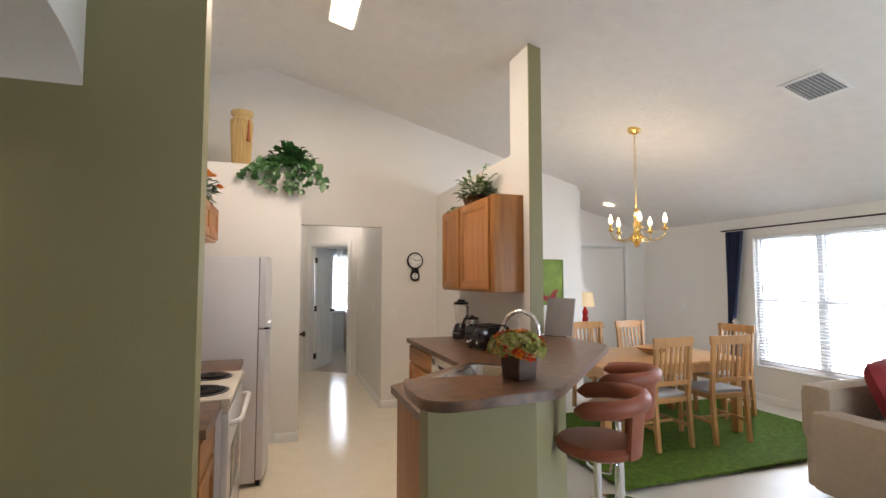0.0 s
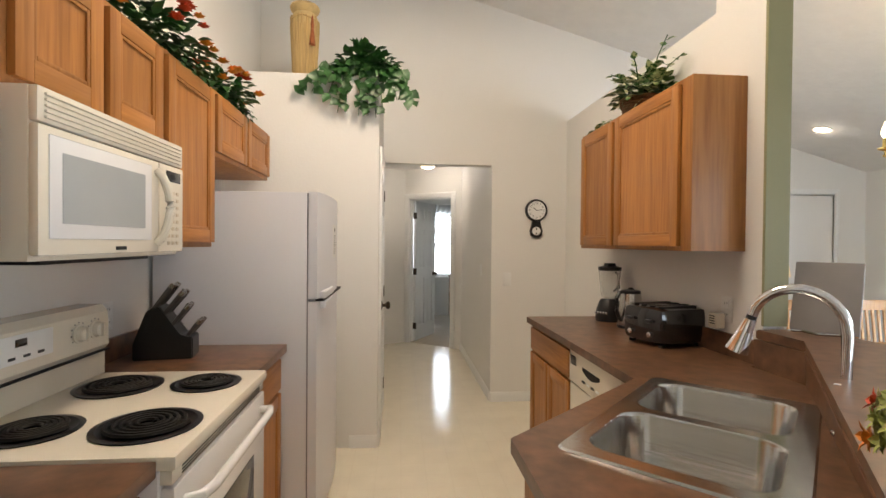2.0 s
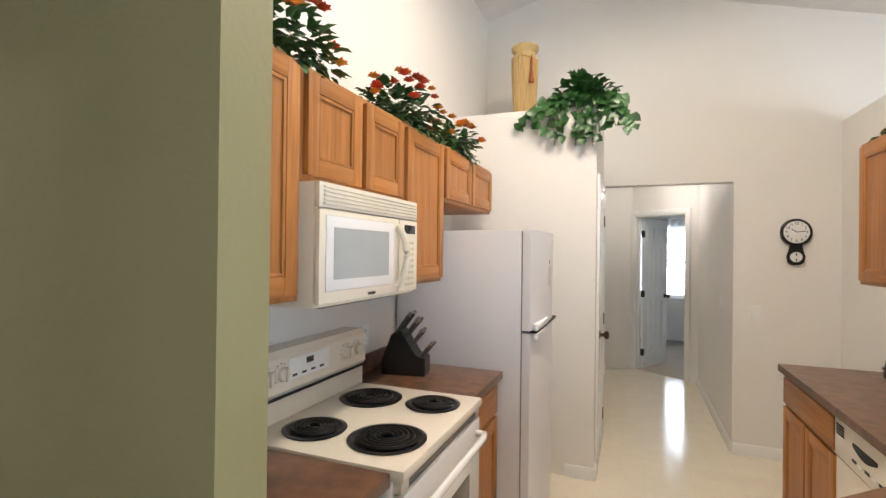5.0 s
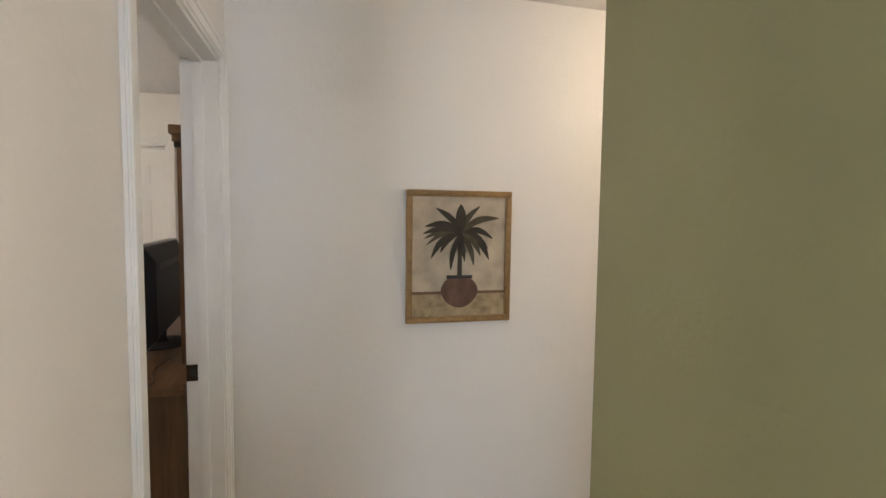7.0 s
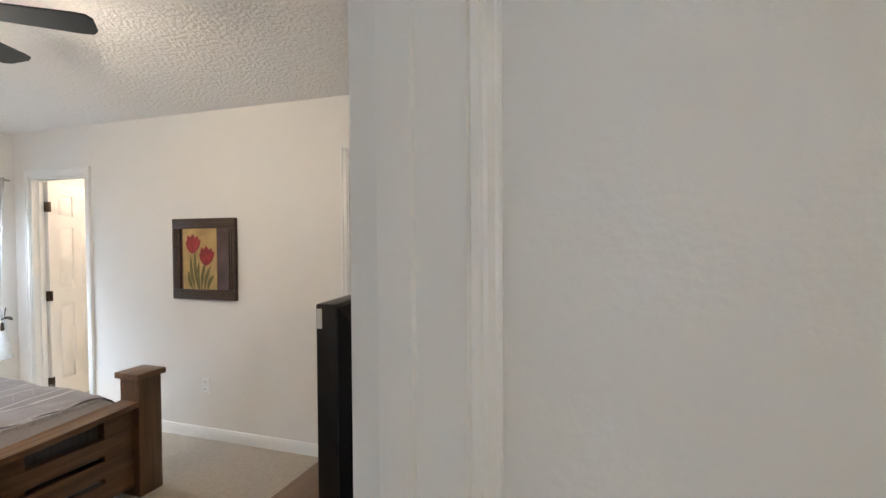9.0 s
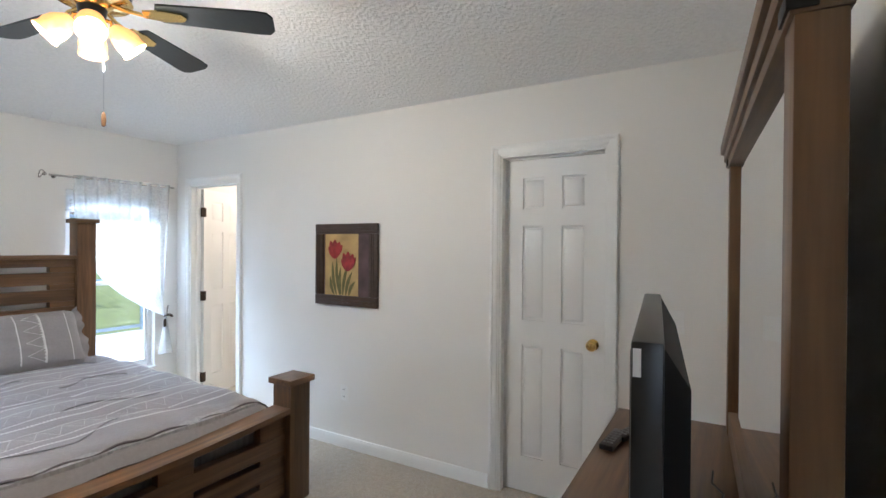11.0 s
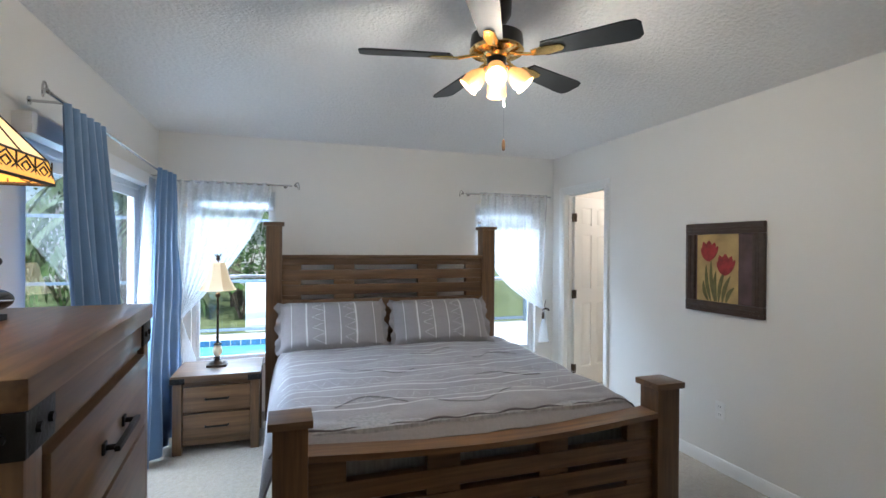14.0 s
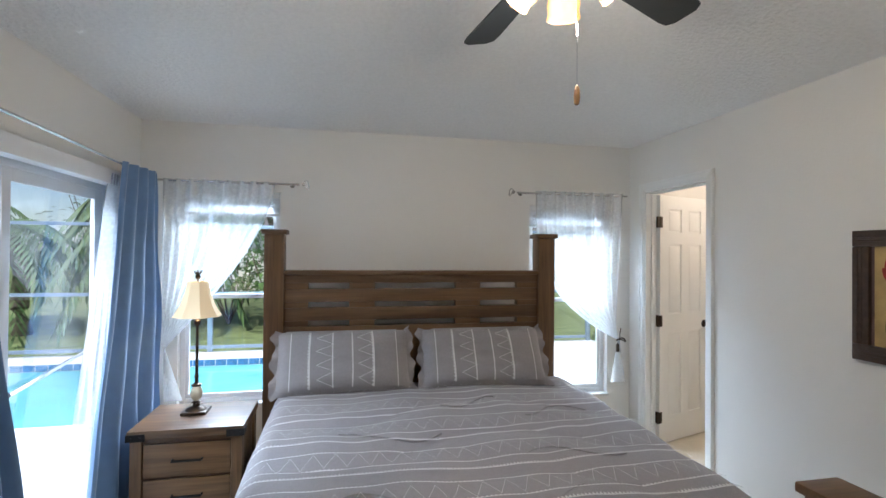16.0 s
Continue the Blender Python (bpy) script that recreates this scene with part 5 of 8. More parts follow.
low = [(1.155, 4.565), (1.155, 3.06), (0.572, 2.555), (0.575, 1.831), (0.92, 1.831), (1.729, 2.935), (1.729, 3.204), (1.777, 3.204), (1.777, 4.565)]
c = thing("peninsula_countertop", "mottled brown laminate counter round the corner sink", "countertop", group="laminate countertops")
part("top", slab_with_hole(low, [sink_pt(-0.375, -0.22), sink_pt(0.375, -0.22), sink_pt(0.375, 0.22), sink_pt(-0.375, 0.22)], 0.876, 0.914), LAMINATE, c)
boxpart("backsplash", (1.758, 3.205, 0.9145, 1.777, 4.565, 1.015), LAMINATE, c, 0.003)

bm = bmesh.new()
prism(bm, [(0.53, 1.70), (0.98, 1.70), (1.86, 2.88), (1.86, 3.189), (1.74, 3.189), (1.74, 2.93), (0.925, 1.82), (0.53, 1.82)], 0, 1.03)
struct("wall_bar", bm, GREEN, "olive green painted half wall under the breakfast bar", "half wall")
bm = bmesh.new()
prism(bm, [(0.56, 1.8205), (0.9245, 1.8205), (1.7395, 2.9305), (1.7395, 3.189), (1.73, 3.189), (1.73, 2.936), (0.919, 1.83), (0.56, 1.83)], 0.9145, 1.03)
struct("bar_backsplash", bm, LAMINATE, "brown laminate backsplash behind the sink", "backsplash")
bar = [(0.50, 1.96), (0.472, 1.80)]
for i in range(7):
    a = math.pi + (math.pi / 2 + 0.12) * i / 6
    bar.append((0.575 + 0.10 * math.cos(a), 1.64 + 0.10 * math.sin(a)))
bar += [(0.98, 1.585), (1.04, 1.61), (1.09, 1.66), (1.93, 2.50), (1.985, 2.60), (1.985, 3.185), (1.735, 3.185), (1.735, 2.945), (0.905, 1.89), (0.87, 1.93)]
b = thing("bar_counter", "mottled brown laminate breakfast bar top", "countertop", group="laminate countertops")
bm = bmesh.new()
prism(bm, bar, 1.031, 1.07)
bmesh.ops.bevel(bm, geom=[e for e in bm.edges if abs(e.verts[0].co.z - e.verts[1].co.z) < 1e-4], offset=0.004, segments=2, affect="EDGES")
part("top", bm, LAMINATE, b)
p = thing("sink_cabinet", "honey oak sink base under the peninsula counter", "cabinet", group="oak kitchen cabinets")
bm = bmesh.new()
prism(bm, [(0.63, 1.835), (0.90, 1.835), (1.71, 2.94), (1.71, 3.18), (1.22, 3.18), (1.21, 2.98), (0.63, 2.48)], 0.10, 0.62)
part("body", bm, OAK, p)
bm = bmesh.new()
prism(bm, [(0.60, 1.825), (0.62, 1.825), (0.62, 2.535), (0.60, 2.52)], 0.0, 0.875)
part("end_panel", bm, OAK, p, "honey oak end panel")
bm = bmesh.new()
prism(bm, [(0.60, 2.52), (0.62, 2.52), (1.19, 3.01), (1.175, 3.025)], 0.10, 0.875)
part("front_panel", bm, OAK, p)


def kitchen_sink():
    s = thing("kitchen_sink", "double-bowl brushed stainless steel kitchen sink", "sink")
    s.matrix_basis = SINKM @ pose(0, 0, 0.914)
    rim = [(-0.40, -0.245), (0.40, -0.245), (0.40, 0.245), (-0.40, 0.245)]
    bowls = [(-0.355, -0.195, -0.02, 0.205), (0.02, -0.195, 0.355, 0.205)]

    def rr(x0, y0, x1, y1, r, n=6):
        out = []
        for cx, cy, a0 in ((x1 - r, y1 - r, 0), (x0 + r, y1 - r, 90), (x0 + r, y0 + r, 180), (x1 - r, y0 + r, 270)):
            for i in range(n + 1):
                a = math.radians(a0 + 90 * i / n)
                out.append((cx + r * math.cos(a), cy + r * math.sin(a)))
        return out
    bm = bmesh.new()
    es = []
    for loop in [rr(-0.40, -0.245, 0.40, 0.245, 0.03)] + [rr(*q, 0.07) for q in bowls]:
        vs = [bm.verts.new((x, y, 0.006)) for x, y in loop]
        es += [bm.edges.new((vs[i], vs[(i + 1) % len(vs)])) for i in range(len(vs))]
    bmesh.ops.triangle_fill(bm, edges=es, use_beauty=True)
    lo = rr(-0.405, -0.25, 0.405, 0.25, 0.03)
    hi = rr(-0.40, -0.245, 0.40, 0.245, 0.03)
    for i in range(len(lo)):
        j = (i + 1) % len(lo)
        bm.faces.new([bm.verts.new((*q, z)) for q, z in ((lo[i], 0.0005), (lo[j], 0.0005), (hi[j], 0.006), (hi[i], 0.006))])
    bmesh.ops.remove_doubles(bm, verts=bm.verts[:], dist=0.0003)
    part("rim", bm, STEEL, s)
    for q in bowls:
        bm = bmesh.new()
        rings = []
        for ins, r, z in ((0, 0.07, 0.006), (0.006, 0.068, -0.004), (0.016, 0.064, -0.15), (0.035, 0.06, -0.178), (0.08, 0.05, -0.185)):
            rings.append([bm.verts.new((x, y, z)) for x, y in rr(q[0] + ins, q[1] + ins, q[2] - ins, q[3] - ins, r)])
        for a, c2 in zip(rings, rings[1:]):
            for i in range(len(a)):
                j = (i + 1) % len(a)
                bm.faces.new((a[i], a[j], c2[j], c2[i]))
        bm.faces.new(rings[-1])
        w = part("bowl", bm, STEEL, s, "deep rounded steel bowl")
        bm = bmesh.new()
        lathe(bm, [(0.042, -0.184), (0.042, -0.181), (0.03, -0.182), (0.01, -0.1835)], 20, Matrix.Translation(((q[0] + q[2]) / 2, (q[1] + q[3]) / 2, 0)))
        part("drain", bm, CHROME, w, "chrome drain")


kitchen_sink()


def faucet():
    f = thing("faucet", "tall chrome gooseneck kitchen faucet with a pull-down spray head", "faucet", (1.435, 2.49, 0.92))
    bm = bmesh.new()
    lathe(bm, [(0.032, 0), (0.032, 0.008), (0.024, 0.015), (0.022, 0.10), (0.018, 0.12), (0.014, 0.13)], 24)
    part("body", bm, CHROME, f)
    bm = bmesh.new()
    d = Vector((-0.62, 0.60, 0)).normalized()
    pts = [Vector((0, 0, 0.12)), Vector((0, 0, 0.26))]
    for i in range(1, 13):
        a = math.pi * i / 12 * 0.93
        pts.append(Vector((0, 0, 0.27)) + d * (0.105 * (1 - math.cos(a))) + Vector((0, 0, 0.105 * math.sin(a))))
    tube(bm, pts, 0.0135, 14)
    part("gooseneck", bm, CHROME, f)
    e = pts[-1]
    dr = (pts[-1] - pts[-2]).normalized()
    bm = bmesh.new()
    rod(bm, e, e + dr * 0.012, 0.0135, seg=16)
    part("collar", bm, BLACK, f)
    bm = bmesh.new()
    rod(bm, e + dr * 0.012, e + dr * 0.05, 0.016, 0.020, seg=24)
    rod(bm, e + dr * 0.05, e + dr * 0.112, 0.020, 0.031, seg=24)
    part("spray_head", bm, CHROME, f, "flared chrome spray head")
    bm = bmesh.new()
    tube(bm, [(-0.018, -0.012, 0.06), (-0.045, -0.03, 0.075), (-0.07, -0.045, 0.125), (-0.076, -0.05, 0.15)], 0.010, 10, 0.8)
    part("lever", bm, CHROME, f, "chrome side lever")


faucet()


def stove():
    s = thing("stove", "cream electric stove with four black coil burners", "stove")
    y0, y1 = 2.489, 3.241
    boxpart("body", (-0.885, y0, 0.02, -0.255, y1, 0.885), WHITEAPP, s, 0.004)
    bm = bmesh.new()
    box(bm, -0.86, y0, 0.885, -0.215, y1, 0.922, 0.012)
    part("cooktop", bm, BISQUE, s, "cream enamel cooktop")
    bm = bmesh.new()
    prism(bm, [(-0.895, 0.92), (-0.80, 0.92), (-0.80, 1.01), (-0.785, 1.03), (-0.79, 1.15), (-0.81, 1.175), (-0.895, 1.175)], y0 + 0.005, y1 - 0.005, Matrix(((1, 0, 0, 0), (0, 0, 1, 0), (0, 1, 0, 0), (0, 0, 0, 1))))
    bp = part("control_panel", bm, BISQUE, s, "cream control panel")
    boxpart("panel_trim", (-0.797, y0 + 0.005, 1.008, -0.782, y1 - 0.005, 1.014), IRON, s, 0.001)
    for y in (y0 + 0.09, y0 + 0.17, y1 - 0.17, y1 - 0.085):
        bm = bmesh.new()
        m = Matrix.Translation((-0.787, y, 1.095)) @ Matrix.Rotation(math.pi / 2, 4, "Y")
        lathe(bm, [(0.032, 0), (0.032, 0.004), (0.026, 0.006), (0.024, 0.022), (0.02, 0.026)], 20, m)
        box(bm, -0.765, y - 0.006, 1.072, -0.752, y + 0.006, 1.118, 0.003)
        part("burner_knob", bm, BISQUE, bp, "round cream control knob")
        for k in range(-4, 5):
            a = math.radians(90 + k * 32)
            yy, zz = y + 0.038 * math.cos(a), 1.095 + 0.038 * math.sin(a)
            boxpart("dial_mark", (-0.787, yy - 0.0018, zz - 0.0018, -0.7855, yy + 0.0018, zz + 0.0018), INK, bp, 0)
    boxpart("clock_display", (-0.788, 2.80, 1.105, -0.784, 2.845, 1.128), DARKGLASS, bp, 0.002, "dark clock display")
    boxpart("button_pad", (-0.788, 2.70, 1.06, -0.785, 2.95, 1.14), PAPER, bp, 0.002)
    for k in range(4):
        boxpart("button_mark", (-0.7852, 2.72 + k * 0.055, 1.072, -0.7835, 2.745 + k * 0.055, 1.080), INK, bp, 0)
    for x, y, r in ((-0.64, 2.66, 0.085), (-0.37, 2.68, 0.105), (-0.64, 3.04, 0.105), (-0.37, 3.065, 0.085)):
        bm = bmesh.new()
        lathe(bm, [(r + 0.022, 0.9225), (r + 0.026, 0.927), (r + 0.012, 0.928), (r + 0.004, 0.923), (0.012, 0.9225)], 32, Matrix.Translation((x, y, 0)))
        pan = part("drip_pan", bm, BLACK, s, "black enamel drip pan")
        bm = bmesh.new()
        n = 110
        tube(bm, [(x + (0.018 + (r - 0.02) * i / n) * math.cos(i * 0.2855), y + (0.018 + (r - 0.02) * i / n) * math.sin(i * 0.2855), 0.932) for i in range(n + 1)], 0.0065, 6)
        part("coil", bm, IRON, pan, "black coiled heating element")
        for a in (0.5, 2.6, 4.7):
            boxpart("coil_support", (x - 0.004, y - 0.004, 0.924, x + r * 0.2, y + 0.004, 0.927), IRON, pan, 0)
    bm = bmesh.new()
    box(bm, -0.256, y0 + 0.01, 0.23, -0.222, y1 - 0.01, 0.845, 0.01)
    od = part("oven_door", bm, WHITEAPP, s, "white oven door")
    boxpart("oven_window", (-0.223, y0 + 0.15, 0.40, -0.219, y1 - 0.15, 0.66), DARKGLASS, od, 0.003, "dark oven window")
    bm = bmesh.new()
    tube(bm, [(-0.225, y0 + 0.06, 0.79), (-0.185, y0 + 0.075, 0.795), (-0.175, y0 + 0.12, 0.795), (-0.175, y1 - 0.12, 0.795), (-0.185, y1 - 0.075, 0.795), (-0.225, y1 - 0.06, 0.79)], 0.014, 12)
    part("oven_handle", bm, WHITEAPP, od, "thick white door handle")
    boxpart("vent_trim", (-0.256, y0 + 0.01, 0.85, -0.228, y1 - 0.01, 0.883), BISQUE, s, 0.003)
    for k in range(3):
        boxpart("vent_slot", (-0.229, y0 + 0.06, 0.856 + 0.008 * k, -0.2265, y1 - 0.06, 0.859 + 0.008 * k), IRON, s, 0)
    boxpart("storage_drawer", (-0.256, y0 + 0.01, 0.06, -0.226, y1 - 0.01, 0.215), WHITEAPP, s, 0.008)


stove()


def microwave():
    m = thing("microwave", "cream over-the-range microwave with a curved handle", "microwave")
    y0, y1, z0, z1, xf = 2.457, 3.143, 1.362, 1.743, -0.505
    boxpart("body", (-0.898, y0, z0, xf, y1, z1), BISQUE, m, 0.004)
    bm = bmesh.new()
    box(bm, xf, y0, z1 - 0.078, xf + 0.02, y1, z1, 0.006)
    g = part("vent_grille", bm, BISQUE, m, "louvred cream vent grille")
    for k in range(5):
        bm = bmesh.new()
        box(bm, xf + 0.016, y0 + 0.02, z1 - 0.068 + k * 0.0125, xf + 0.026, y1 - 0.02, z1 - 0.062 + k * 0.0125, 0.002)
        part("louvre", bm, BISQUE, g)
    yd = y1 - 0.17
    boxpart("door", (xf, y0, z0 + 0.012, xf + 0.022, yd, z1 - 0.081), BISQUE, m, 0.008)
    boxpart("door_window_frame", (xf + 0.021, y0 + 0.03, z0 + 0.05, xf + 0.0245, yd - 0.05, z1 - 0.10), WHITEAPP, m, 0.003, "pale window surround")
    boxpart("door_window", (xf + 0.024, y0 + 0.07, z0 + 0.085, xf + 0.0255, yd - 0.09, z1 - 0.135), mat("pale_mesh_glass", (0.42, 0.45, 0.46), 0.08, spec=0.7, vary=0.08, vscale=4), m, 0, "pale reflective window")
    boxpart("maker_badge", (xf + 0.0222, y0 + 0.28, z0 + 0.022, xf + 0.024, y0 + 0.33, z0 + 0.032), IRON, m, 0)
    boxpart("control_panel", (xf, yd + 0.003, z0 + 0.012, xf + 0.022, y1, z1 - 0.081), BISQUE, m, 0.006, "cream button panel")
    boxpart("display", (xf + 0.0215, yd + 0.045, z1 - 0.135, xf + 0.024, y1 - 0.025, z1 - 0.10), DARKGLASS, m, 0.002, "dark display")
    for r in range(8):
        for k in range(3):
            boxpart("button", (xf + 0.0215, yd + 0.055 + k * 0.03, z0 + 0.035 + r * 0.024, xf + 0.0232, yd + 0.073 + k * 0.03, z0 + 0.046 + r * 0.024), mat("tan_button", (0.5, 0.42, 0.30), 0.5) if "tan_button" not in bpy.data.materials else bpy.data.materials["tan_button"], m, 0)
    bm = bmesh.new()
    yh = yd - 0.02
    pts = []
    for i in range(13):
        f = i / 12
        pts.append((xf + 0.022 + 0.035 * math.sin(math.pi * f) ** 0.5, yh + 0.018 * math.sin(math.pi * f), z0 + 0.04 + (z1 - z0 - 0.15) * f))
    tube(bm, pts, 0.013, 10)
    part("handle", bm, BISQUE, m, "bowed cream handle")
    boxpart("lamp_panel", (-0.80, y0 + 0.1, z0 - 0.012, -0.55, y1 - 0.1, z0), IRON, m, 0.004)


microwave()


def fridge():
    f = thing("refrigerator", "white two-door top-freezer refrigerator with a paper note", "refrigerator")
    y0, y1 = 3.742, 4.46
    boxpart("body", (-0.88, y0, 0.03, -0.165, y1, 1.652), FRIDGE, f, 0.004)
    boxpart("gasket", (-0.165, y0 + 0.006, 0.05, -0.157, y1 - 0.006, 1.648), mat("grey_gasket", (0.25, 0.25, 0.27), 0.7), f, 0)

    def curved(z0, z1, name):
        bm = bmesh.new()
        n = 12
        out = [(-0.157, y0), (-0.157, y1)]
        out += [(-0.115 + 0.028 * math.sin(math.pi * i / n) ** 0.7, y1 + (y0 - y1) * i / n) for i in range(n + 1)]
        prism(bm, out, z0, z1)
        return part(name, bm, FRIDGE, f)
    top = curved(1.132, 1.655, "freezer_door")
    bot = curved(0.05, 1.118, "fridge_door")
    for d, z, s in ((top, 1.132, 1), (bot, 1.118, -1)):
        bm = bmesh.new()
        za, zb = sorted((z, z + s * 0.035))
        box(bm, -0.105, y0 + 0.02, za, -0.076, y0 + 0.33, zb, 0.008)
        part("handle_grip", bm, FRIDGE, d)
    boxpart("handle_recess", (-0.125, y0 + 0.02, 1.119, -0.085, y1 - 0.02, 1.131), IRON, f, 0)
    boxpart("base_grille", (-0.16, y0 + 0.02, 0.0, -0.13, y1 - 0.02, 0.045), IRON, f, 0.003)
    n = boxpart("paper_note", (-0.0885, 4.08, 1.32, -0.0865, 4.24, 1.51), PAPER, f, 0, "white printed paper note")
    for k in range(9):
        boxpart("text_line", (-0.0868, 4.115, 1.345 + k * 0.0125, -0.0858, 4.205 - 0.02 * (k % 3 == 0), 1.349 + k * 0.0125), mat("grey_print", (0.35, 0.35, 0.36), 0.7) if "grey_print" not in bpy.data.materials else bpy.data.materials["grey_print"], n, 0)
    bm = bmesh.new()
    lathe(bm, [(0.012, 0), (0.012, 0.001)], 16, Matrix.Translation((-0.0868, 4.16, 1.48)) @ Matrix.Rotation(math.pi / 2, 4, "Y"))
    part("note_emblem", bm, INK, n)
    bm = bmesh.new()
    lathe(bm, [(0.018, 0), (0.018, 0.003), (0.015, 0.005)], 20, Matrix.Translation((-0.0905, 4.29, 1.60)) @ Matrix.Rotation(math.pi / 2, 4, "Y"))
    part("badge", bm, PAPER, f, "small round badge")


fridge()


def dishwasher():
    d = thing("dishwasher", "cream built-in dishwasher with a button panel", "dishwasher")
    boxpart("body", (1.20, 3.192, 0.10, 1.76, 3.788, 0.872), BISQUE, d, 0.003)
    boxpart("door", (1.178, 3.196, 0.11, 1.20, 3.784, 0.70), BISQUE, d, 0.006)
    c = boxpart("control_panel", (1.172, 3.196, 0.705, 1.20, 3.784, 0.868), BISQUE, d, 0.008, "cream control panel")
    bm = bmesh.new()
    prism(bm, [(3.40 + 0.2 * i / 10, 0.80 - 0.022 * math.sin(math.pi * i / 10)) for i in range(11)] + [(3.60, 0.815), (3.40, 0.815)], 1.1695, 1.173, Matrix(((0, 0, 1, 0), (1, 0, 0, 0), (0, 1, 0, 0), (0, 0, 0, 1))))
    part("handle_recess", bm, IRON, c, "dark hand recess")
    for k in range(7):
        boxpart("button", (1.1695, 3.24 + k * 0.055, 0.742, 1.1725, 3.275 + k * 0.055, 0.752), PAPER if k % 2 else INK, c, 0)
    for r in range(4):
        for k in range(4):
            boxpart("vent_hole", (1.1695, 3.685 + k * 0.02, 0.80 + r * 0.012, 1.1725, 3.70 + k * 0.02, 0.807 + r * 0.012), INK, c, 0)
    boxpart("kick_plate", (1.23, 3.192, 0, 1.25, 3.788, 0.10), IRON, d, 0)


dishwasher()


def toaster():
    t = thing("toaster", "glossy black four-slot toaster on the counter", "toaster", (1.63, 3.68, 0.914), -76)
    bm = bmesh.new()
    box(bm, -0.14, -0.15, 0.012, 0.14, 0.15, 0.195, 0.05)
    part("body", bm, mat("glossy_black_enamel", (0.008, 0.008, 0.009), 0.12, coat=0.5), t)
    for x in (-0.085, -0.03, 0.03, 0.085):
        boxpart("slot", (x - 0.014, -0.11, 0.1935, x + 0.014, 0.11, 0.197), IRON, t, 0.001, "dark bread slot")
    for s in (-0.065, 0.065):
        bm = bmesh.new()
        box(bm, s - 0.02, -0.172, 0.12, s + 0.02, -0.150, 0.135, 0.004)
        part("lever", bm, BLACK, t)
        bm = bmesh.new()
        lathe(bm, [(0.014, 0), (0.014, 0.012), (0.010, 0.016)], 16, Matrix.Translation((s, -0.149, 0.06)) @ Matrix.Rotation(math.pi / 2, 4, "X"))
        part("browning_dial", bm, CHROME, t, "chrome dial")
    for s in (-1, 1):
        for q in (-1, 1):
            boxpart("foot", (s * 0.10 - 0.012, q * 0.11 - 0.012, 0, s * 0.10 + 0.012, q * 0.11 + 0.012, 0.014), BLACK, t, 0.002)


toaster()


def kettle():
    k = thing("kettle", "brushed steel electric kettle with a black handle", "kettle", (1.67, 4.12, 0.914), 200)
    bm = bmesh.new()
    lathe(bm, [(0.075, 0.0), (0.078, 0.018)], 28)
    part("base", bm, BLACK, k)
    bm = bmesh.new()
    lathe(bm, [(0.074, 0.019), (0.076, 0.03), (0.068, 0.13), (0.058, 0.20), (0.056, 0.21)], 28)
    part("body", bm, STEEL, k)
    bm = bmesh.new()
    lathe(bm, [(0.057, 0.205), (0.055, 0.222), (0.02, 0.23), (0.012, 0.24)], 28)
    part("lid", bm, BLACK, k)
    bm = bmesh.new()
    tube(bm, [(0.05, 0, 0.215), (0.09, 0, 0.215), (0.115, 0, 0.18), (0.112, 0, 0.11), (0.09, 0, 0.06), (0.07, 0, 0.05)], 0.012, 10)
    part("handle", bm, BLACK, k)


kettle()


def blender():
    b = thing("blender", "black blender with a clear glass jar", "blender", (1.655, 4.38, 0.914), 30)
    bm = bmesh.new()
    lathe(bm, [(0.085, 0), (0.088, 0.02), (0.08, 0.08), (0.062, 0.13), (0.05, 0.145)], 24)
    part("motor_base", bm, BLACK, b)
    for i in range(5):
        boxpart("button", (-0.088, -0.045 + i * 0.02, 0.05, -0.076, -0.032 + i * 0.02, 0.066), CHROME, b, 0.002)
    bm = bmesh.new()
    pr = [(0.048, 0.15), (0.052, 0.17), (0.07, 0.33)]
    lathe(bm, pr + [(r - 0.004, z + 0.002) for r, z in reversed(pr)], 20, close=False)
    bmesh.ops.remove_doubles(bm, verts=bm.verts[:], dist=0.0001)
    part("jar", bm, mat("clear_jar_glass", (0.97, 0.98, 0.98), 0.03, trans=1.0), b, "clear jar")
    bm = bmesh.new()
    lathe(bm, [(0.073, 0.328), (0.074, 0.35), (0.04, 0.358), (0.035, 0.375)], 20)
    part("lid", bm, BLACK, b)
    bm = bmesh.new()
    tube(bm, [(0.068, 0, 0.31), (0.11, 0, 0.30), (0.105, 0, 0.21), (0.056, 0, 0.19)], 0.008, 8)
    part("jar_handle", bm, BLACK, b)


blender()


DARKSTEEL = mat("dark_steel_handle", (0.16, 0.155, 0.15), 0.28, 0.8, vary=0.3, vscale=30)


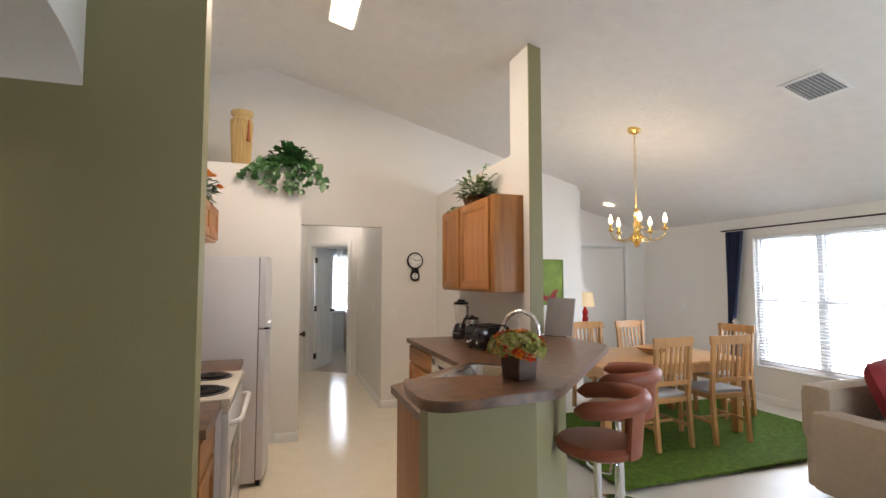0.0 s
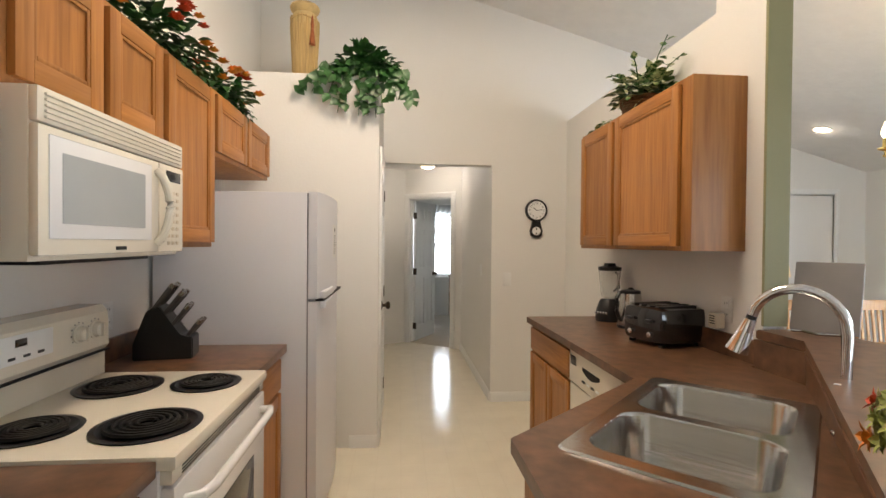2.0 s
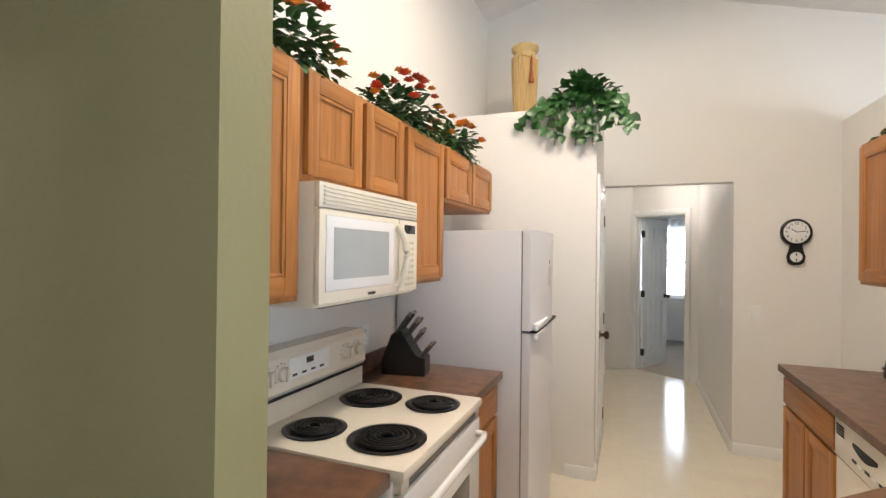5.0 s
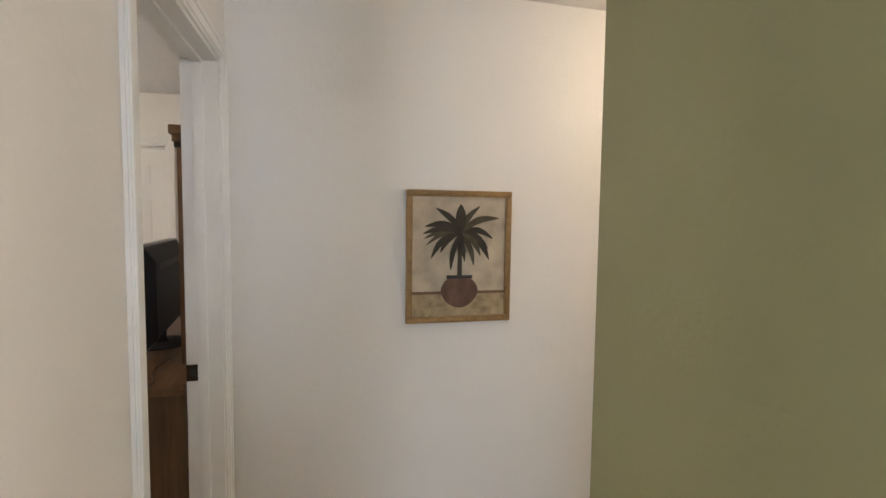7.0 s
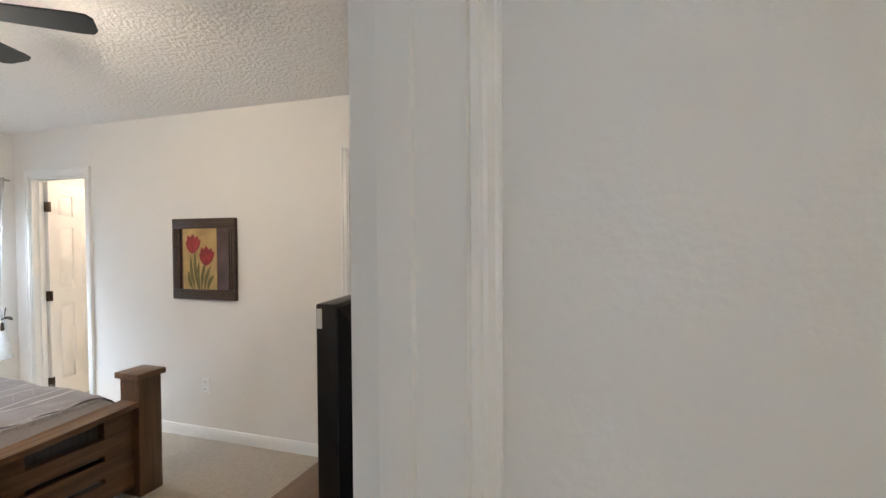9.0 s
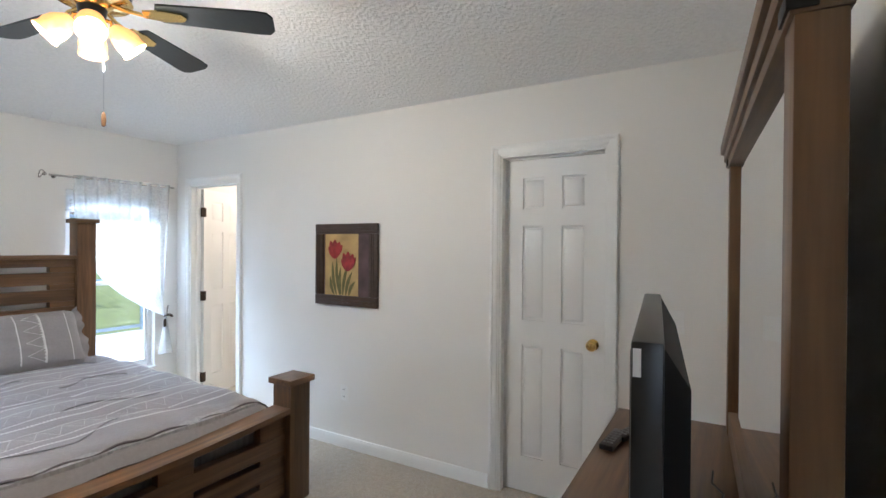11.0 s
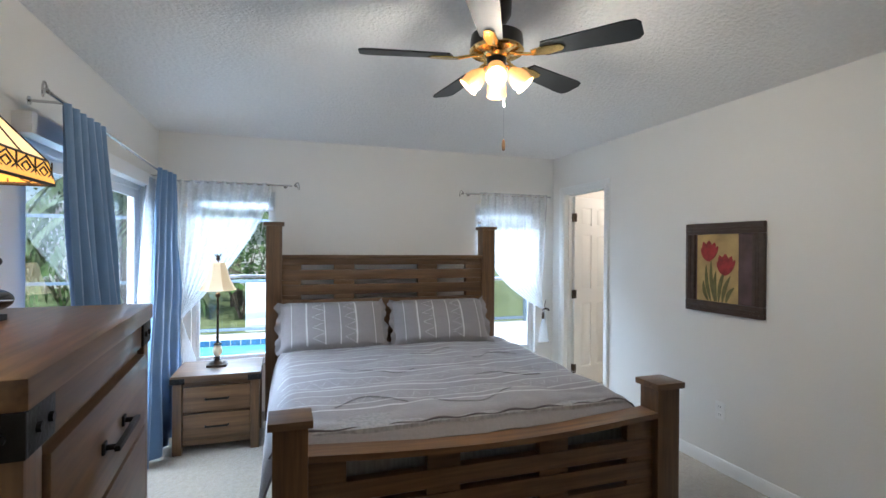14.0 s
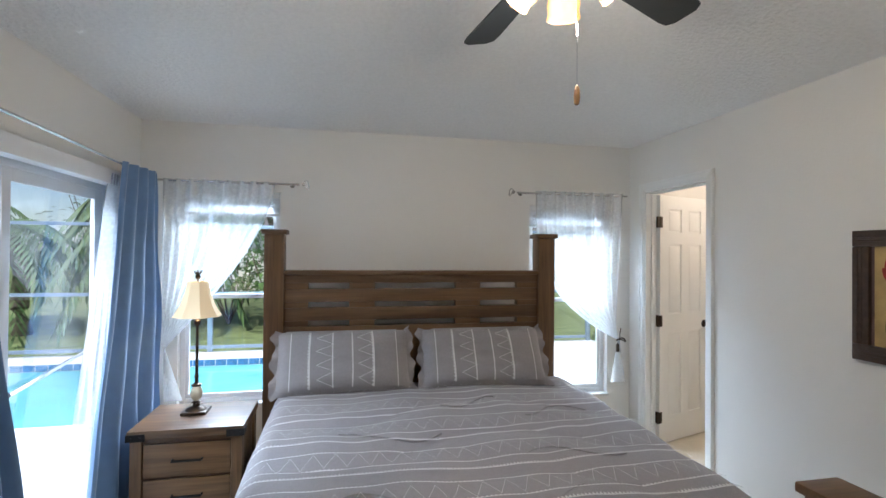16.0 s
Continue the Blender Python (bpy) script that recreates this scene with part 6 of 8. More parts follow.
def knife_block():
    k = thing("knife_block", "black knife block crowded with dark steel-handled knives", "knife block", (-0.715, 3.50, 0.914), 10)
    bm = bmesh.new()
    prism(bm, [(-0.10, 0), (0.125, 0), (0.125, 0.09), (0.075, 0.10), (0.0, 0.225), (-0.05, 0.205), (-0.10, 0.07)], -0.06, 0.06, Matrix(((1, 0, 0, 0), (0, 0, 1, 0), (0, 1, 0, 0), (0, 0, 0, 1))))
    bmesh.ops.bevel(bm, geom=bm.edges[:], offset=0.004, segments=2, affect="EDGES")
    part("block", bm, BLACK, k)
    d = Vector((0.60, 0, 0.80)).normalized()
    rows = [((-0.022, 0.215), 4, 0.105, 0.0115), ((0.014, 0.19), 4, 0.10, 0.011), ((0.045, 0.145), 5, 0.085, 0.009), ((0.098, 0.088), 6, 0.075, 0.0085)]
    for (x, z), n, ln, r in rows:
        for c2 in range(n):
            o = Vector((x, -0.045 + 0.09 * c2 / (n - 1), z))
            tip = d + Vector((0.05 * math.sin(c2 * 2.1 + x * 40), 0.05 * math.cos(c2 * 1.7 + z * 30), 0))
            tip.normalize()
            bm = bmesh.new()
            rod(bm, o - tip * 0.02, o + tip * ln, r * 0.85, r, seg=10)
            h = part("knife_handle", bm, DARKSTEEL, k, "dark steel knife handle")
            bm = bmesh.new()
            rod(bm, o + tip * (ln - 0.004), o + tip * (ln + 0.016), r * 1.06, r * 0.9, seg=10)
            part("end_cap", bm, STEEL, h, "steel end cap")


knife_block()


def wall_clock():
    c = thing("wall_clock", "black pendulum-style wall clock with a white face", "clock", (1.50, 5.57, 1.71))
    m = Matrix.Rotation(math.pi / 2, 4, "X")
    bm = bmesh.new()
    lathe(bm, [(0.095, 0.0), (0.102, 0.012), (0.098, 0.028), (0.086, 0.032), (0.08, 0.026)], 36, m)
    part("rim", bm, BLACK, c)
    bm = bmesh.new()
    prism(bm, [(-0.035, -0.085), (0.035, -0.085), (0.045, -0.14), (0.058, -0.18), (0.05, -0.225), (0.02, -0.245), (-0.02, -0.245), (-0.05, -0.225), (-0.058, -0.18), (-0.045, -0.14)], 0.0, 0.022, m)
    part("lower_case", bm, BLACK, c)
    bm = bmesh.new()
    lathe(bm, [(0.082, 0.0), (0.082, 0.029)], 36, m)
    face = part("face", bm, PAPER, c, "white clock face")
    bm = bmesh.new()
    lathe(bm, [(0.038, 0.0), (0.038, 0.026)], 24, Matrix.Translation((0, 0, -0.185)) @ m)
    part("small_dial", bm, PAPER, c, "small white dial")
    for i in range(12):
        cu = bpy.data.curves.new("numeral", "FONT")
        cu.body, cu.size, cu.align_x, cu.align_y, cu.extrude = str(i if i else 12), 0.027, "CENTER", "CENTER", 0.0008
        a = math.pi / 2 - 2 * math.pi * i / 12
        o = new("numeral", cu)
        o.data.materials.append(INK)
        o.parent = c
        o.matrix_basis = Matrix.Translation((0.064 * math.cos(a), -0.0295, 0.064 * math.sin(a))) @ m
    for a, ln, w in ((math.radians(90 - 82), 0.055, 0.005), (math.radians(90 + 55), 0.038, 0.006)):
        bm = bmesh.new()
        rod(bm, (0, -0.031, 0), (ln * math.cos(a), -0.031, ln * math.sin(a)), w / 2, seg=6)
        part("clock_hand", bm, INK, c)
    for k, zc in ((0, -0.165), (1, -0.205)):
        boxpart("dial_mark", (-0.004, -0.0275, zc - 0.008, 0.004, -0.0255, zc + 0.008), INK, c, 0)


wall_clock()


def wall_plate(name, label, m, toggle=True, material=TRIM):
    p = thing(name, label, "outlet" if not toggle else "light switch")
    p.matrix_basis = m
    boxpart("plate", (-0.036, -0.006, -0.058, 0.036, 0, 0.058), material, p, 0.002)
    if toggle:
        boxpart("toggle", (-0.005, -0.014, -0.004, 0.005, -0.006, 0.012), material, p, 0.001)
    else:
        for z in (-0.026, 0.026):
            s = boxpart("socket", (-0.017, -0.0075, z - 0.017, 0.017, -0.006, z + 0.017), material, p, 0.003)
            for x in (-0.007, 0.007):
                boxpart("socket_slot", (x - 0.0012, -0.0082, z - 0.003, x + 0.0012, -0.0072, z + 0.008), INK, s, 0)
    return p


wall_plate("light_switch", "white toggle light switch on the kitchen wall", pose(1.245, 5.57, 1.095))
wall_plate("light_switch", "white toggle light switch in the far hallway", pose(1.10, 6.1, 1.15, 0, 0, -90))
wall_plate("light_switch", "white toggle light switch beside the closet door", pose(-4.41, 0.47, 1.12, 0, 0, 90))
wall_plate("wall_outlet", "white double wall outlet near the floor", pose(-4.41, -1.745, 0.40, 0, 0, 90), False)
wall_plate("wall_outlet", "white wall outlet above the kitchen backsplash", pose(1.78, 3.42, 1.12, 0, 0, -90), False)
wall_plate("wall_outlet", "white wall outlet behind the stove", pose(-0.90, 3.42, 1.10, 0, 0, 90), False)
wall_plate("light_switch", "white toggle light switch by the entry", pose(5.60, 5.6, 1.1, 0, 0, -90))
pl = thing("plug_adapter", "cream plug-in adapter in the wall outlet", "plug")
pl.matrix_basis = pose(1.772, 3.45, 1.07, 0, 0, -90)
boxpart("case", (-0.03, -0.045, -0.04, 0.03, 0, 0.03), BISQUE, pl, 0.008)
for k in range(4):
    boxpart("vent_slot", (-0.018, -0.0465, -0.02 + k * 0.011, 0.018, -0.0445, -0.015 + k * 0.011), INK, pl, 0)


# ---- kitchen plants and ornaments ----
def leaf_shape(bm, base, tip, wide, up=Vector((0, 0, 1)), fold=0.25):
    base, tip = Vector(base), Vector(tip)
    d = tip - base
    side = d.cross(up)
    if side.length < 1e-6:
        side = Vector((1, 0, 0))
    side.normalize()
    nrm = side.cross(d).normalized()
    mid = [base, base + d * 0.3 - nrm * wide * 0.1, base + d * 0.65, tip - nrm * wide * 0.25]
    ws = [0.0, 1.0, 0.72, 0.0]
    m = [bm.verts.new(p) for p in mid]
    for s in (-1, 1):
        e1 = bm.verts.new(mid[1] + side * s * wide * ws[1] + nrm * wide * fold)
        e2 = bm.verts.new(mid[2] + side * s * wide * ws[2] + nrm * wide * fold * 0.7)
        for f in ((m[0], m[1], e1), (m[1], m[2], e2, e1), (m[2], m[3], e2)):
            bm.faces.new(f if s > 0 else tuple(reversed(f)))


def rnd(a, b):
    return a + (b - a) * random.random()


def foliage(name, parent, centre, spread, n, size, material, label="", droop=0.2):
    bm = bmesh.new()
    for i in range(n):
        v = Vector((random.gauss(0, 1), random.gauss(0, 1), random.gauss(0, 1))).normalized() * (0.35 + 0.65 * random.random())
        v.z = abs(v.z) * 0.9 - 0.15
        p = Vector(centre) + Vector((v.x * spread[0], v.y * spread[1], v.z * spread[2]))
        d = Vector((v.x + rnd(-0.5, 0.5), v.y + rnd(-0.5, 0.5), v.z * 0.8 + rnd(-0.4, 0.4) - droop)).normalized()
        s = size * rnd(0.6, 1.25)
        leaf_shape(bm, p, p + d * s, s * rnd(0.28, 0.4))
    ob = part(name, bm, material, parent, label)
    ob["kind"] = "stuff"
    return ob


def flower(parent, p, r, material):
    bm = bmesh.new()
    for ring, (k, rr, zz) in enumerate(((6, 1.0, 0.0), (5, 0.65, 0.3), (3, 0.3, 0.5))):
        for i in range(k):
            a = 2 * math.pi * (i + ring * 0.4) / k
            d = Vector((math.cos(a) * rr, math.sin(a) * rr, 0.45 + zz))
            leaf_shape(bm, p, Vector(p) + d * r, r * 0.42)
    part("flower", bm, material, parent)


for cx, cy, n, mats_ in ((-0.70, 3.33, 7, REDFLOWER), (-0.70, 3.98, 6, ORANGEFLOWER), (-0.72, 2.45, 6, REDFLOWER)):
    g = thing("flower_arrangement", "silk leaf garland with orange red flowers on the cabinet", "artificial plant", (cx, cy, 2.10), group="garlands on the cabinets")
    bm = bmesh.new()
    lathe(bm, [(0.07, 0.0), (0.09, 0.05), (0.085, 0.055), (0.01, 0.05)], 14)
    part("basket", bm, VASECLAY, g)
    big = 1.0 if mats_ is REDFLOWER else 0.8
    foliage("leaves", g, (0.03, 0, 0.07), (0.18, 0.32 * big, 0.20 * big), 380, 0.058, LEAF)
    foliage("hanging_leaves", g, (0.10, 0.1, 0.0), (0.08, 0.22 * big, 0.07), 70, 0.045, LEAF, droop=0.9)
    for i in range(n + 12):
        a, e = rnd(-1.9, 1.6), rnd(0.05, 1.1)
        p = (0.03 + 0.20 * math.cos(a) * math.cos(e), 0.31 * big * math.sin(a) * math.cos(e), 0.08 + 0.185 * big * math.sin(e))
        flower(g, p, rnd(0.024, 0.036), mats_ if i % 3 else (ORANGEFLOWER if mats_ is REDFLOWER else REDFLOWER))

g = thing("trailing_ivy", "artificial ivy trailing over the plant shelf edge", "artificial plant", (0.0, 4.76, 2.55))
foliage("leaves", g, (0.04, -0.03, 0.06), (0.23, 0.13, 0.21), 300, 0.078, LEAF)
VINES = []
for k in range(11):
    q = -1.0 + 2.0 * k / 10
    x1, dz = 0.05 + 0.30 * q + rnd(-0.03, 0.03), -0.30 + 0.16 * abs(q) + rnd(-0.07, 0.05)
    VINES.append([(0.05 + 0.12 * q, -0.06, 0.10), (0.05 + 0.24 * q, -0.11, 0.04), (x1, -0.13, 0.35 * dz), (x1 + 0.05 * q, -0.12, dz)])
VINES += [[(-0.12, -0.06, 0.08), (-0.26, -0.10, 0.04), (-0.36, -0.11, -0.05), (-0.42, -0.11, -0.13)], [(0.18, 0.02, 0.08), (0.28, 0.02, 0.02), (0.35, 0.0, -0.07), (0.39, 0.0, -0.16)]]
for v in VINES:
    bm = bmesh.new()
    tube(bm, v, 0.003, 5)
    vine = part("vine", bm, LEAF, g)
    bm = bmesh.new()
    for k in range(len(v) - 1):
        for j in range(4):
            q = Vector(v[k]).lerp(Vector(v[k + 1]), j / 4)
            d = Vector((rnd(-0.7, 0.7), rnd(-0.8, 0.1), rnd(-1.0, 0.1))).normalized()
            s = rnd(0.06, 0.09)
            leaf_shape(bm, q, q + d * s, s * 0.42, Vector((0, -1, 0.2)))
    part("vine_leaves", bm, LEAF, vine)

g = thing("basket_plant", "variegated artificial plant in a woven basket on the cabinet", "artificial plant", (1.66, 3.98, 2.145))
bm = bmesh.new()
lathe(bm, [(0.10, 0), (0.125, 0.09), (0.12, 0.095), (0.02, 0.09)], 20)
for i in range(7):
    z = 0.008 + i * 0.013
    r = 0.101 + 0.025 * z / 0.09
    tube(bm, [((r + 0.004 * (k % 2)) * math.cos(2 * math.pi * k / 32), (r + 0.004 * (k % 2)) * math.sin(2 * math.pi * k / 32), z) for k in range(33)], 0.005, 5)
part("woven_basket", bm, mat("brown_wicker", (0.16, 0.075, 0.03), 0.7, bump=0.5, scale=120, vary=0.4, vscale=50), g, "brown woven basket")
foliage("leaves", g, (0, 0, 0.11), (0.15, 0.28, 0.18), 170, 0.075, LEAFPALE)
foliage("dark_leaves", g, (0, 0, 0.10), (0.14, 0.25, 0.15), 90, 0.066, LEAF)
foliage("trailing_leaves", g, (-0.06, 0.34, 0.02), (0.07, 0.16, 0.07), 30, 0.06, LEAFPALE, droop=0.5)
for k in range(7):
    a = 0.9 * k
    o = Vector((0.05 * math.cos(a), 0.08 * math.sin(a), 0.14))
    t = o + Vector((0.10 * math.cos(a), 0.22 * math.sin(a), 0.13 + 0.03 * (k % 3)))
    bm = bmesh.new()
    tube(bm, [o, o.lerp(t, 0.5) + Vector((0, 0, 0.03)), t], 0.003, 5)
    sprig = part("sprig", bm, LEAF, g)
    bm = bmesh.new()
    for q in range(6):
        c = o.lerp(t, 0.4 + 0.1 * q)
        leaf_shape(bm, c, c + Vector((rnd(-0.05, 0.05), rnd(-0.06, 0.06), rnd(-0.01, 0.05))), 0.018)
    part("sprig_leaves", bm, LEAFPALE, sprig)


def tall_vase():
    v = thing("straw_vase", "tall tan clay vase wrapped in straw with a tassel", "vase", (-0.41, 4.93, 2.55))
    v.scale = (0.8, 0.8, 1.0)
    bm = bmesh.new()
    lathe(bm, [(0.085, 0.0), (0.09, 0.05), (0.105, 0.2), (0.118, 0.38), (0.118, 0.47), (0.10, 0.50), (0.098, 0.505), (0.126, 0.53), (0.132, 0.55), (0.122, 0.565), (0.10, 0.56), (0.09, 0.45), (0.04, 0.05)], 32)
    part("body", bm, VASECLAY, v)
    for i in range(44):
        a = 2 * math.pi * i / 44 + 0.02 * (i % 3)
        bm = bmesh.new()
        h = 0.44 + 0.04 * math.sin(i * 2.7)
        tube(bm, [(0.098 * math.cos(a), 0.098 * math.sin(a), 0.005), (0.108 * math.cos(a + 0.02), 0.108 * math.sin(a + 0.02), 0.18), (0.123 * math.cos(a), 0.123 * math.sin(a), h)], 0.0085, 5)
        part("straw", bm, STRAW, v)
    bm = bmesh.new()
    tube(bm, [(0.124 * math.cos(a), 0.124 * math.sin(a), 0.455 + 0.01 * math.sin(3 * a)) for a in [2 * math.pi * i / 40 for i in range(41)]], 0.006, 6)
    part("cord", bm, STRAW, v)
    bm = bmesh.new()
    lathe(bm, [(0.006, 0.46), (0.016, 0.40), (0.012, 0.375), (0.022, 0.30), (0.026, 0.26), (0.004, 0.255)], 14, Matrix.Translation((0.085, -0.105, 0)))
    part("tassel", bm, TASSEL, v, "rust cord tassel")


tall_vase()


def flower_box():
    f = thing("flower_planter", "dark wooden box of lime and red silk flowers", "planter", (0.96, 1.81, 1.07), 18)
    bm = bmesh.new()
    prism(bm, [(-0.05, -0.05), (0.05, -0.05), (0.05, 0.05), (-0.05, 0.05)], 0, 0.108)
    for v in bm.verts:
        if v.co.z > 0.1:
            v.co.x *= 1.12
            v.co.y *= 1.12
    bmesh.ops.bevel(bm, geom=bm.edges[:], offset=0.004, segments=1, affect="EDGES")
    part("box", bm, wood("dark_walnut_box", (0.045, 0.022, 0.012), (0.11, 0.055, 0.03), "X", 0.5, 0.05), f)
    foliage("leaves", f, (0, 0, 0.12), (0.09, 0.09, 0.06), 40, 0.035, LEAF)
    paler = mat("pale_cream_petal", (0.60, 0.55, 0.24), 0.6, vary=0.3, vscale=40)
    for i in range(290):
        a, e = rnd(0, 2 * math.pi), math.asin(rnd(-0.25, 1.0))
        lump = 1 + 0.10 * math.sin(3 * a + 1) * math.cos(e) + rnd(-0.07, 0.07)
        p = (0.112 * lump * math.cos(a) * math.cos(e), 0.112 * lump * math.sin(a) * math.cos(e), 0.122 + 0.068 * lump * math.sin(e))
        red = math.sin(a * 2.0 + 4 * e) > 0.93 or i % 19 == 0
        d = (Vector(p) - Vector((0, 0, 0.1))).normalized()
        t1 = d.orthogonal().normalized()
        t2 = d.cross(t1)
        size = rnd(0.015, 0.021) if red else rnd(0.010, 0.016)
        bm = bmesh.new()
        for ring, lift in ((5, 0.3), (4, 0.9)):
            for k in range(ring):
                b2 = 2 * math.pi * (k + 0.37 * ring) / ring + i
                leaf_shape(bm, p, Vector(p) + (t1 * math.cos(b2) + t2 * math.sin(b2) + d * lift) * size, size * 0.42, d, 0.4)
        part("blossom", bm, (REDFLOWER if i % 3 else ORANGEFLOWER) if red else (HYDRA if i % 4 else paler), f)


flower_box()

lf = thing("ceiling_light", "lit rectangular fluorescent ceiling fixture", "ceiling light")
lf.matrix_basis = Matrix.Translation((0.44, 3.33, vault(0.44))) @ Matrix.Rotation(math.atan(0.275), 4, "Y")
boxpart("frame", (-0.12, -0.62, -0.06, 0.12, 0.62, -0.002), TRIM, lf, 0.01)
boxpart("diffuser", (-0.10, -0.60, -0.085, 0.10, 0.60, -0.058), FLUOR, lf, 0.02, "glowing acrylic diffuser")
area_light("kitchen_ceiling_light", (0.42, 3.33, vault(0.44) - 0.12), (0.42, 3.33, 0), 0.24, 1.2, 54, (1.0, 0.86, 0.68))


# ---- windows and curtains ----
def pane(name, dims, parent):
    ob = boxpart(name, dims, GLASS, parent, 0, "clear window glass")
    ob.visible_shadow = False
    return ob


def sheer_material():
    m = bpy.data.materials.new("white_sheer_voile")
    m.use_nodes = True
    n, l = m.node_tree.nodes, m.node_tree.links
    n.remove(n["Principled BSDF"])
    tr, tl, df = n.new("ShaderNodeBsdfTransparent"), n.new("ShaderNodeBsdfTranslucent"), n.new("ShaderNodeBsdfDiffuse")
    tl.inputs[0].default_value = df.inputs[0].default_value = (0.86, 0.87, 0.87, 1)
    a, b = n.new("ShaderNodeMixShader"), n.new("ShaderNodeMixShader")
    a.inputs[0].default_value = 0.45
    l.new(tl.outputs[0], a.inputs[1])
    l.new(df.outputs[0], a.inputs[2])
    w = n.new("ShaderNodeTexNoise")
    w.inputs["Scale"].default_value = 45
    tc = n.new("ShaderNodeTexCoord")
    l.new(tc.outputs["Object"], w.inputs["Vector"])
    r = n.new("ShaderNodeMapRange")
    r.inputs[3].default_value, r.inputs[4].default_value = 0.36, 0.58
    l.new(w.outputs["Fac"], r.inputs[0])
    l.new(r.outputs[0], b.inputs[0])
    l.new(tr.outputs[0], b.inputs[1])
    l.new(a.outputs[0], b.inputs[2])
    l.new(b.outputs[0], n["Material Output"].inputs[0])
    return m


SHEER = sheer_material()
VINYLFRAME = mat("white_vinyl_window_frame", (0.80, 0.81, 0.82), 0.35, vary=0.03, vscale=5)
SILL = mat("white_marble_sill", (0.75, 0.75, 0.74), 0.25, vary=0.08, vscale=9)


def hung_window(name, label, m, w, h, blinds=0.0, slats=0, mullion=False):
    """Local x along the opening, y from the room face outwards, z from the sill."""
    o = thing(name, label, "window", kind="structure")
    o.matrix_basis = m
    fw = 0.035
    for d in ((0, 0.05, 0, fw, 0.105, h), (w - fw, 0.05, 0, w, 0.105, h), (fw, 0.05, 0, w - fw, 0.105, fw), (fw, 0.05, h - fw, w - fw, 0.105, h)):
        boxpart("window_frame", d, VINYLFRAME, o, 0.003)
    cols = [(fw, w / 2 - 0.03), (w / 2 + 0.03, w - fw)] if mullion else [(fw, w - fw)]
    if mullion:
        boxpart("mullion", (w / 2 - 0.03, 0.05, fw, w / 2 + 0.03, 0.105, h - fw), VINYLFRAME, o, 0.003)
    for a, b in cols:
        for z0, z1, y0 in ((fw, h / 2 + 0.015, 0.06), (h / 2 - 0.015, h - fw, 0.08)):
            s = boxpart("sash_rail", (a, y0, z0, b, y0 + 0.02, z0 + 0.03), VINYLFRAME, o, 0.002)
            boxpart("sash_rail", (a, y0, z1 - 0.03, b, y0 + 0.02, z1), VINYLFRAME, o, 0.002)
            boxpart("sash_stile", (a, y0, z0 + 0.03, a + 0.025, y0 + 0.02, z1 - 0.03), VINYLFRAME, o, 0.002)
            boxpart("sash_stile", (b - 0.025, y0, z0 + 0.03, b, y0 + 0.02, z1 - 0.03), VINYLFRAME, o, 0.002)
            pane("pane", (a + 0.025, y0 + 0.008, z0 + 0.03, b - 0.025, y0 + 0.012, z1 - 0.03), o)
    boxpart("window_sill", (-0.015, -0.02, -0.02, w + 0.015, 0.05, 0.001), SILL, o, 0.004, "white marble sill")
    if slats:
        bl = thing("window_blind", "white horizontal slat blind in the window", "blind")
        bl.matrix_basis = m
        boxpart("head_rail", (0.01, 0.012, h - 0.045, w - 0.01, 0.045, h - 0.003), VINYLFRAME, bl, 0.003)
        z = h - 0.06
        step = blinds
        me = None
        for i in range(slats):
            if me is None:
                bm = bmesh.new()
                box(bm, 0.012, -0.019, -0.0012, w - 0.012, 0.019, 0.0012)
                s = part("slat", bm, VINYLFRAME, bl)
                me = s.data
            else:
                s = new("slat", me)
                s.parent = bl
            s.matrix_basis = pose(0, 0.028, z - i * step, 14, 0, 0)
        boxpart("bottom_rail", (0.012, 0.015, z - slats * step - 0.01, w - 0.012, 0.042, z - slats * step + 0.008), VINYLFRAME, bl, 0.003)
    return o


hung_window("window_bed_a", "white single-hung bedroom window towards the pool", pose(-0.88, -3.87, 0.44, 0, 0, 180), 0.68, 1.53, 0.012, 9)
hung_window("window_bed_b", "white single-hung bedroom window beside the bathroom door", pose(-3.50, -3.87, 0.37, 0, 0, 180), 0.70, 1.56, 0.012, 9)
hung_window("window_dining", "wide white dining room window with lowered blinds", pose(5.60, 4.47, 0.43, 0, 0, -90), 1.52, 1.60, 0.036, 41, True)
hung_window("window_far", "white far bedroom window with blinds", pose(0.1, 10.70, 0.75), 1.4, 1.30, 0.036, 33)


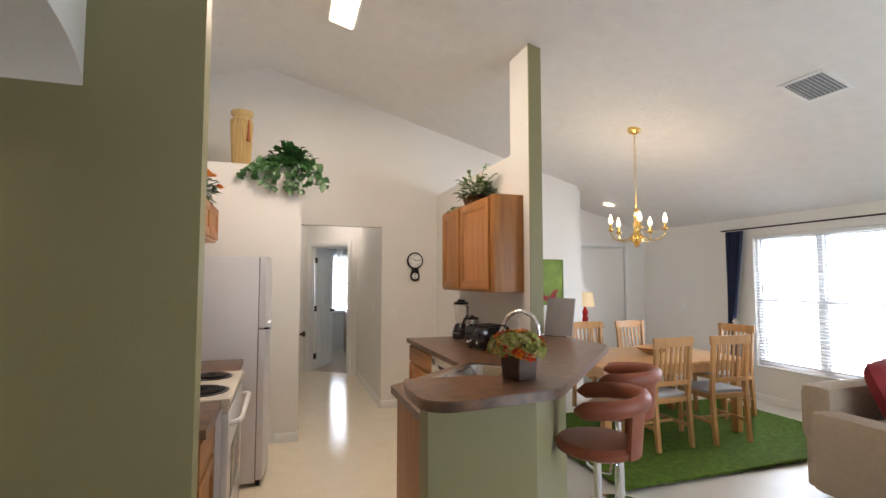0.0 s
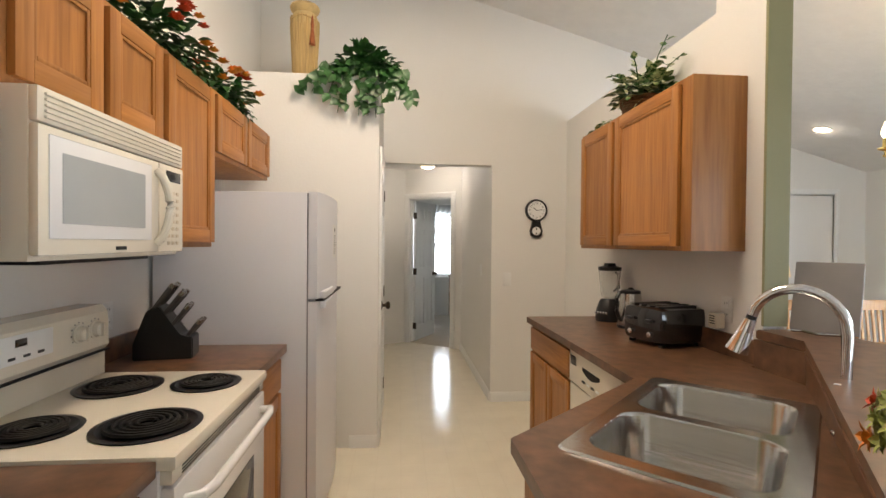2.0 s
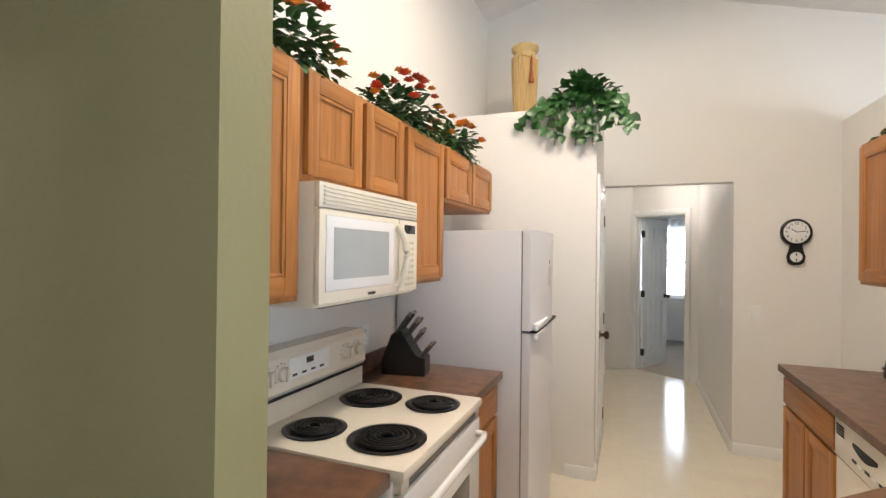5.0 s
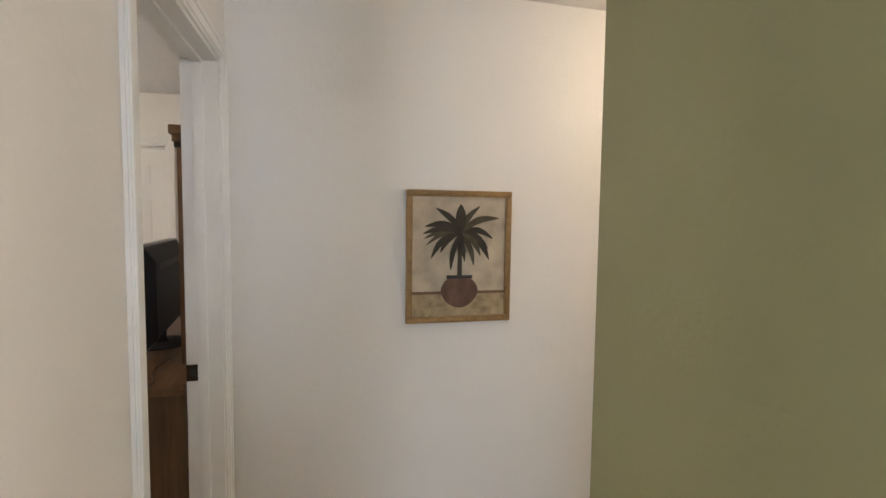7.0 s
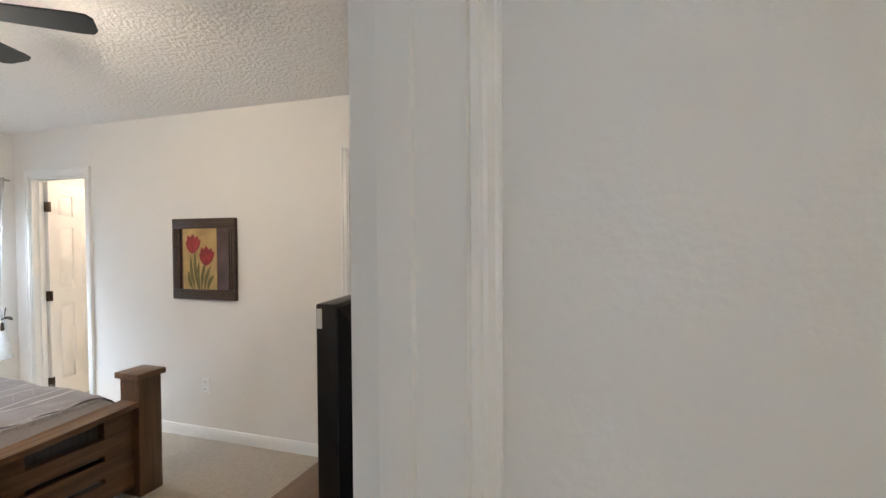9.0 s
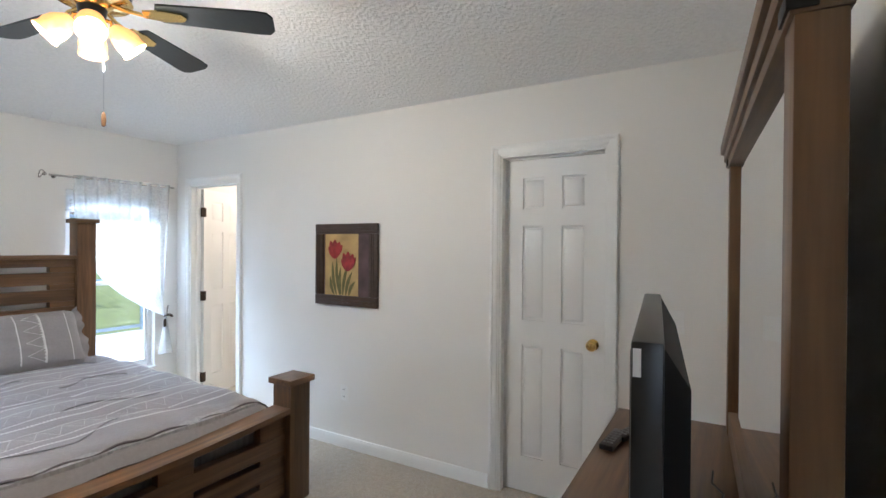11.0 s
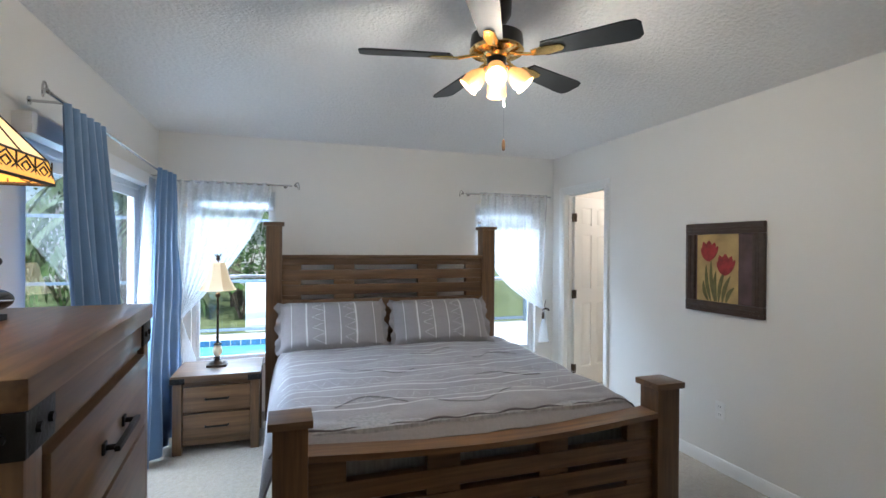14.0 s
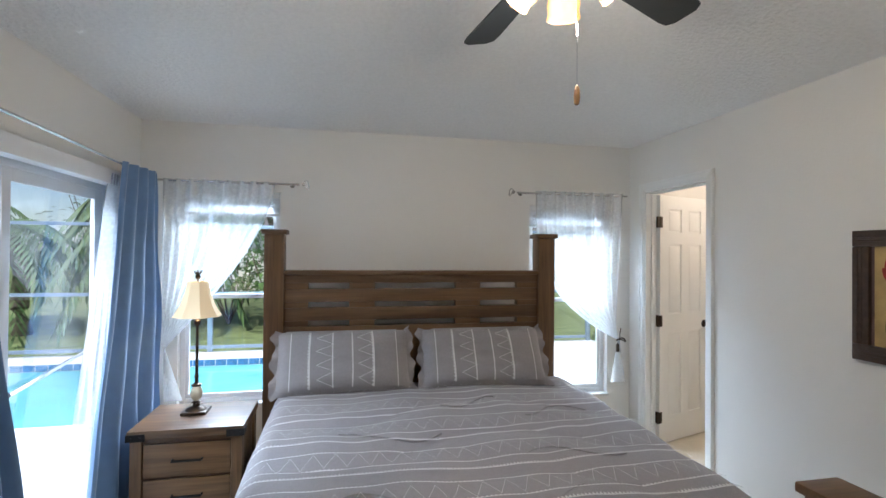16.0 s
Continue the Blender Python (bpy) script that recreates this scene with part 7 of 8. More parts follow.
def slider():
    s = thing("door_sliding", "white-framed sliding glass door to the pool deck", "sliding door", kind="structure")
    x0, x1 = -0.60, -0.535
    ya, yb, h = -3.46, -1.70, 1.93
    alu = mat("white_aluminium_frame", (0.74, 0.76, 0.78), 0.35, 0.2, vary=0.04, vscale=6)
    for d in ((x0, ya, 0, x1, ya + 0.04, h), (x0, yb - 0.04, 0, x1, yb, h), (x0, ya + 0.04, h - 0.04, x1, yb - 0.04, h), (x0, ya + 0.04, 0, x1, yb - 0.04, 0.025)):
        boxpart("door_frame", d, alu, s, 0.003)
    for a, b, x in ((ya + 0.04, -2.55, -0.595), (-2.62, yb - 0.04, -0.565)):
        p = None
        for d in ((x, a, 0.025, x + 0.025, a + 0.09, h - 0.04), (x, b - 0.06, 0.025, x + 0.025, b, h - 0.04)):
            p = boxpart("panel_stile", d, alu, s, 0.003)
        for d in ((x, a + 0.09, 0.025, x + 0.025, b - 0.06, 0.11), (x, a + 0.09, h - 0.10, x + 0.025, b - 0.06, h - 0.04)):
            boxpart("panel_rail", d, alu, s, 0.003)
        pane("pane", (x + 0.010, a + 0.09, 0.11, x + 0.015, b - 0.06, h - 0.10), s)
    bm = bmesh.new()
    rod(bm, (-0.605, -3.40, 0.98), (-0.605, -2.60, 0.90), 0.010, seg=10)
    part("security_bar", bm, CHROME, s, "slim metal security bar")
    boxpart("latch", (-0.625, -3.41, 0.90, -0.598, -3.37, 1.05), IRON, s, 0.004, "dark door latch")
    boxpart("track_valance", (-0.70, -3.66, 1.915, -0.632, -1.58, 2.0), VINYLFRAME, s, 0.004, "white vertical blind valance")


slider()


def drape(name, label, f, nu, nv, material, group="", thick=0.004):
    c = thing(name, label, "curtain", group=group)
    bm = bmesh.new()
    sheet(bm, f, nu, nv, thick)
    part("cloth", bm, material, c)
    return c


def blue_near(u, v):
    z = 2.05 - 2.03 * v
    y = -1.61 - 0.10 * v - (0.40 + 0.24 * v) * u
    x = -0.79 - 0.05 * v - 0.04 * math.sin(u * 5.2 * 2 * math.pi + 0.8 * v) * (0.6 + 0.5 * v) - 0.022 * noise.noise(Vector((u * 6, v * 3, 1)))
    return Vector((x, y, z))


def blue_far(u, v):
    z = 2.05 - 2.035 * v
    a, b = -3.28 + 0.44 * v ** 1.2, -3.70 + 0.08 * v
    y = a + (b - a) * u
    x = -0.755 - 0.09 * u * (0.4 + 0.6 * v) - 0.034 * math.sin(u * 4.0 * 2 * math.pi + v) * (0.7 + 0.5 * v) - 0.028 * noise.noise(Vector((u * 6, v * 3.5, 8)))
    return Vector((x, y, z))


drape("blue_curtain", "long slate blue satin curtain beside the sliding door", blue_near, 70, 24, BLUECURT, "blue slider curtains")
drape("blue_curtain", "gathered slate blue satin curtain in the room corner", blue_far, 60, 24, BLUECURT, "blue slider curtains")


def white_liner(u, v):
    z = 1.98 - 1.94 * v
    y = -3.44 + (0.16 + 0.46 * v) * u + 0.05 * v
    return Vector((-0.69 + 0.018 * math.sin(u * 5 * 2 * math.pi), y, z))


drape("sheer_curtain", "white sheer panel hanging at the sliding door", white_liner, 40, 12, SHEER, thick=0.0)


def sheer_a(u, v):
    """Swept to the room corner and tied; the free edge bows."""
    x_fix, x_free = -0.80, -1.53
    k = min(v / 0.72, 1.0)
    xf = x_free + (x_fix - 0.02 - x_free) * (k ** 1.7)
    x = x_fix + (xf - x_fix) * u
    z = 2.03 - v * 1.55 - 0.0 * u
    if v < 0.72:
        z = 2.03 - (0.72 * 1.62) * (v / 0.72) * (1 - 0.10 * u * (1 - k))
    else:
        x = x_fix - 0.02 - 0.12 * u * ((v - 0.72) / 0.28)
        z = 2.03 - 0.72 * 1.62 - (v - 0.72) * 1.3
    y = -3.79 + 0.020 * math.sin(u * 9 * 2 * math.pi) * (1 - 0.4 * k)
    return Vector((x, y, z))


def sheer_b(u, v):
    x_fix, x_free = -4.29, -3.52
    k = min(v / 0.72, 1.0)
    xf = x_free + (x_fix + 0.05 - x_free) * (k ** 3.4)
    x = x_fix + 0.06 * k + (xf - x_fix - 0.06 * k) * u
    if v < 0.72:
        z = 2.04 - 0.72 * 1.68 * (v / 0.72) * (1 - 0.06 * (1 - u) * k)
    else:
        x = x_fix + 0.03 + (0.13 * u - 0.06) * ((v - 0.72) / 0.28)
        z = 2.04 - 0.72 * 1.68 - (v - 0.72) * 1.25
    y = -3.79 + 0.020 * math.sin(u * 9 * 2 * math.pi) * (1 - 0.4 * k)
    return Vector((x, y, z))


ca = drape("sheer_curtain", "white embroidered sheer curtain swept towards the corner", sheer_a, 90, 40, SHEER, "sheer window curtains", 0.0)
cb = drape("sheer_curtain", "white sheer curtain gathered by a dark tassel tie", sheer_b, 90, 40, SHEER, "sheer window curtains", 0.0)
THREAD = mat("grey_embroidery", (0.45, 0.47, 0.48), 0.8)
for c, f, us in ((ca, sheer_a, ((0.25, 0.30), (0.35, 0.36), (0.2, 0.5), (0.45, 0.28))), (cb, sheer_b, ((0.35, 0.28), (0.55, 0.35), (0.45, 0.45), (0.65, 0.25), (0.5, 0.55)))):
    for u, v in us:
        bm = bmesh.new()
        o = f(u, v) + Vector((0, 0.026, 0))
        for k in range(6):
            q = o + Vector((rnd(-0.03, 0.03), 0, -0.02 * k + 0.05))
            leaf_shape(bm, q, q + Vector((rnd(-0.02, 0.02), 0, rnd(-0.02, 0.02))), 0.005, Vector((0, 1, 0)))
        part("embroidered_sprig", bm, THREAD, c)
tb = thing("curtain_tieback", "dark tassel tieback round the sheer curtain", "tieback", (-4.25, -3.77, 0.83))
bm = bmesh.new()
tube(bm, [(-0.02 + 0.035 * math.cos(a), 0.035 * math.sin(a), 0.01 * math.sin(a * 2)) for a in [2 * math.pi * i / 20 for i in range(21)]], 0.006, 6)
tube(bm, [(0.01, 0.03, 0.0), (0.012, 0.035, 0.06), (0.0, 0.03, 0.10)], 0.004, 6)
part("cord", bm, BRONZE, tb)
bm = bmesh.new()
lathe(bm, [(0.004, -0.02), (0.012, -0.035), (0.014, -0.09), (0.003, -0.095)], 12, Matrix.Translation((0.03, 0.03, 0)))
part("tassel", bm, BRONZE, tb)


def curtain_rod(name, label, a, b, ends, wall_dir):
    r = thing(name, label, "curtain rod")
    a, b = Vector(a), Vector(b)
    bm = bmesh.new()
    rod(bm, a, b, 0.008, seg=12)
    part("pole", bm, STEEL, r)
    d = (b - a).normalized()
    for e, s in ends:
        p = Vector(e)
        bm = bmesh.new()
        pts = []
        for i in range(15):
            t = i / 14
            an = t * 2.2 * math.pi
            pts.append(p + d * s * (0.015 + 0.05 * math.sin(an / 2.4)) + Vector((0, 0, 0.03 * math.sin(an))))
        tube(bm, pts, 0.004, 6)
        bmesh.ops.create_icosphere(bm, subdivisions=2, radius=0.012, matrix=Matrix.Translation(p + d * s * 0.03))
        part("finial", bm, STEEL, r, "scrolled metal finial")
    w = Vector(wall_dir)
    for t in (0.06, 0.94):
        q = a.lerp(b, t)
        bm = bmesh.new()
        rod(bm, q, q + w, 0.006, seg=8)
        rod(bm, q + w * 0.97, q + w, 0.018, seg=12)
        part("bracket", bm, STEEL, r)
    return r


curtain_rod("curtain_rod", "slim metal curtain rod over the pool-side window", (-0.74, -3.79, 2.02), (-1.70, -3.79, 2.02), [((-1.70, -3.79, 2.02), 1)], (0, -0.079, 0))
curtain_rod("curtain_rod", "slim metal curtain rod with scrolled finial over the window", (-3.36, -3.79, 2.02), (-4.33, -3.79, 2.02), [((-3.36, -3.79, 2.02), -1)], (0, -0.079, 0))
curtain_rod("curtain_rod", "long metal curtain rod over the sliding door", (-0.78, -1.52, 2.06), (-0.74, -3.74, 2.03), [((-0.78, -1.52, 2.06), -1)], (0.12, 0, 0))


# ---- dining room ----
def navy(u, v):
    k = 0.35 + 0.65 * abs(v - 0.62) / 0.62
    return Vector((5.50 + 0.025 * math.sin(u * 4 * 2 * math.pi), 4.80 - (0.26 * k) * u - 0.03, 2.10 - 2.08 * v))


drape("navy_curtain", "dark navy curtain tied beside the dining window", navy, 50, 20, NAVY)
tb2 = thing("curtain_tieback", "white flower tieback on the navy curtain", "tieback", (5.46, 4.62, 0.95))
bm = bmesh.new()
for i in range(6):
    a = 2 * math.pi * i / 6
    leaf_shape(bm, (0, 0, 0), (-0.02, 0.05 * math.cos(a), 0.05 * math.sin(a)), 0.02, Vector((1, 0, 0)))
part("blossom", bm, PAPER, tb2)
bm = bmesh.new()
rod(bm, (5.52, 4.85, 2.12), (5.52, 2.7, 2.12), 0.009, seg=10)
cr = tagged(link("curtain_rod", bm, IRON), "thin dark curtain rod over the dining window", "curtain rod")


def dining_chair(m, first=None):
    if first:
        return copy_thing(first, m)
    c = thing("dining_chair", "pale beech dining chair with a slatted back and grey seat", "chair", group="chairs round the dining table")
    c.matrix_basis = m
    for x in (-0.20, 0.17):
        boxpart("front_leg", (x, 0.17, 0, x + 0.035, 0.205, 0.44), PINE, c, 0.005)
        bm = bmesh.new()
        prism(bm, [(-0.21, 0.0), (-0.245, 0.0), (-0.215, 0.44), (-0.25, 0.96), (-0.225, 0.96), (-0.18, 0.45)], x, x + 0.035, Matrix(((0, 0, 1, 0), (1, 0, 0, 0), (0, 1, 0, 0), (0, 0, 0, 1))))
        part("back_leg", bm, PINE, c)
    boxpart("seat_frame", (-0.20, -0.20, 0.40, 0.205, 0.20, 0.445), PINE, c, 0.005)
    boxpart("seat_cushion", (-0.195, -0.18, 0.445, 0.20, 0.205, 0.475), mat("grey_seat_cloth", (0.42, 0.41, 0.42), 0.9, bump=0.2, scale=150) if "grey_seat_cloth" not in bpy.data.materials else bpy.data.materials["grey_seat_cloth"], c, 0.012, "grey padded seat")
    bm = bmesh.new()
    n = 10
    top = [(-0.215 + 0.435 * i / n, -0.245 - 0.018 * math.sin(math.pi * i / n)) for i in range(n + 1)]
    prism(bm, top + [(x, y + 0.022) for x, y in reversed(top)], 0.885, 0.965)
    part("top_rail", bm, PINE, c)
    boxpart("lower_rail", (-0.17, -0.222, 0.55, 0.17, -0.205, 0.59), PINE, c, 0.003)
    for i in range(6):
        x = -0.135 + 0.054 * i
        bm = bmesh.new()
        prism(bm, [(-0.216, 0.585), (-0.206, 0.585), (-0.238, 0.89), (-0.248, 0.89)], x - 0.011, x + 0.011, Matrix(((0, 0, 1, 0), (1, 0, 0, 0), (0, 1, 0, 0), (0, 0, 0, 1))))
        part("back_slat", bm, PINE, c)
    for x in (-0.19, 0.18):
        boxpart("side_stretcher", (x, -0.20, 0.18, x + 0.018, 0.175, 0.21), PINE, c, 0.003)
    boxpart("cross_stretcher", (-0.175, -0.03, 0.185, 0.18, -0.01, 0.205), PINE, c, 0.003)
    return c


ch = dining_chair(pose(3.20, 3.55, 0.022, 0, 0, 2))
for x, y, rz in ((3.83, 3.52, -3), (3.40, 4.62, 178), (4.02, 4.60, 183), (4.56, 4.05, 92)):
    dining_chair(pose(x, y, 0.022, 0, 0, rz), ch)


def dining_table():
    t = thing("dining_table", "pale beech rectangular dining table", "table", (3.42, 3.98, 0.022))
    boxpart("tabletop", (-0.83, -0.52, 0.685, 0.83, 0.48, 0.715), PINE, t, 0.008)
    for x in (-0.78, 0.71):
        for y in (-0.47, 0.36):
            bm = bmesh.new()
            box(bm, x, y, 0, x + 0.07, y + 0.07, 0.685, 0.006)
            part("leg", bm, PINE, t)
    for d in ((-0.71, -0.455, 0.60, 0.71, -0.43, 0.684), (-0.71, 0.39, 0.60, 0.71, 0.415, 0.684), (-0.765, -0.40, 0.60, -0.74, 0.36, 0.684), (0.74, -0.40, 0.60, 0.765, 0.36, 0.684)):
        boxpart("apron", d, PINE, t, 0.003)


dining_table()
bw = thing("wooden_bowl", "shallow golden wooden bowl on the dining table", "bowl", (3.55, 3.95, 0.737))
bm = bmesh.new()
lathe(bm, [(0.05, 0), (0.10, 0.02), (0.16, 0.065), (0.165, 0.07), (0.155, 0.068), (0.09, 0.03), (0.02, 0.02)], 28)
part("bowl_body", bm, PINE, bw)

rug = thing("rug", "thick grass-green shag rug under the dining table", "rug", (3.68, 3.72, 0))
bm = bmesh.new()
sheet(bm, lambda u, v: Vector((-1.38 + 2.76 * u + 0.012 * noise.noise(Vector((u * 40, v * 40, 1))), -0.88 + 1.76 * v, 0.018 + 0.006 * noise.noise(Vector((u * 90, v * 60, 2))))), 110, 80, 0.018)
part("rug_base", bm, GRASSRUG, rug)
bm = bmesh.new()
for i in range(9000):
    x, y = rnd(-1.38, 1.38), rnd(-0.88, 0.88)
    h = rnd(0.018, 0.034)
    a = rnd(0, 6.28)
    w = 0.004
    q = Vector((x, y, 0.014))
    t = q + Vector((rnd(-0.02, 0.02), rnd(-0.02, 0.02), h))
    s = Vector((math.cos(a), math.sin(a), 0)) * w
    bm.faces.new([bm.verts.new(p) for p in (q - s, q + s, t)])
tuft = part("tufts", bm, GRASSRUG, rug)
tuft["kind"] = "stuff"


def bar_stool(m, first=None):
    if first:
        return copy_thing(first, m)
    s = thing("bar_stool", "rust leather bar stool with a wraparound back and chrome base", "bar stool", group="stools at the breakfast bar")
    s.matrix_basis = m
    bm = bmesh.new()
    lathe(bm, [(0.05, 0.60), (0.17, 0.605), (0.205, 0.625), (0.21, 0.65), (0.19, 0.672), (0.10, 0.68), (0.01, 0.68)], 32)
    part("seat", bm, LEATHER, s, "round rust leather seat")
    bm = bmesh.new()
    pts = []
    n = 22
    for i in range(n + 1):
        a = math.radians(-205 + 230 * i / n)
        pts.append((a, 0.235))
    rings = []
    for a, r in pts:
        e = min(1.0, 4.5 * min((a - pts[0][0]), (pts[-1][0] - a)) / 1.2 + 0.25)
        ring = []
        for k in range(12):
            b2 = 2 * math.pi * k / 12
            rr = r + 0.032 * e * math.cos(b2)
            ring.append(bm.verts.new((rr * math.cos(a), rr * math.sin(a), 0.865 + 0.045 * e * math.sin(b2) + 0.02 * math.sin(-a))))
        rings.append(ring)
    for a, b in zip(rings, rings[1:]):
        for k in range(12):
            bm.faces.new((a[k], a[(k + 1) % 12], b[(k + 1) % 12], b[k]))
    bm.faces.new(rings[0])
    bm.faces.new(list(reversed(rings[-1])))
    part("wraparound_back", bm, LEATHER, s, "curved rust leather back")
    bm = bmesh.new()

    def sup(u, v):
        a = math.radians(-135 + 90 * u)
        r = 0.215 + 0.02 * v
        return Vector((r * math.cos(a), r * math.sin(a), 0.62 + 0.23 * v))
    sheet(bm, sup, 12, 6, 0.02)
    part("back_support", bm, LEATHER, s)
    bm = bmesh.new()
    lathe(bm, [(0.225, 0.0), (0.225, 0.008), (0.06, 0.03), (0.032, 0.045), (0.03, 0.36), (0.02, 0.37), (0.02, 0.60)], 28)
    part("pedestal", bm, CHROME, s, "chrome pedestal")
    bm = bmesh.new()
    tube(bm, [(0.15 * math.cos(a), 0.05 + 0.15 * math.sin(a), 0.28) for a in [math.pi * i / 14 for i in range(15)]], 0.010, 8)
    rod(bm, (-0.15, 0.05, 0.28), (0.15, 0.05, 0.28), 0.010, seg=8)
    part("footrest", bm, CHROME, s, "chrome footrest")
    return s


st = bar_stool(pose(1.56, 2.12, 0, 0, 0, 54))
bar_stool(pose(2.10, 2.64, 0, 0, 0, 50), st)


def sofa():
    s = thing("sofa", "taupe fabric sofa with rounded arms and a red cushion", "sofa", (4.55, 1.98, 0))
    for n, d, b in (("base", (-1.05, -0.46, 0.06, 1.05, 0.46, 0.40), 0.03), ("back", (-1.05, 0.28, 0.36, 1.05, 0.50, 0.76), 0.07), ("arm", (-1.12, -0.50, 0.05, -0.90, 0.40, 0.60), 0.08), ("arm", (0.90, -0.50, 0.05, 1.12, 0.40, 0.60), 0.08), ("seat_cushion", (-0.89, -0.46, 0.38, -0.01, 0.28, 0.52), 0.05), ("seat_cushion", (0.01, -0.46, 0.38, 0.89, 0.28, 0.52), 0.05)):
        boxpart(n, d, SOFA, s, b)


sofa()
cu = thing("cushion", "dark red throw cushion on the sofa", "cushion")
cu.matrix_basis = pose(3.88, 2.10, 0.72, 68, 0, 16)
bm = bmesh.new()
for sg in (1, -1):
    sheet(bm, lambda u, v: Vector(((u - 0.5) * 0.46, (v - 0.5) * 0.46, sg * 0.09 * max(0, (1 - (2 * u - 1) ** 4) * (1 - (2 * v - 1) ** 4)) ** 0.6)), 16, 16)
bmesh.ops.remove_doubles(bm, verts=bm.verts[:], dist=0.002)
part("cushion_body", bm, REDCLOTH, cu)


def chandelier():
    c = thing("chandelier", "polished brass five-arm chandelier with candle bulbs", "chandelier", (3.19, 3.71, 0))
    zc = vault(3.19)
    bm = bmesh.new()
    lathe(bm, [(0.062, zc + 0.03), (0.062, zc - 0.02), (0.045, zc - 0.035), (0.01, zc - 0.05)], 20)
    part("ceiling_rose", bm, BRASS, c)
    bm = bmesh.new()
    z, k = zc - 0.05, 0
    while z > 2.16:
        m = Matrix.Translation((0, 0, z - 0.016)) @ Matrix.Rotation(math.pi / 2 * (k % 2), 4, "Z")
        tube(bm, [m @ Vector((0.009 * math.cos(a), 0, 0.019 * math.sin(a))) for a in [2 * math.pi * i / 8 for i in range(9)]], 0.0026, 4)
        z -= 0.030
        k += 1
    part("chain", bm, BRASS, c, "brass link chain")
    bm = bmesh.new()
    lathe(bm, [(0.006, 2.17), (0.02, 2.14), (0.012, 2.12), (0.026, 2.09), (0.016, 2.05), (0.032, 2.00), (0.022, 1.95), (0.05, 1.90), (0.06, 1.87), (0.05, 1.84), (0.02, 1.82), (0.026, 1.805), (0.008, 1.79)], 24)
    part("turned_column", bm, BRASS, c)
    for i in range(5):
        a = 2 * math.pi * i / 5 + 0.35
        ca, sa = math.cos(a), math.sin(a)
        bm = bmesh.new()
        tube(bm, [(r * ca, r * sa, z) for r, z in ((0.04, 1.90), (0.10, 1.86), (0.17, 1.85), (0.225, 1.875), (0.25, 1.92), (0.25, 1.945))], 0.006, 8)
        arm = part("arm", bm, BRASS, c, "curved brass arm")
        bm = bmesh.new()
        lathe(bm, [(0.012, 1.94), (0.034, 1.95), (0.036, 1.958), (0.014, 1.962), (0.013, 2.01)], 16, Matrix.Translation((0.25 * ca, 0.25 * sa, 0)))
        part("candle_cup", bm, BRASS, arm)
        bm = bmesh.new()
        lathe(bm, [(0.009, 2.01), (0.019, 2.03), (0.02, 2.05), (0.010, 2.085), (0.002, 2.105)], 14, Matrix.Translation((0.25 * ca, 0.25 * sa, 0)))
        part("flame_bulb", bm, BULB, arm, "lit flame bulb")


chandelier()
point_light("chandelier_light", (3.19, 3.71, 2.14), 14, (1, 0.78, 0.50), 0.12)
dl = thing("downlight", "lit recessed ceiling downlight", "downlight")
dl.matrix_basis = Matrix.Translation((4.47, 5.79, vault(4.47))) @ Matrix.Rotation(math.atan(0.275), 4, "Y")
bm = bmesh.new()
lathe(bm, [(0.09, 0.001), (0.09, -0.006), (0.07, -0.006), (0.07, -0.001)], 28)
part("trim_ring", bm, TRIM, dl)
bm = bmesh.new()
lathe(bm, [(0.069, -0.001), (0.069, -0.004)], 28)
part("lens", bm, BULB, dl, "glowing lens")
point_light("downlight_light", (4.47, 5.79, vault(4.47) - 0.06), 0.7, (1, 0.85, 0.65), 0.05)
v = thing("ceiling_vent", "white louvred metal ceiling vent", "vent")
v.matrix_basis = Matrix.Translation((3.52, 2.27, vault(3.52))) @ Matrix.Rotation(math.atan(0.275), 4, "Y")
for d in ((-0.16, -0.16, -0.008, 0.16, -0.13, -0.001), (-0.16, 0.13, -0.008, 0.16, 0.16, -0.001), (-0.16, -0.13, -0.008, -0.13, 0.13, -0.001), (0.13, -0.13, -0.008, 0.16, 0.13, -0.001)):
    boxpart("frame", d, TRIM, v, 0.002)
boxpart("backing", (-0.13, -0.13, -0.003, 0.13, 0.13, -0.001), mat("grey_vent_backing", (0.3, 0.3, 0.31), 0.8), v, 0)
for i in range(9):
    bm = bmesh.new()
    box(bm, -0.13, -0.011, -0.001, 0.13, 0.011, 0.001, 0, pose(0, -0.112 + 0.028 * i, -0.008, 40, 0, 0))
    part("louvre", bm, TRIM, v)

# entry corner: console, lamp, picture
ct = thing("console_table", "small pale wooden console table by the entry", "table", (4.15, 6.10, 0))
boxpart("tabletop", (-0.30, -0.17, 0.78, 0.30, 0.17, 0.81), PINE, ct, 0.004)
for x in (-0.28, 0.24):
    for y in (-0.15, 0.11):
        boxpart("leg", (x, y, 0, x + 0.04, y + 0.04, 0.78), PINE, ct, 0.003)
el = thing("table_lamp", "lit table lamp with a red base and cream drum shade", "lamp", (4.25, 6.10, 0.81))
bm = bmesh.new()
lathe(bm, [(0.06, 0), (0.06, 0.012), (0.03, 0.03), (0.05, 0.09), (0.03, 0.14), (0.045, 0.19), (0.02, 0.25), (0.008, 0.30)], 20)
part("base", bm, mat("red_glaze", (0.55, 0.02, 0.02), 0.2, vary=0.15, vscale=10), el, "glossy red base")
bm = bmesh.new()
pr = [(0.11, 0.48), (0.14, 0.28)]
lathe(bm, pr + [(r - 0.003, z) for r, z in reversed(pr)], 24, close=False)
part("shade", bm, SHADECLOTH, el, "glowing cream shade")
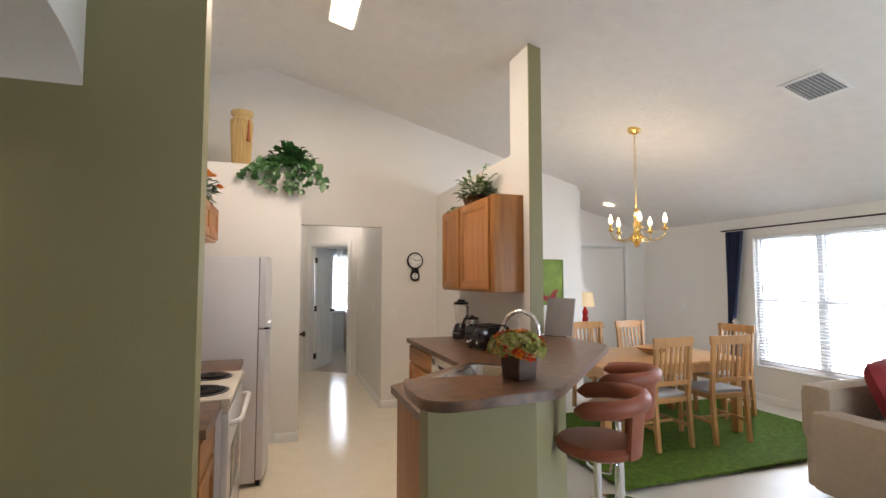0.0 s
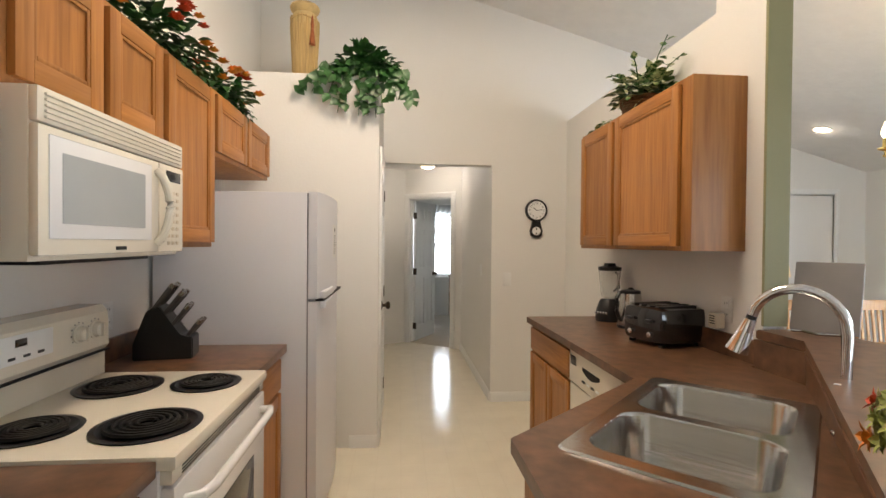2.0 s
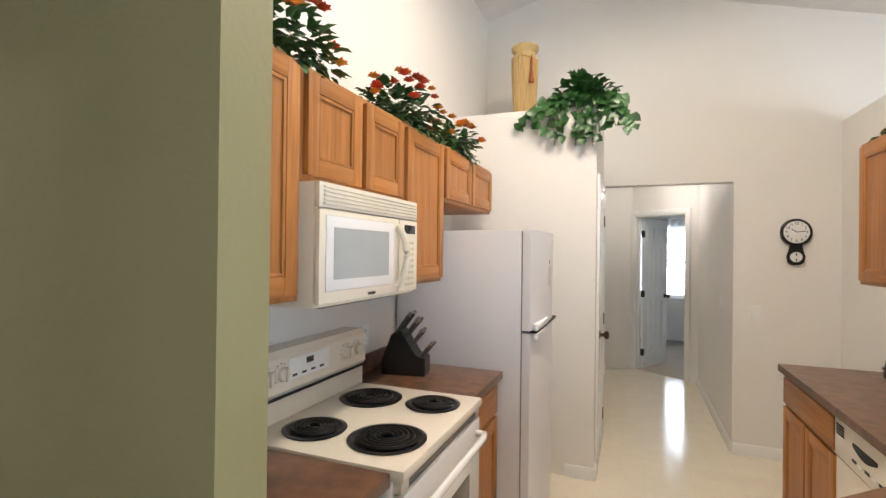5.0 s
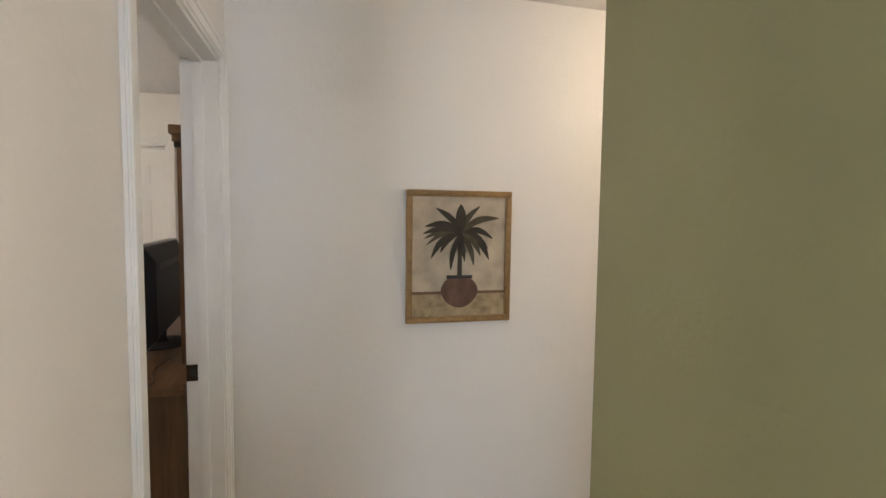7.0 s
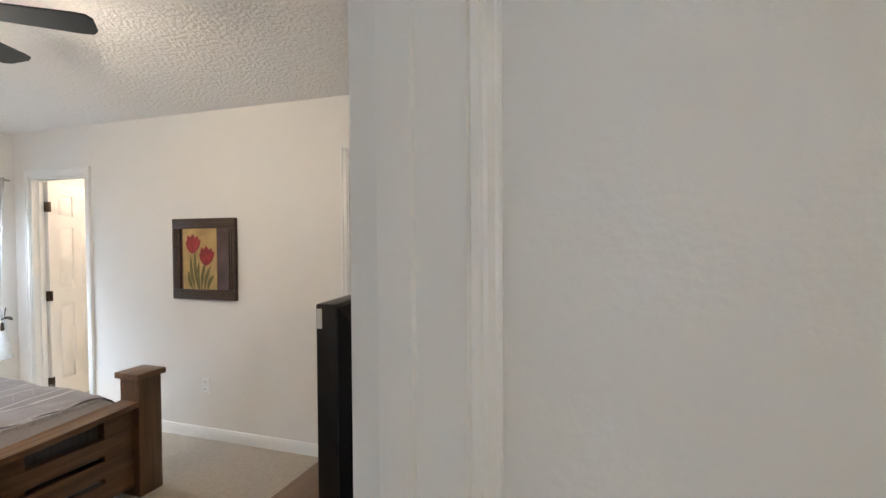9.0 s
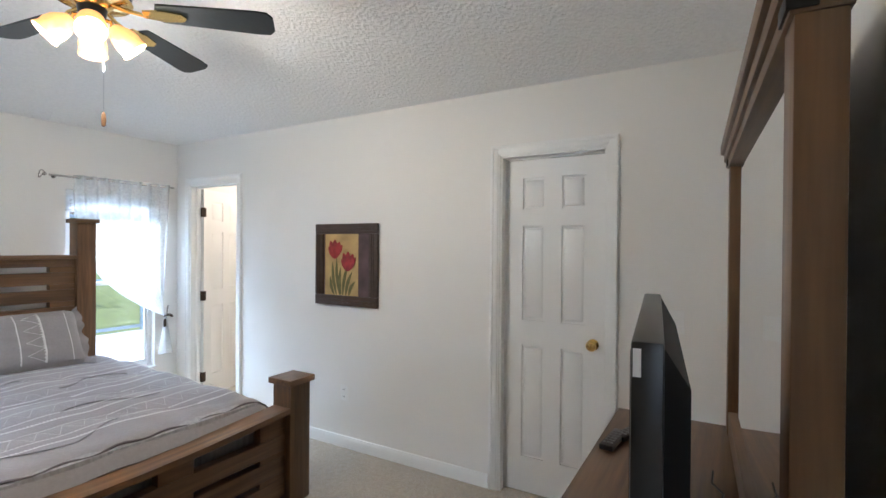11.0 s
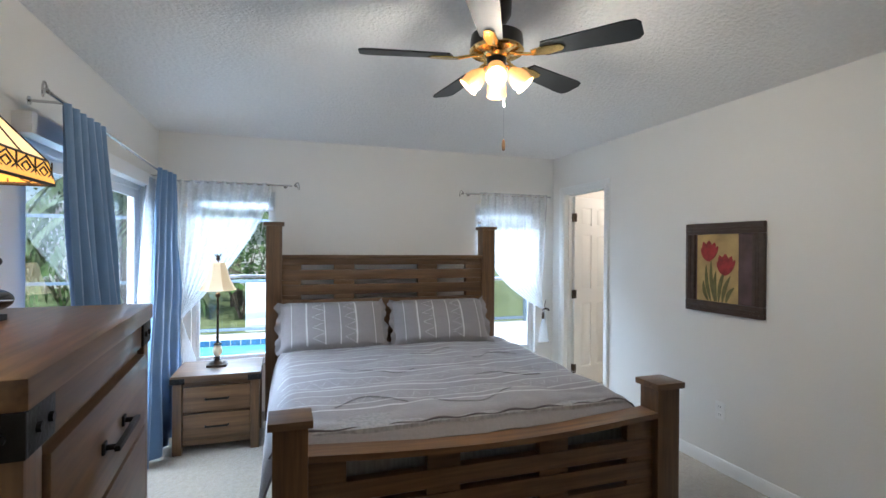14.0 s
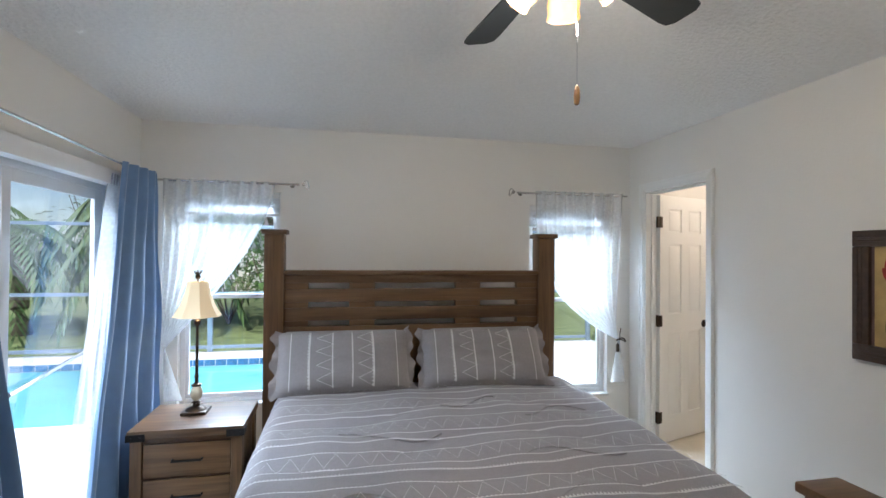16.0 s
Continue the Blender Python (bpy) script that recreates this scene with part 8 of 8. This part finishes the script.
pic = picture("poppy_picture", "green landscape picture with red flowers", pose(3.26, 5.57, 1.45), 0.55, 0.60, 0.015, 0.03, mat("green_canvas_edge", (0.16, 0.26, 0.05), 0.7, vary=0.3, vscale=8))
boxpart("canvas", (-0.26, -0.025, -0.285, 0.26, -0.002, 0.285), mat("painted_green_field", (0.24, 0.36, 0.06), 0.7, vary=0.5, vscale=6), pic, 0, "painted green field")
for i in range(9):
    part("painted_poppy", flat(blade_outline(rnd(-0.2, 0.2), -0.25, rnd(-0.2, 0.2), rnd(-0.2, -0.02), 0.03), -0.028 - 0.0004 * i), TULIPRED, pic)
mb = thing("menu_board", "grey tilted board standing on the breakfast bar", "board", (1.93, 3.08, 1.07), -58)
bm = bmesh.new()
box(bm, -0.11, -0.008, 0.0, 0.11, 0.008, 0.28, 0.004, pose(0, 0, 0.004, -14, 0, 0))
part("panel", bm, mat("grey_board", (0.24, 0.22, 0.215), 0.6, vary=0.1, vscale=10), mb)
bm = bmesh.new()
tube(bm, [(-0.09 + 0.03 * i, -0.05 + 0.02 * math.sin(i * 1.6), 0.006) for i in range(7)], 0.005, 6)
tube(bm, [(0.0, 0.012, 0.002), (0.0, 0.12, 0.006), (0.0, 0.09, 0.18)], 0.004, 6)
part("easel_stand", bm, STEEL, mb, "scrolled metal easel")

# ---- hall lamps and far rooms ----
hl = thing("hall_lamp", "lit flush ceiling lamp with frosted glass bowl", "ceiling light", (0.63, 7.36, 2.44))
bm = bmesh.new()
lathe(bm, [(0.02, -0.105), (0.075, -0.088), (0.112, -0.04), (0.12, -0.012)], 24)
part("glass_bowl", bm, BULB, hl, "glowing frosted glass")
bm = bmesh.new()
lathe(bm, [(0.125, -0.012), (0.13, 0)], 24)
part("rim", bm, BRASS, hl)
point_light("hall_lamp_light", (0.63, 7.36, 2.28), 6, (1, 0.96, 0.90), 0.08)
hl2 = thing("hall_lamp", "lit flush ceiling lamp in the palm hall", "ceiling light", (-1.50, 3.0, 2.43))
bm = bmesh.new()
lathe(bm, [(0.02, -0.075), (0.08, -0.06), (0.115, -0.025), (0.12, -0.012)], 24)
part("glass_bowl", bm, BULB, hl2, "glowing frosted glass")
point_light("palm_hall_lamp_light", (-1.50, 3.0, 2.25), 7, (1, 0.82, 0.60), 0.08)
fd = thing("far_dresser", "dark brown wooden dresser in the far bedroom", "dresser", (1.45, 9.6, 0))
boxpart("body", (-0.25, -0.5, 0.006, 0.25, 0.5, 0.80), RUSTZ, fd, 0.006)
boxpart("top", (-0.27, -0.52, 0.80, 0.27, 0.52, 0.835), RUSTX, fd, 0.005)
for z0, z1 in ((0.10, 0.32), (0.34, 0.56), (0.58, 0.78)):
    dd = boxpart("drawer_front", (-0.268, -0.47, z0, -0.25, 0.47, z1), RUSTX, fd, 0.004)
    boxpart("drawer_pull", (-0.285, -0.06, (z0 + z1) / 2 - 0.008, -0.268, 0.06, (z0 + z1) / 2 + 0.008), IRON, dd, 0.003)


def far_sheer(u, v):
    return Vector((0.15 + (0.75 - 0.55 * min(1, v * 1.4)) * u + 0.55, 10.64 + 0.02 * math.sin(u * 40), 2.15 - 1.3 * v))


drape("sheer_curtain", "white sheer curtain swept aside in the far bedroom", far_sheer, 60, 16, SHEER, "sheer window curtains", 0.0)
sm = thing("smoke_alarm", "round white smoke alarm on the hallway ceiling", "smoke alarm", (0.42, 6.6, 2.44))
bm = bmesh.new()
lathe(bm, [(0.05, -0.035), (0.065, -0.02), (0.068, 0)], 24)
part("case", bm, TRIM, sm)
rv = thing("return_vent", "white return air grille on the hallway ceiling", "vent", (0.36, 7.3, 2.44))
boxpart("frame", (-0.15, -0.25, -0.008, 0.15, 0.25, -0.001), TRIM, rv, 0.002)
for i in range(10):
    boxpart("louvre", (-0.13, -0.22 + 0.046 * i, -0.012, 0.13, -0.195 + 0.046 * i, -0.008), TRIM, rv, 0)

# ---- outside: deck, pool, garden ----
GRASS = mat("lawn_grass", (0.24, 0.29, 0.10), 0.9, bump=0.6, scale=60, vary=0.45, vscale=4)
DECK = mat("pale_concrete_deck", (0.55, 0.52, 0.47), 0.8, bump=0.2, scale=40, vary=0.15, vscale=5)
WATER = mat("pool_water", (0.13, 0.37, 0.39), 0.04, bump=0.5, scale=2.2, vary=0.3, vscale=1.6, spec=0.6)
POOLTILE = mat("blue_pool_tile", (0.05, 0.16, 0.32), 0.2, vary=0.5, vscale=25)
BARK = mat("grey_palm_bark", (0.16, 0.12, 0.085), 0.9, bump=0.8, scale=25, vary=0.4, vscale=12)
FROND = mat("palm_frond_green", (0.12, 0.20, 0.05), 0.6, vary=0.5, vscale=5)
HEDGE = mat("hedge_leaf", (0.13, 0.23, 0.05), 0.6, vary=0.6, vscale=7)
bm = bmesh.new()
s = 900
vs = [bm.verts.new(p) for p in ((-s, -s, -0.16), (s, -s, -0.16), (s, s, -0.16), (-s, s, -0.16))]
bm.faces.new(vs)
struct("ground", bm, GRASS, "green lawn round the house", "ground")
deck = slab_with_hole([(-6.5, -8.3), (5.9, -8.3), (5.9, -1.03), (-0.505, -1.03), (-0.505, -4.0), (-6.5, -4.0)], [(-2.2, -7.7), (3.4, -7.7), (3.4, -5.05), (-2.2, -5.05)], -0.15, -0.03)
struct("pavement_deck", deck, DECK, "pale concrete pool deck", "pavement")
bm = bmesh.new()
sheet(bm, lambda u, v: Vector((-2.3 + 5.8 * u, -7.8 + 2.85 * v, -0.13 + 0.008 * noise.noise(Vector((u * 14, v * 9, 5))))), 60, 40)
struct("water_pool", bm, WATER, "turquoise swimming pool water", "water")
tb = thing("pool_tile_band", "band of blue glazed tiles round the pool edge", "tile band", kind="structure")
bm = bmesh.new()
box(bm, 0, 0, 0, 0.142, 0.012, 0.085, 0.004)
t0 = part("tile", bm, POOLTILE, tb)
t0.matrix_basis = pose(-2.18, -7.705, -0.125)
for i in range(1, 37):
    o = new("tile", t0.data)
    o.parent = tb
    o.matrix_basis = pose(-2.18 + 0.152 * i, -7.705, -0.125)
cage = thing("screen_enclosure", "blue-grey aluminium pool screen enclosure frame", "enclosure")
ALU = mat("blue_grey_aluminium", (0.22, 0.27, 0.33), 0.4, 0.5, vary=0.06, vscale=10)
for x in (-6.4, -4.4, -2.2, 0.0, 1.25, 3.2, 5.8):
    boxpart("post", (x - 0.035, -8.27, -0.03, x + 0.035, -8.20, 2.9), ALU, cage, 0.004)
for z in (0.02, 0.85, 1.9, 2.86):
    boxpart("rail", (-6.4, -8.26, z, 5.8, -8.21, z + 0.05), ALU, cage, 0.003)


def palm_tree(x, y, h, lean, seed):
    random.seed(seed)
    t = thing("palm_tree", "leaning palm tree with drooping green fronds", "tree", (x, y, -0.16), group="garden palms")
    bm = bmesh.new()
    pts = [Vector((lean * (k / 8) ** 2, 0.1 * math.sin(k), h * k / 8)) for k in range(9)]
    tube(bm, pts, 0.17, 12, 0.7)
    part("trunk", bm, BARK, t)
    bm = bmesh.new()
    o = pts[-1]
    for i in range(18):
        a = 2 * math.pi * i / 18 + rnd(-0.2, 0.2)
        up = rnd(0.0, 1.0)
        ln = rnd(1.3, 2.0)
        prev = None
        for k in range(12):
            f = k / 11
            p = o + Vector((math.cos(a) * ln * f, math.sin(a) * ln * f, up * ln * f * 0.7 - 1.25 * ln * f * f))
            if prev is not None:
                d = p - prev
                sd = d.cross(Vector((0, 0, 1))).normalized()
                for sg in (-1, 1):
                    for q in range(2):
                        b0 = prev.lerp(p, q / 2)
                        leaf_shape(bm, b0, b0 + sd * sg * 0.42 * (1 - 0.6 * f) + d * 0.8 + Vector((0, 0, -0.16)), 0.035)
            prev = p
    part("crown", bm, FROND, t)


for k, (x, y, h, l) in enumerate(((1.6, -11.5, 2.6, 0.3), (2.9, -12.6, 3.2, -0.4), (4.2, -11.2, 2.2, 0.3), (-0.4, -13.5, 3.4, 0.4), (5.8, -12.2, 2.8, 0.2), (-4.6, -12.0, 3.0, 0.3))):
    palm_tree(x, y, h, l, 40 + k)


def bush(x, y, r, h, seed):
    random.seed(seed)
    b = thing("bush", "leafy green garden bush in sunlight", "bush", (x, y, -0.16), group="garden bushes")
    bm = bmesh.new()
    for i in range(6):
        a = 2 * math.pi * i / 6
        tube(bm, [(0, 0, 0), (0.3 * r * math.cos(a), 0.3 * r * math.sin(a), 0.35 * h), (0.6 * r * math.cos(a), 0.6 * r * math.sin(a), 0.75 * h)], 0.025, 5, 0.4)
    part("branches", bm, BARK, b)
    foliage("crown", b, (0, 0, h * 0.42), (r, r, h * 0.62), 520, 0.16, HEDGE)


for k, (x, y, r, h) in enumerate(((-1.75, -9.9, 0.8, 1.5), (-0.7, -11.0, 1.0, 2.2), (-2.9, -10.6, 1.0, 2.2), (-3.9, -9.8, 0.9, 1.5), (0.6, -12.2, 1.1, 2.0), (2.2, -13.6, 1.4, 2.8), (3.7, -13.8, 1.5, 2.6), (-5.4, -10.6, 1.1, 2.4), (6.2, -10.8, 1.3, 2.4), (-1.5, -14.0, 1.7, 3.8), (-4.0, -14.0, 1.9, 4.0), (1.0, -15.5, 1.9, 4.2), (4.6, -16.0, 2.0, 4.4), (-6.6, -13.6, 1.8, 3.8))):
    bush(x, y, r, h, 70 + k)
nh = thing("neighbour_house", "pale stucco neighbouring house behind the bushes", "house", (-2.0, -24.0, -0.16))
boxpart("wall", (-9, -3, 0, 9, 3, 2.7), mat("pale_stucco", (0.68, 0.65, 0.58), 0.9, bump=0.3, scale=12, vary=0.08, vscale=1.5), nh, 0)
bm = bmesh.new()
prism(bm, [(-3.5, 2.7), (3.5, 2.7), (0, 4.3)], -9.5, 9.5, Matrix(((0, 0, 1, 0), (1, 0, 0, 0), (0, 1, 0, 0), (0, 0, 0, 1))))
part("roof", bm, mat("grey_shingle", (0.20, 0.18, 0.16), 0.9, bump=0.4, scale=8, vary=0.25, vscale=4), nh)
for x in (-6, -2.5, 2.5, 6):
    w = boxpart("window", (x - 0.6, 3.0, 0.9, x + 0.6, 3.05, 2.1), TRIM, nh, 0.01)
    boxpart("pane", (x - 0.52, 3.04, 0.98, x + 0.52, 3.06, 2.02), DARKGLASS, w, 0)
ac = thing("utility_box", "white outdoor utility box beyond the pool", "utility box", (-1.25, -9.4, -0.16))
boxpart("case", (-0.32, -0.25, 0.0, 0.32, 0.25, 0.95), TRIM, ac, 0.02)
boxpart("door_panel", (-0.26, 0.25, 0.12, 0.26, 0.262, 0.86), TRIM, ac, 0.004)
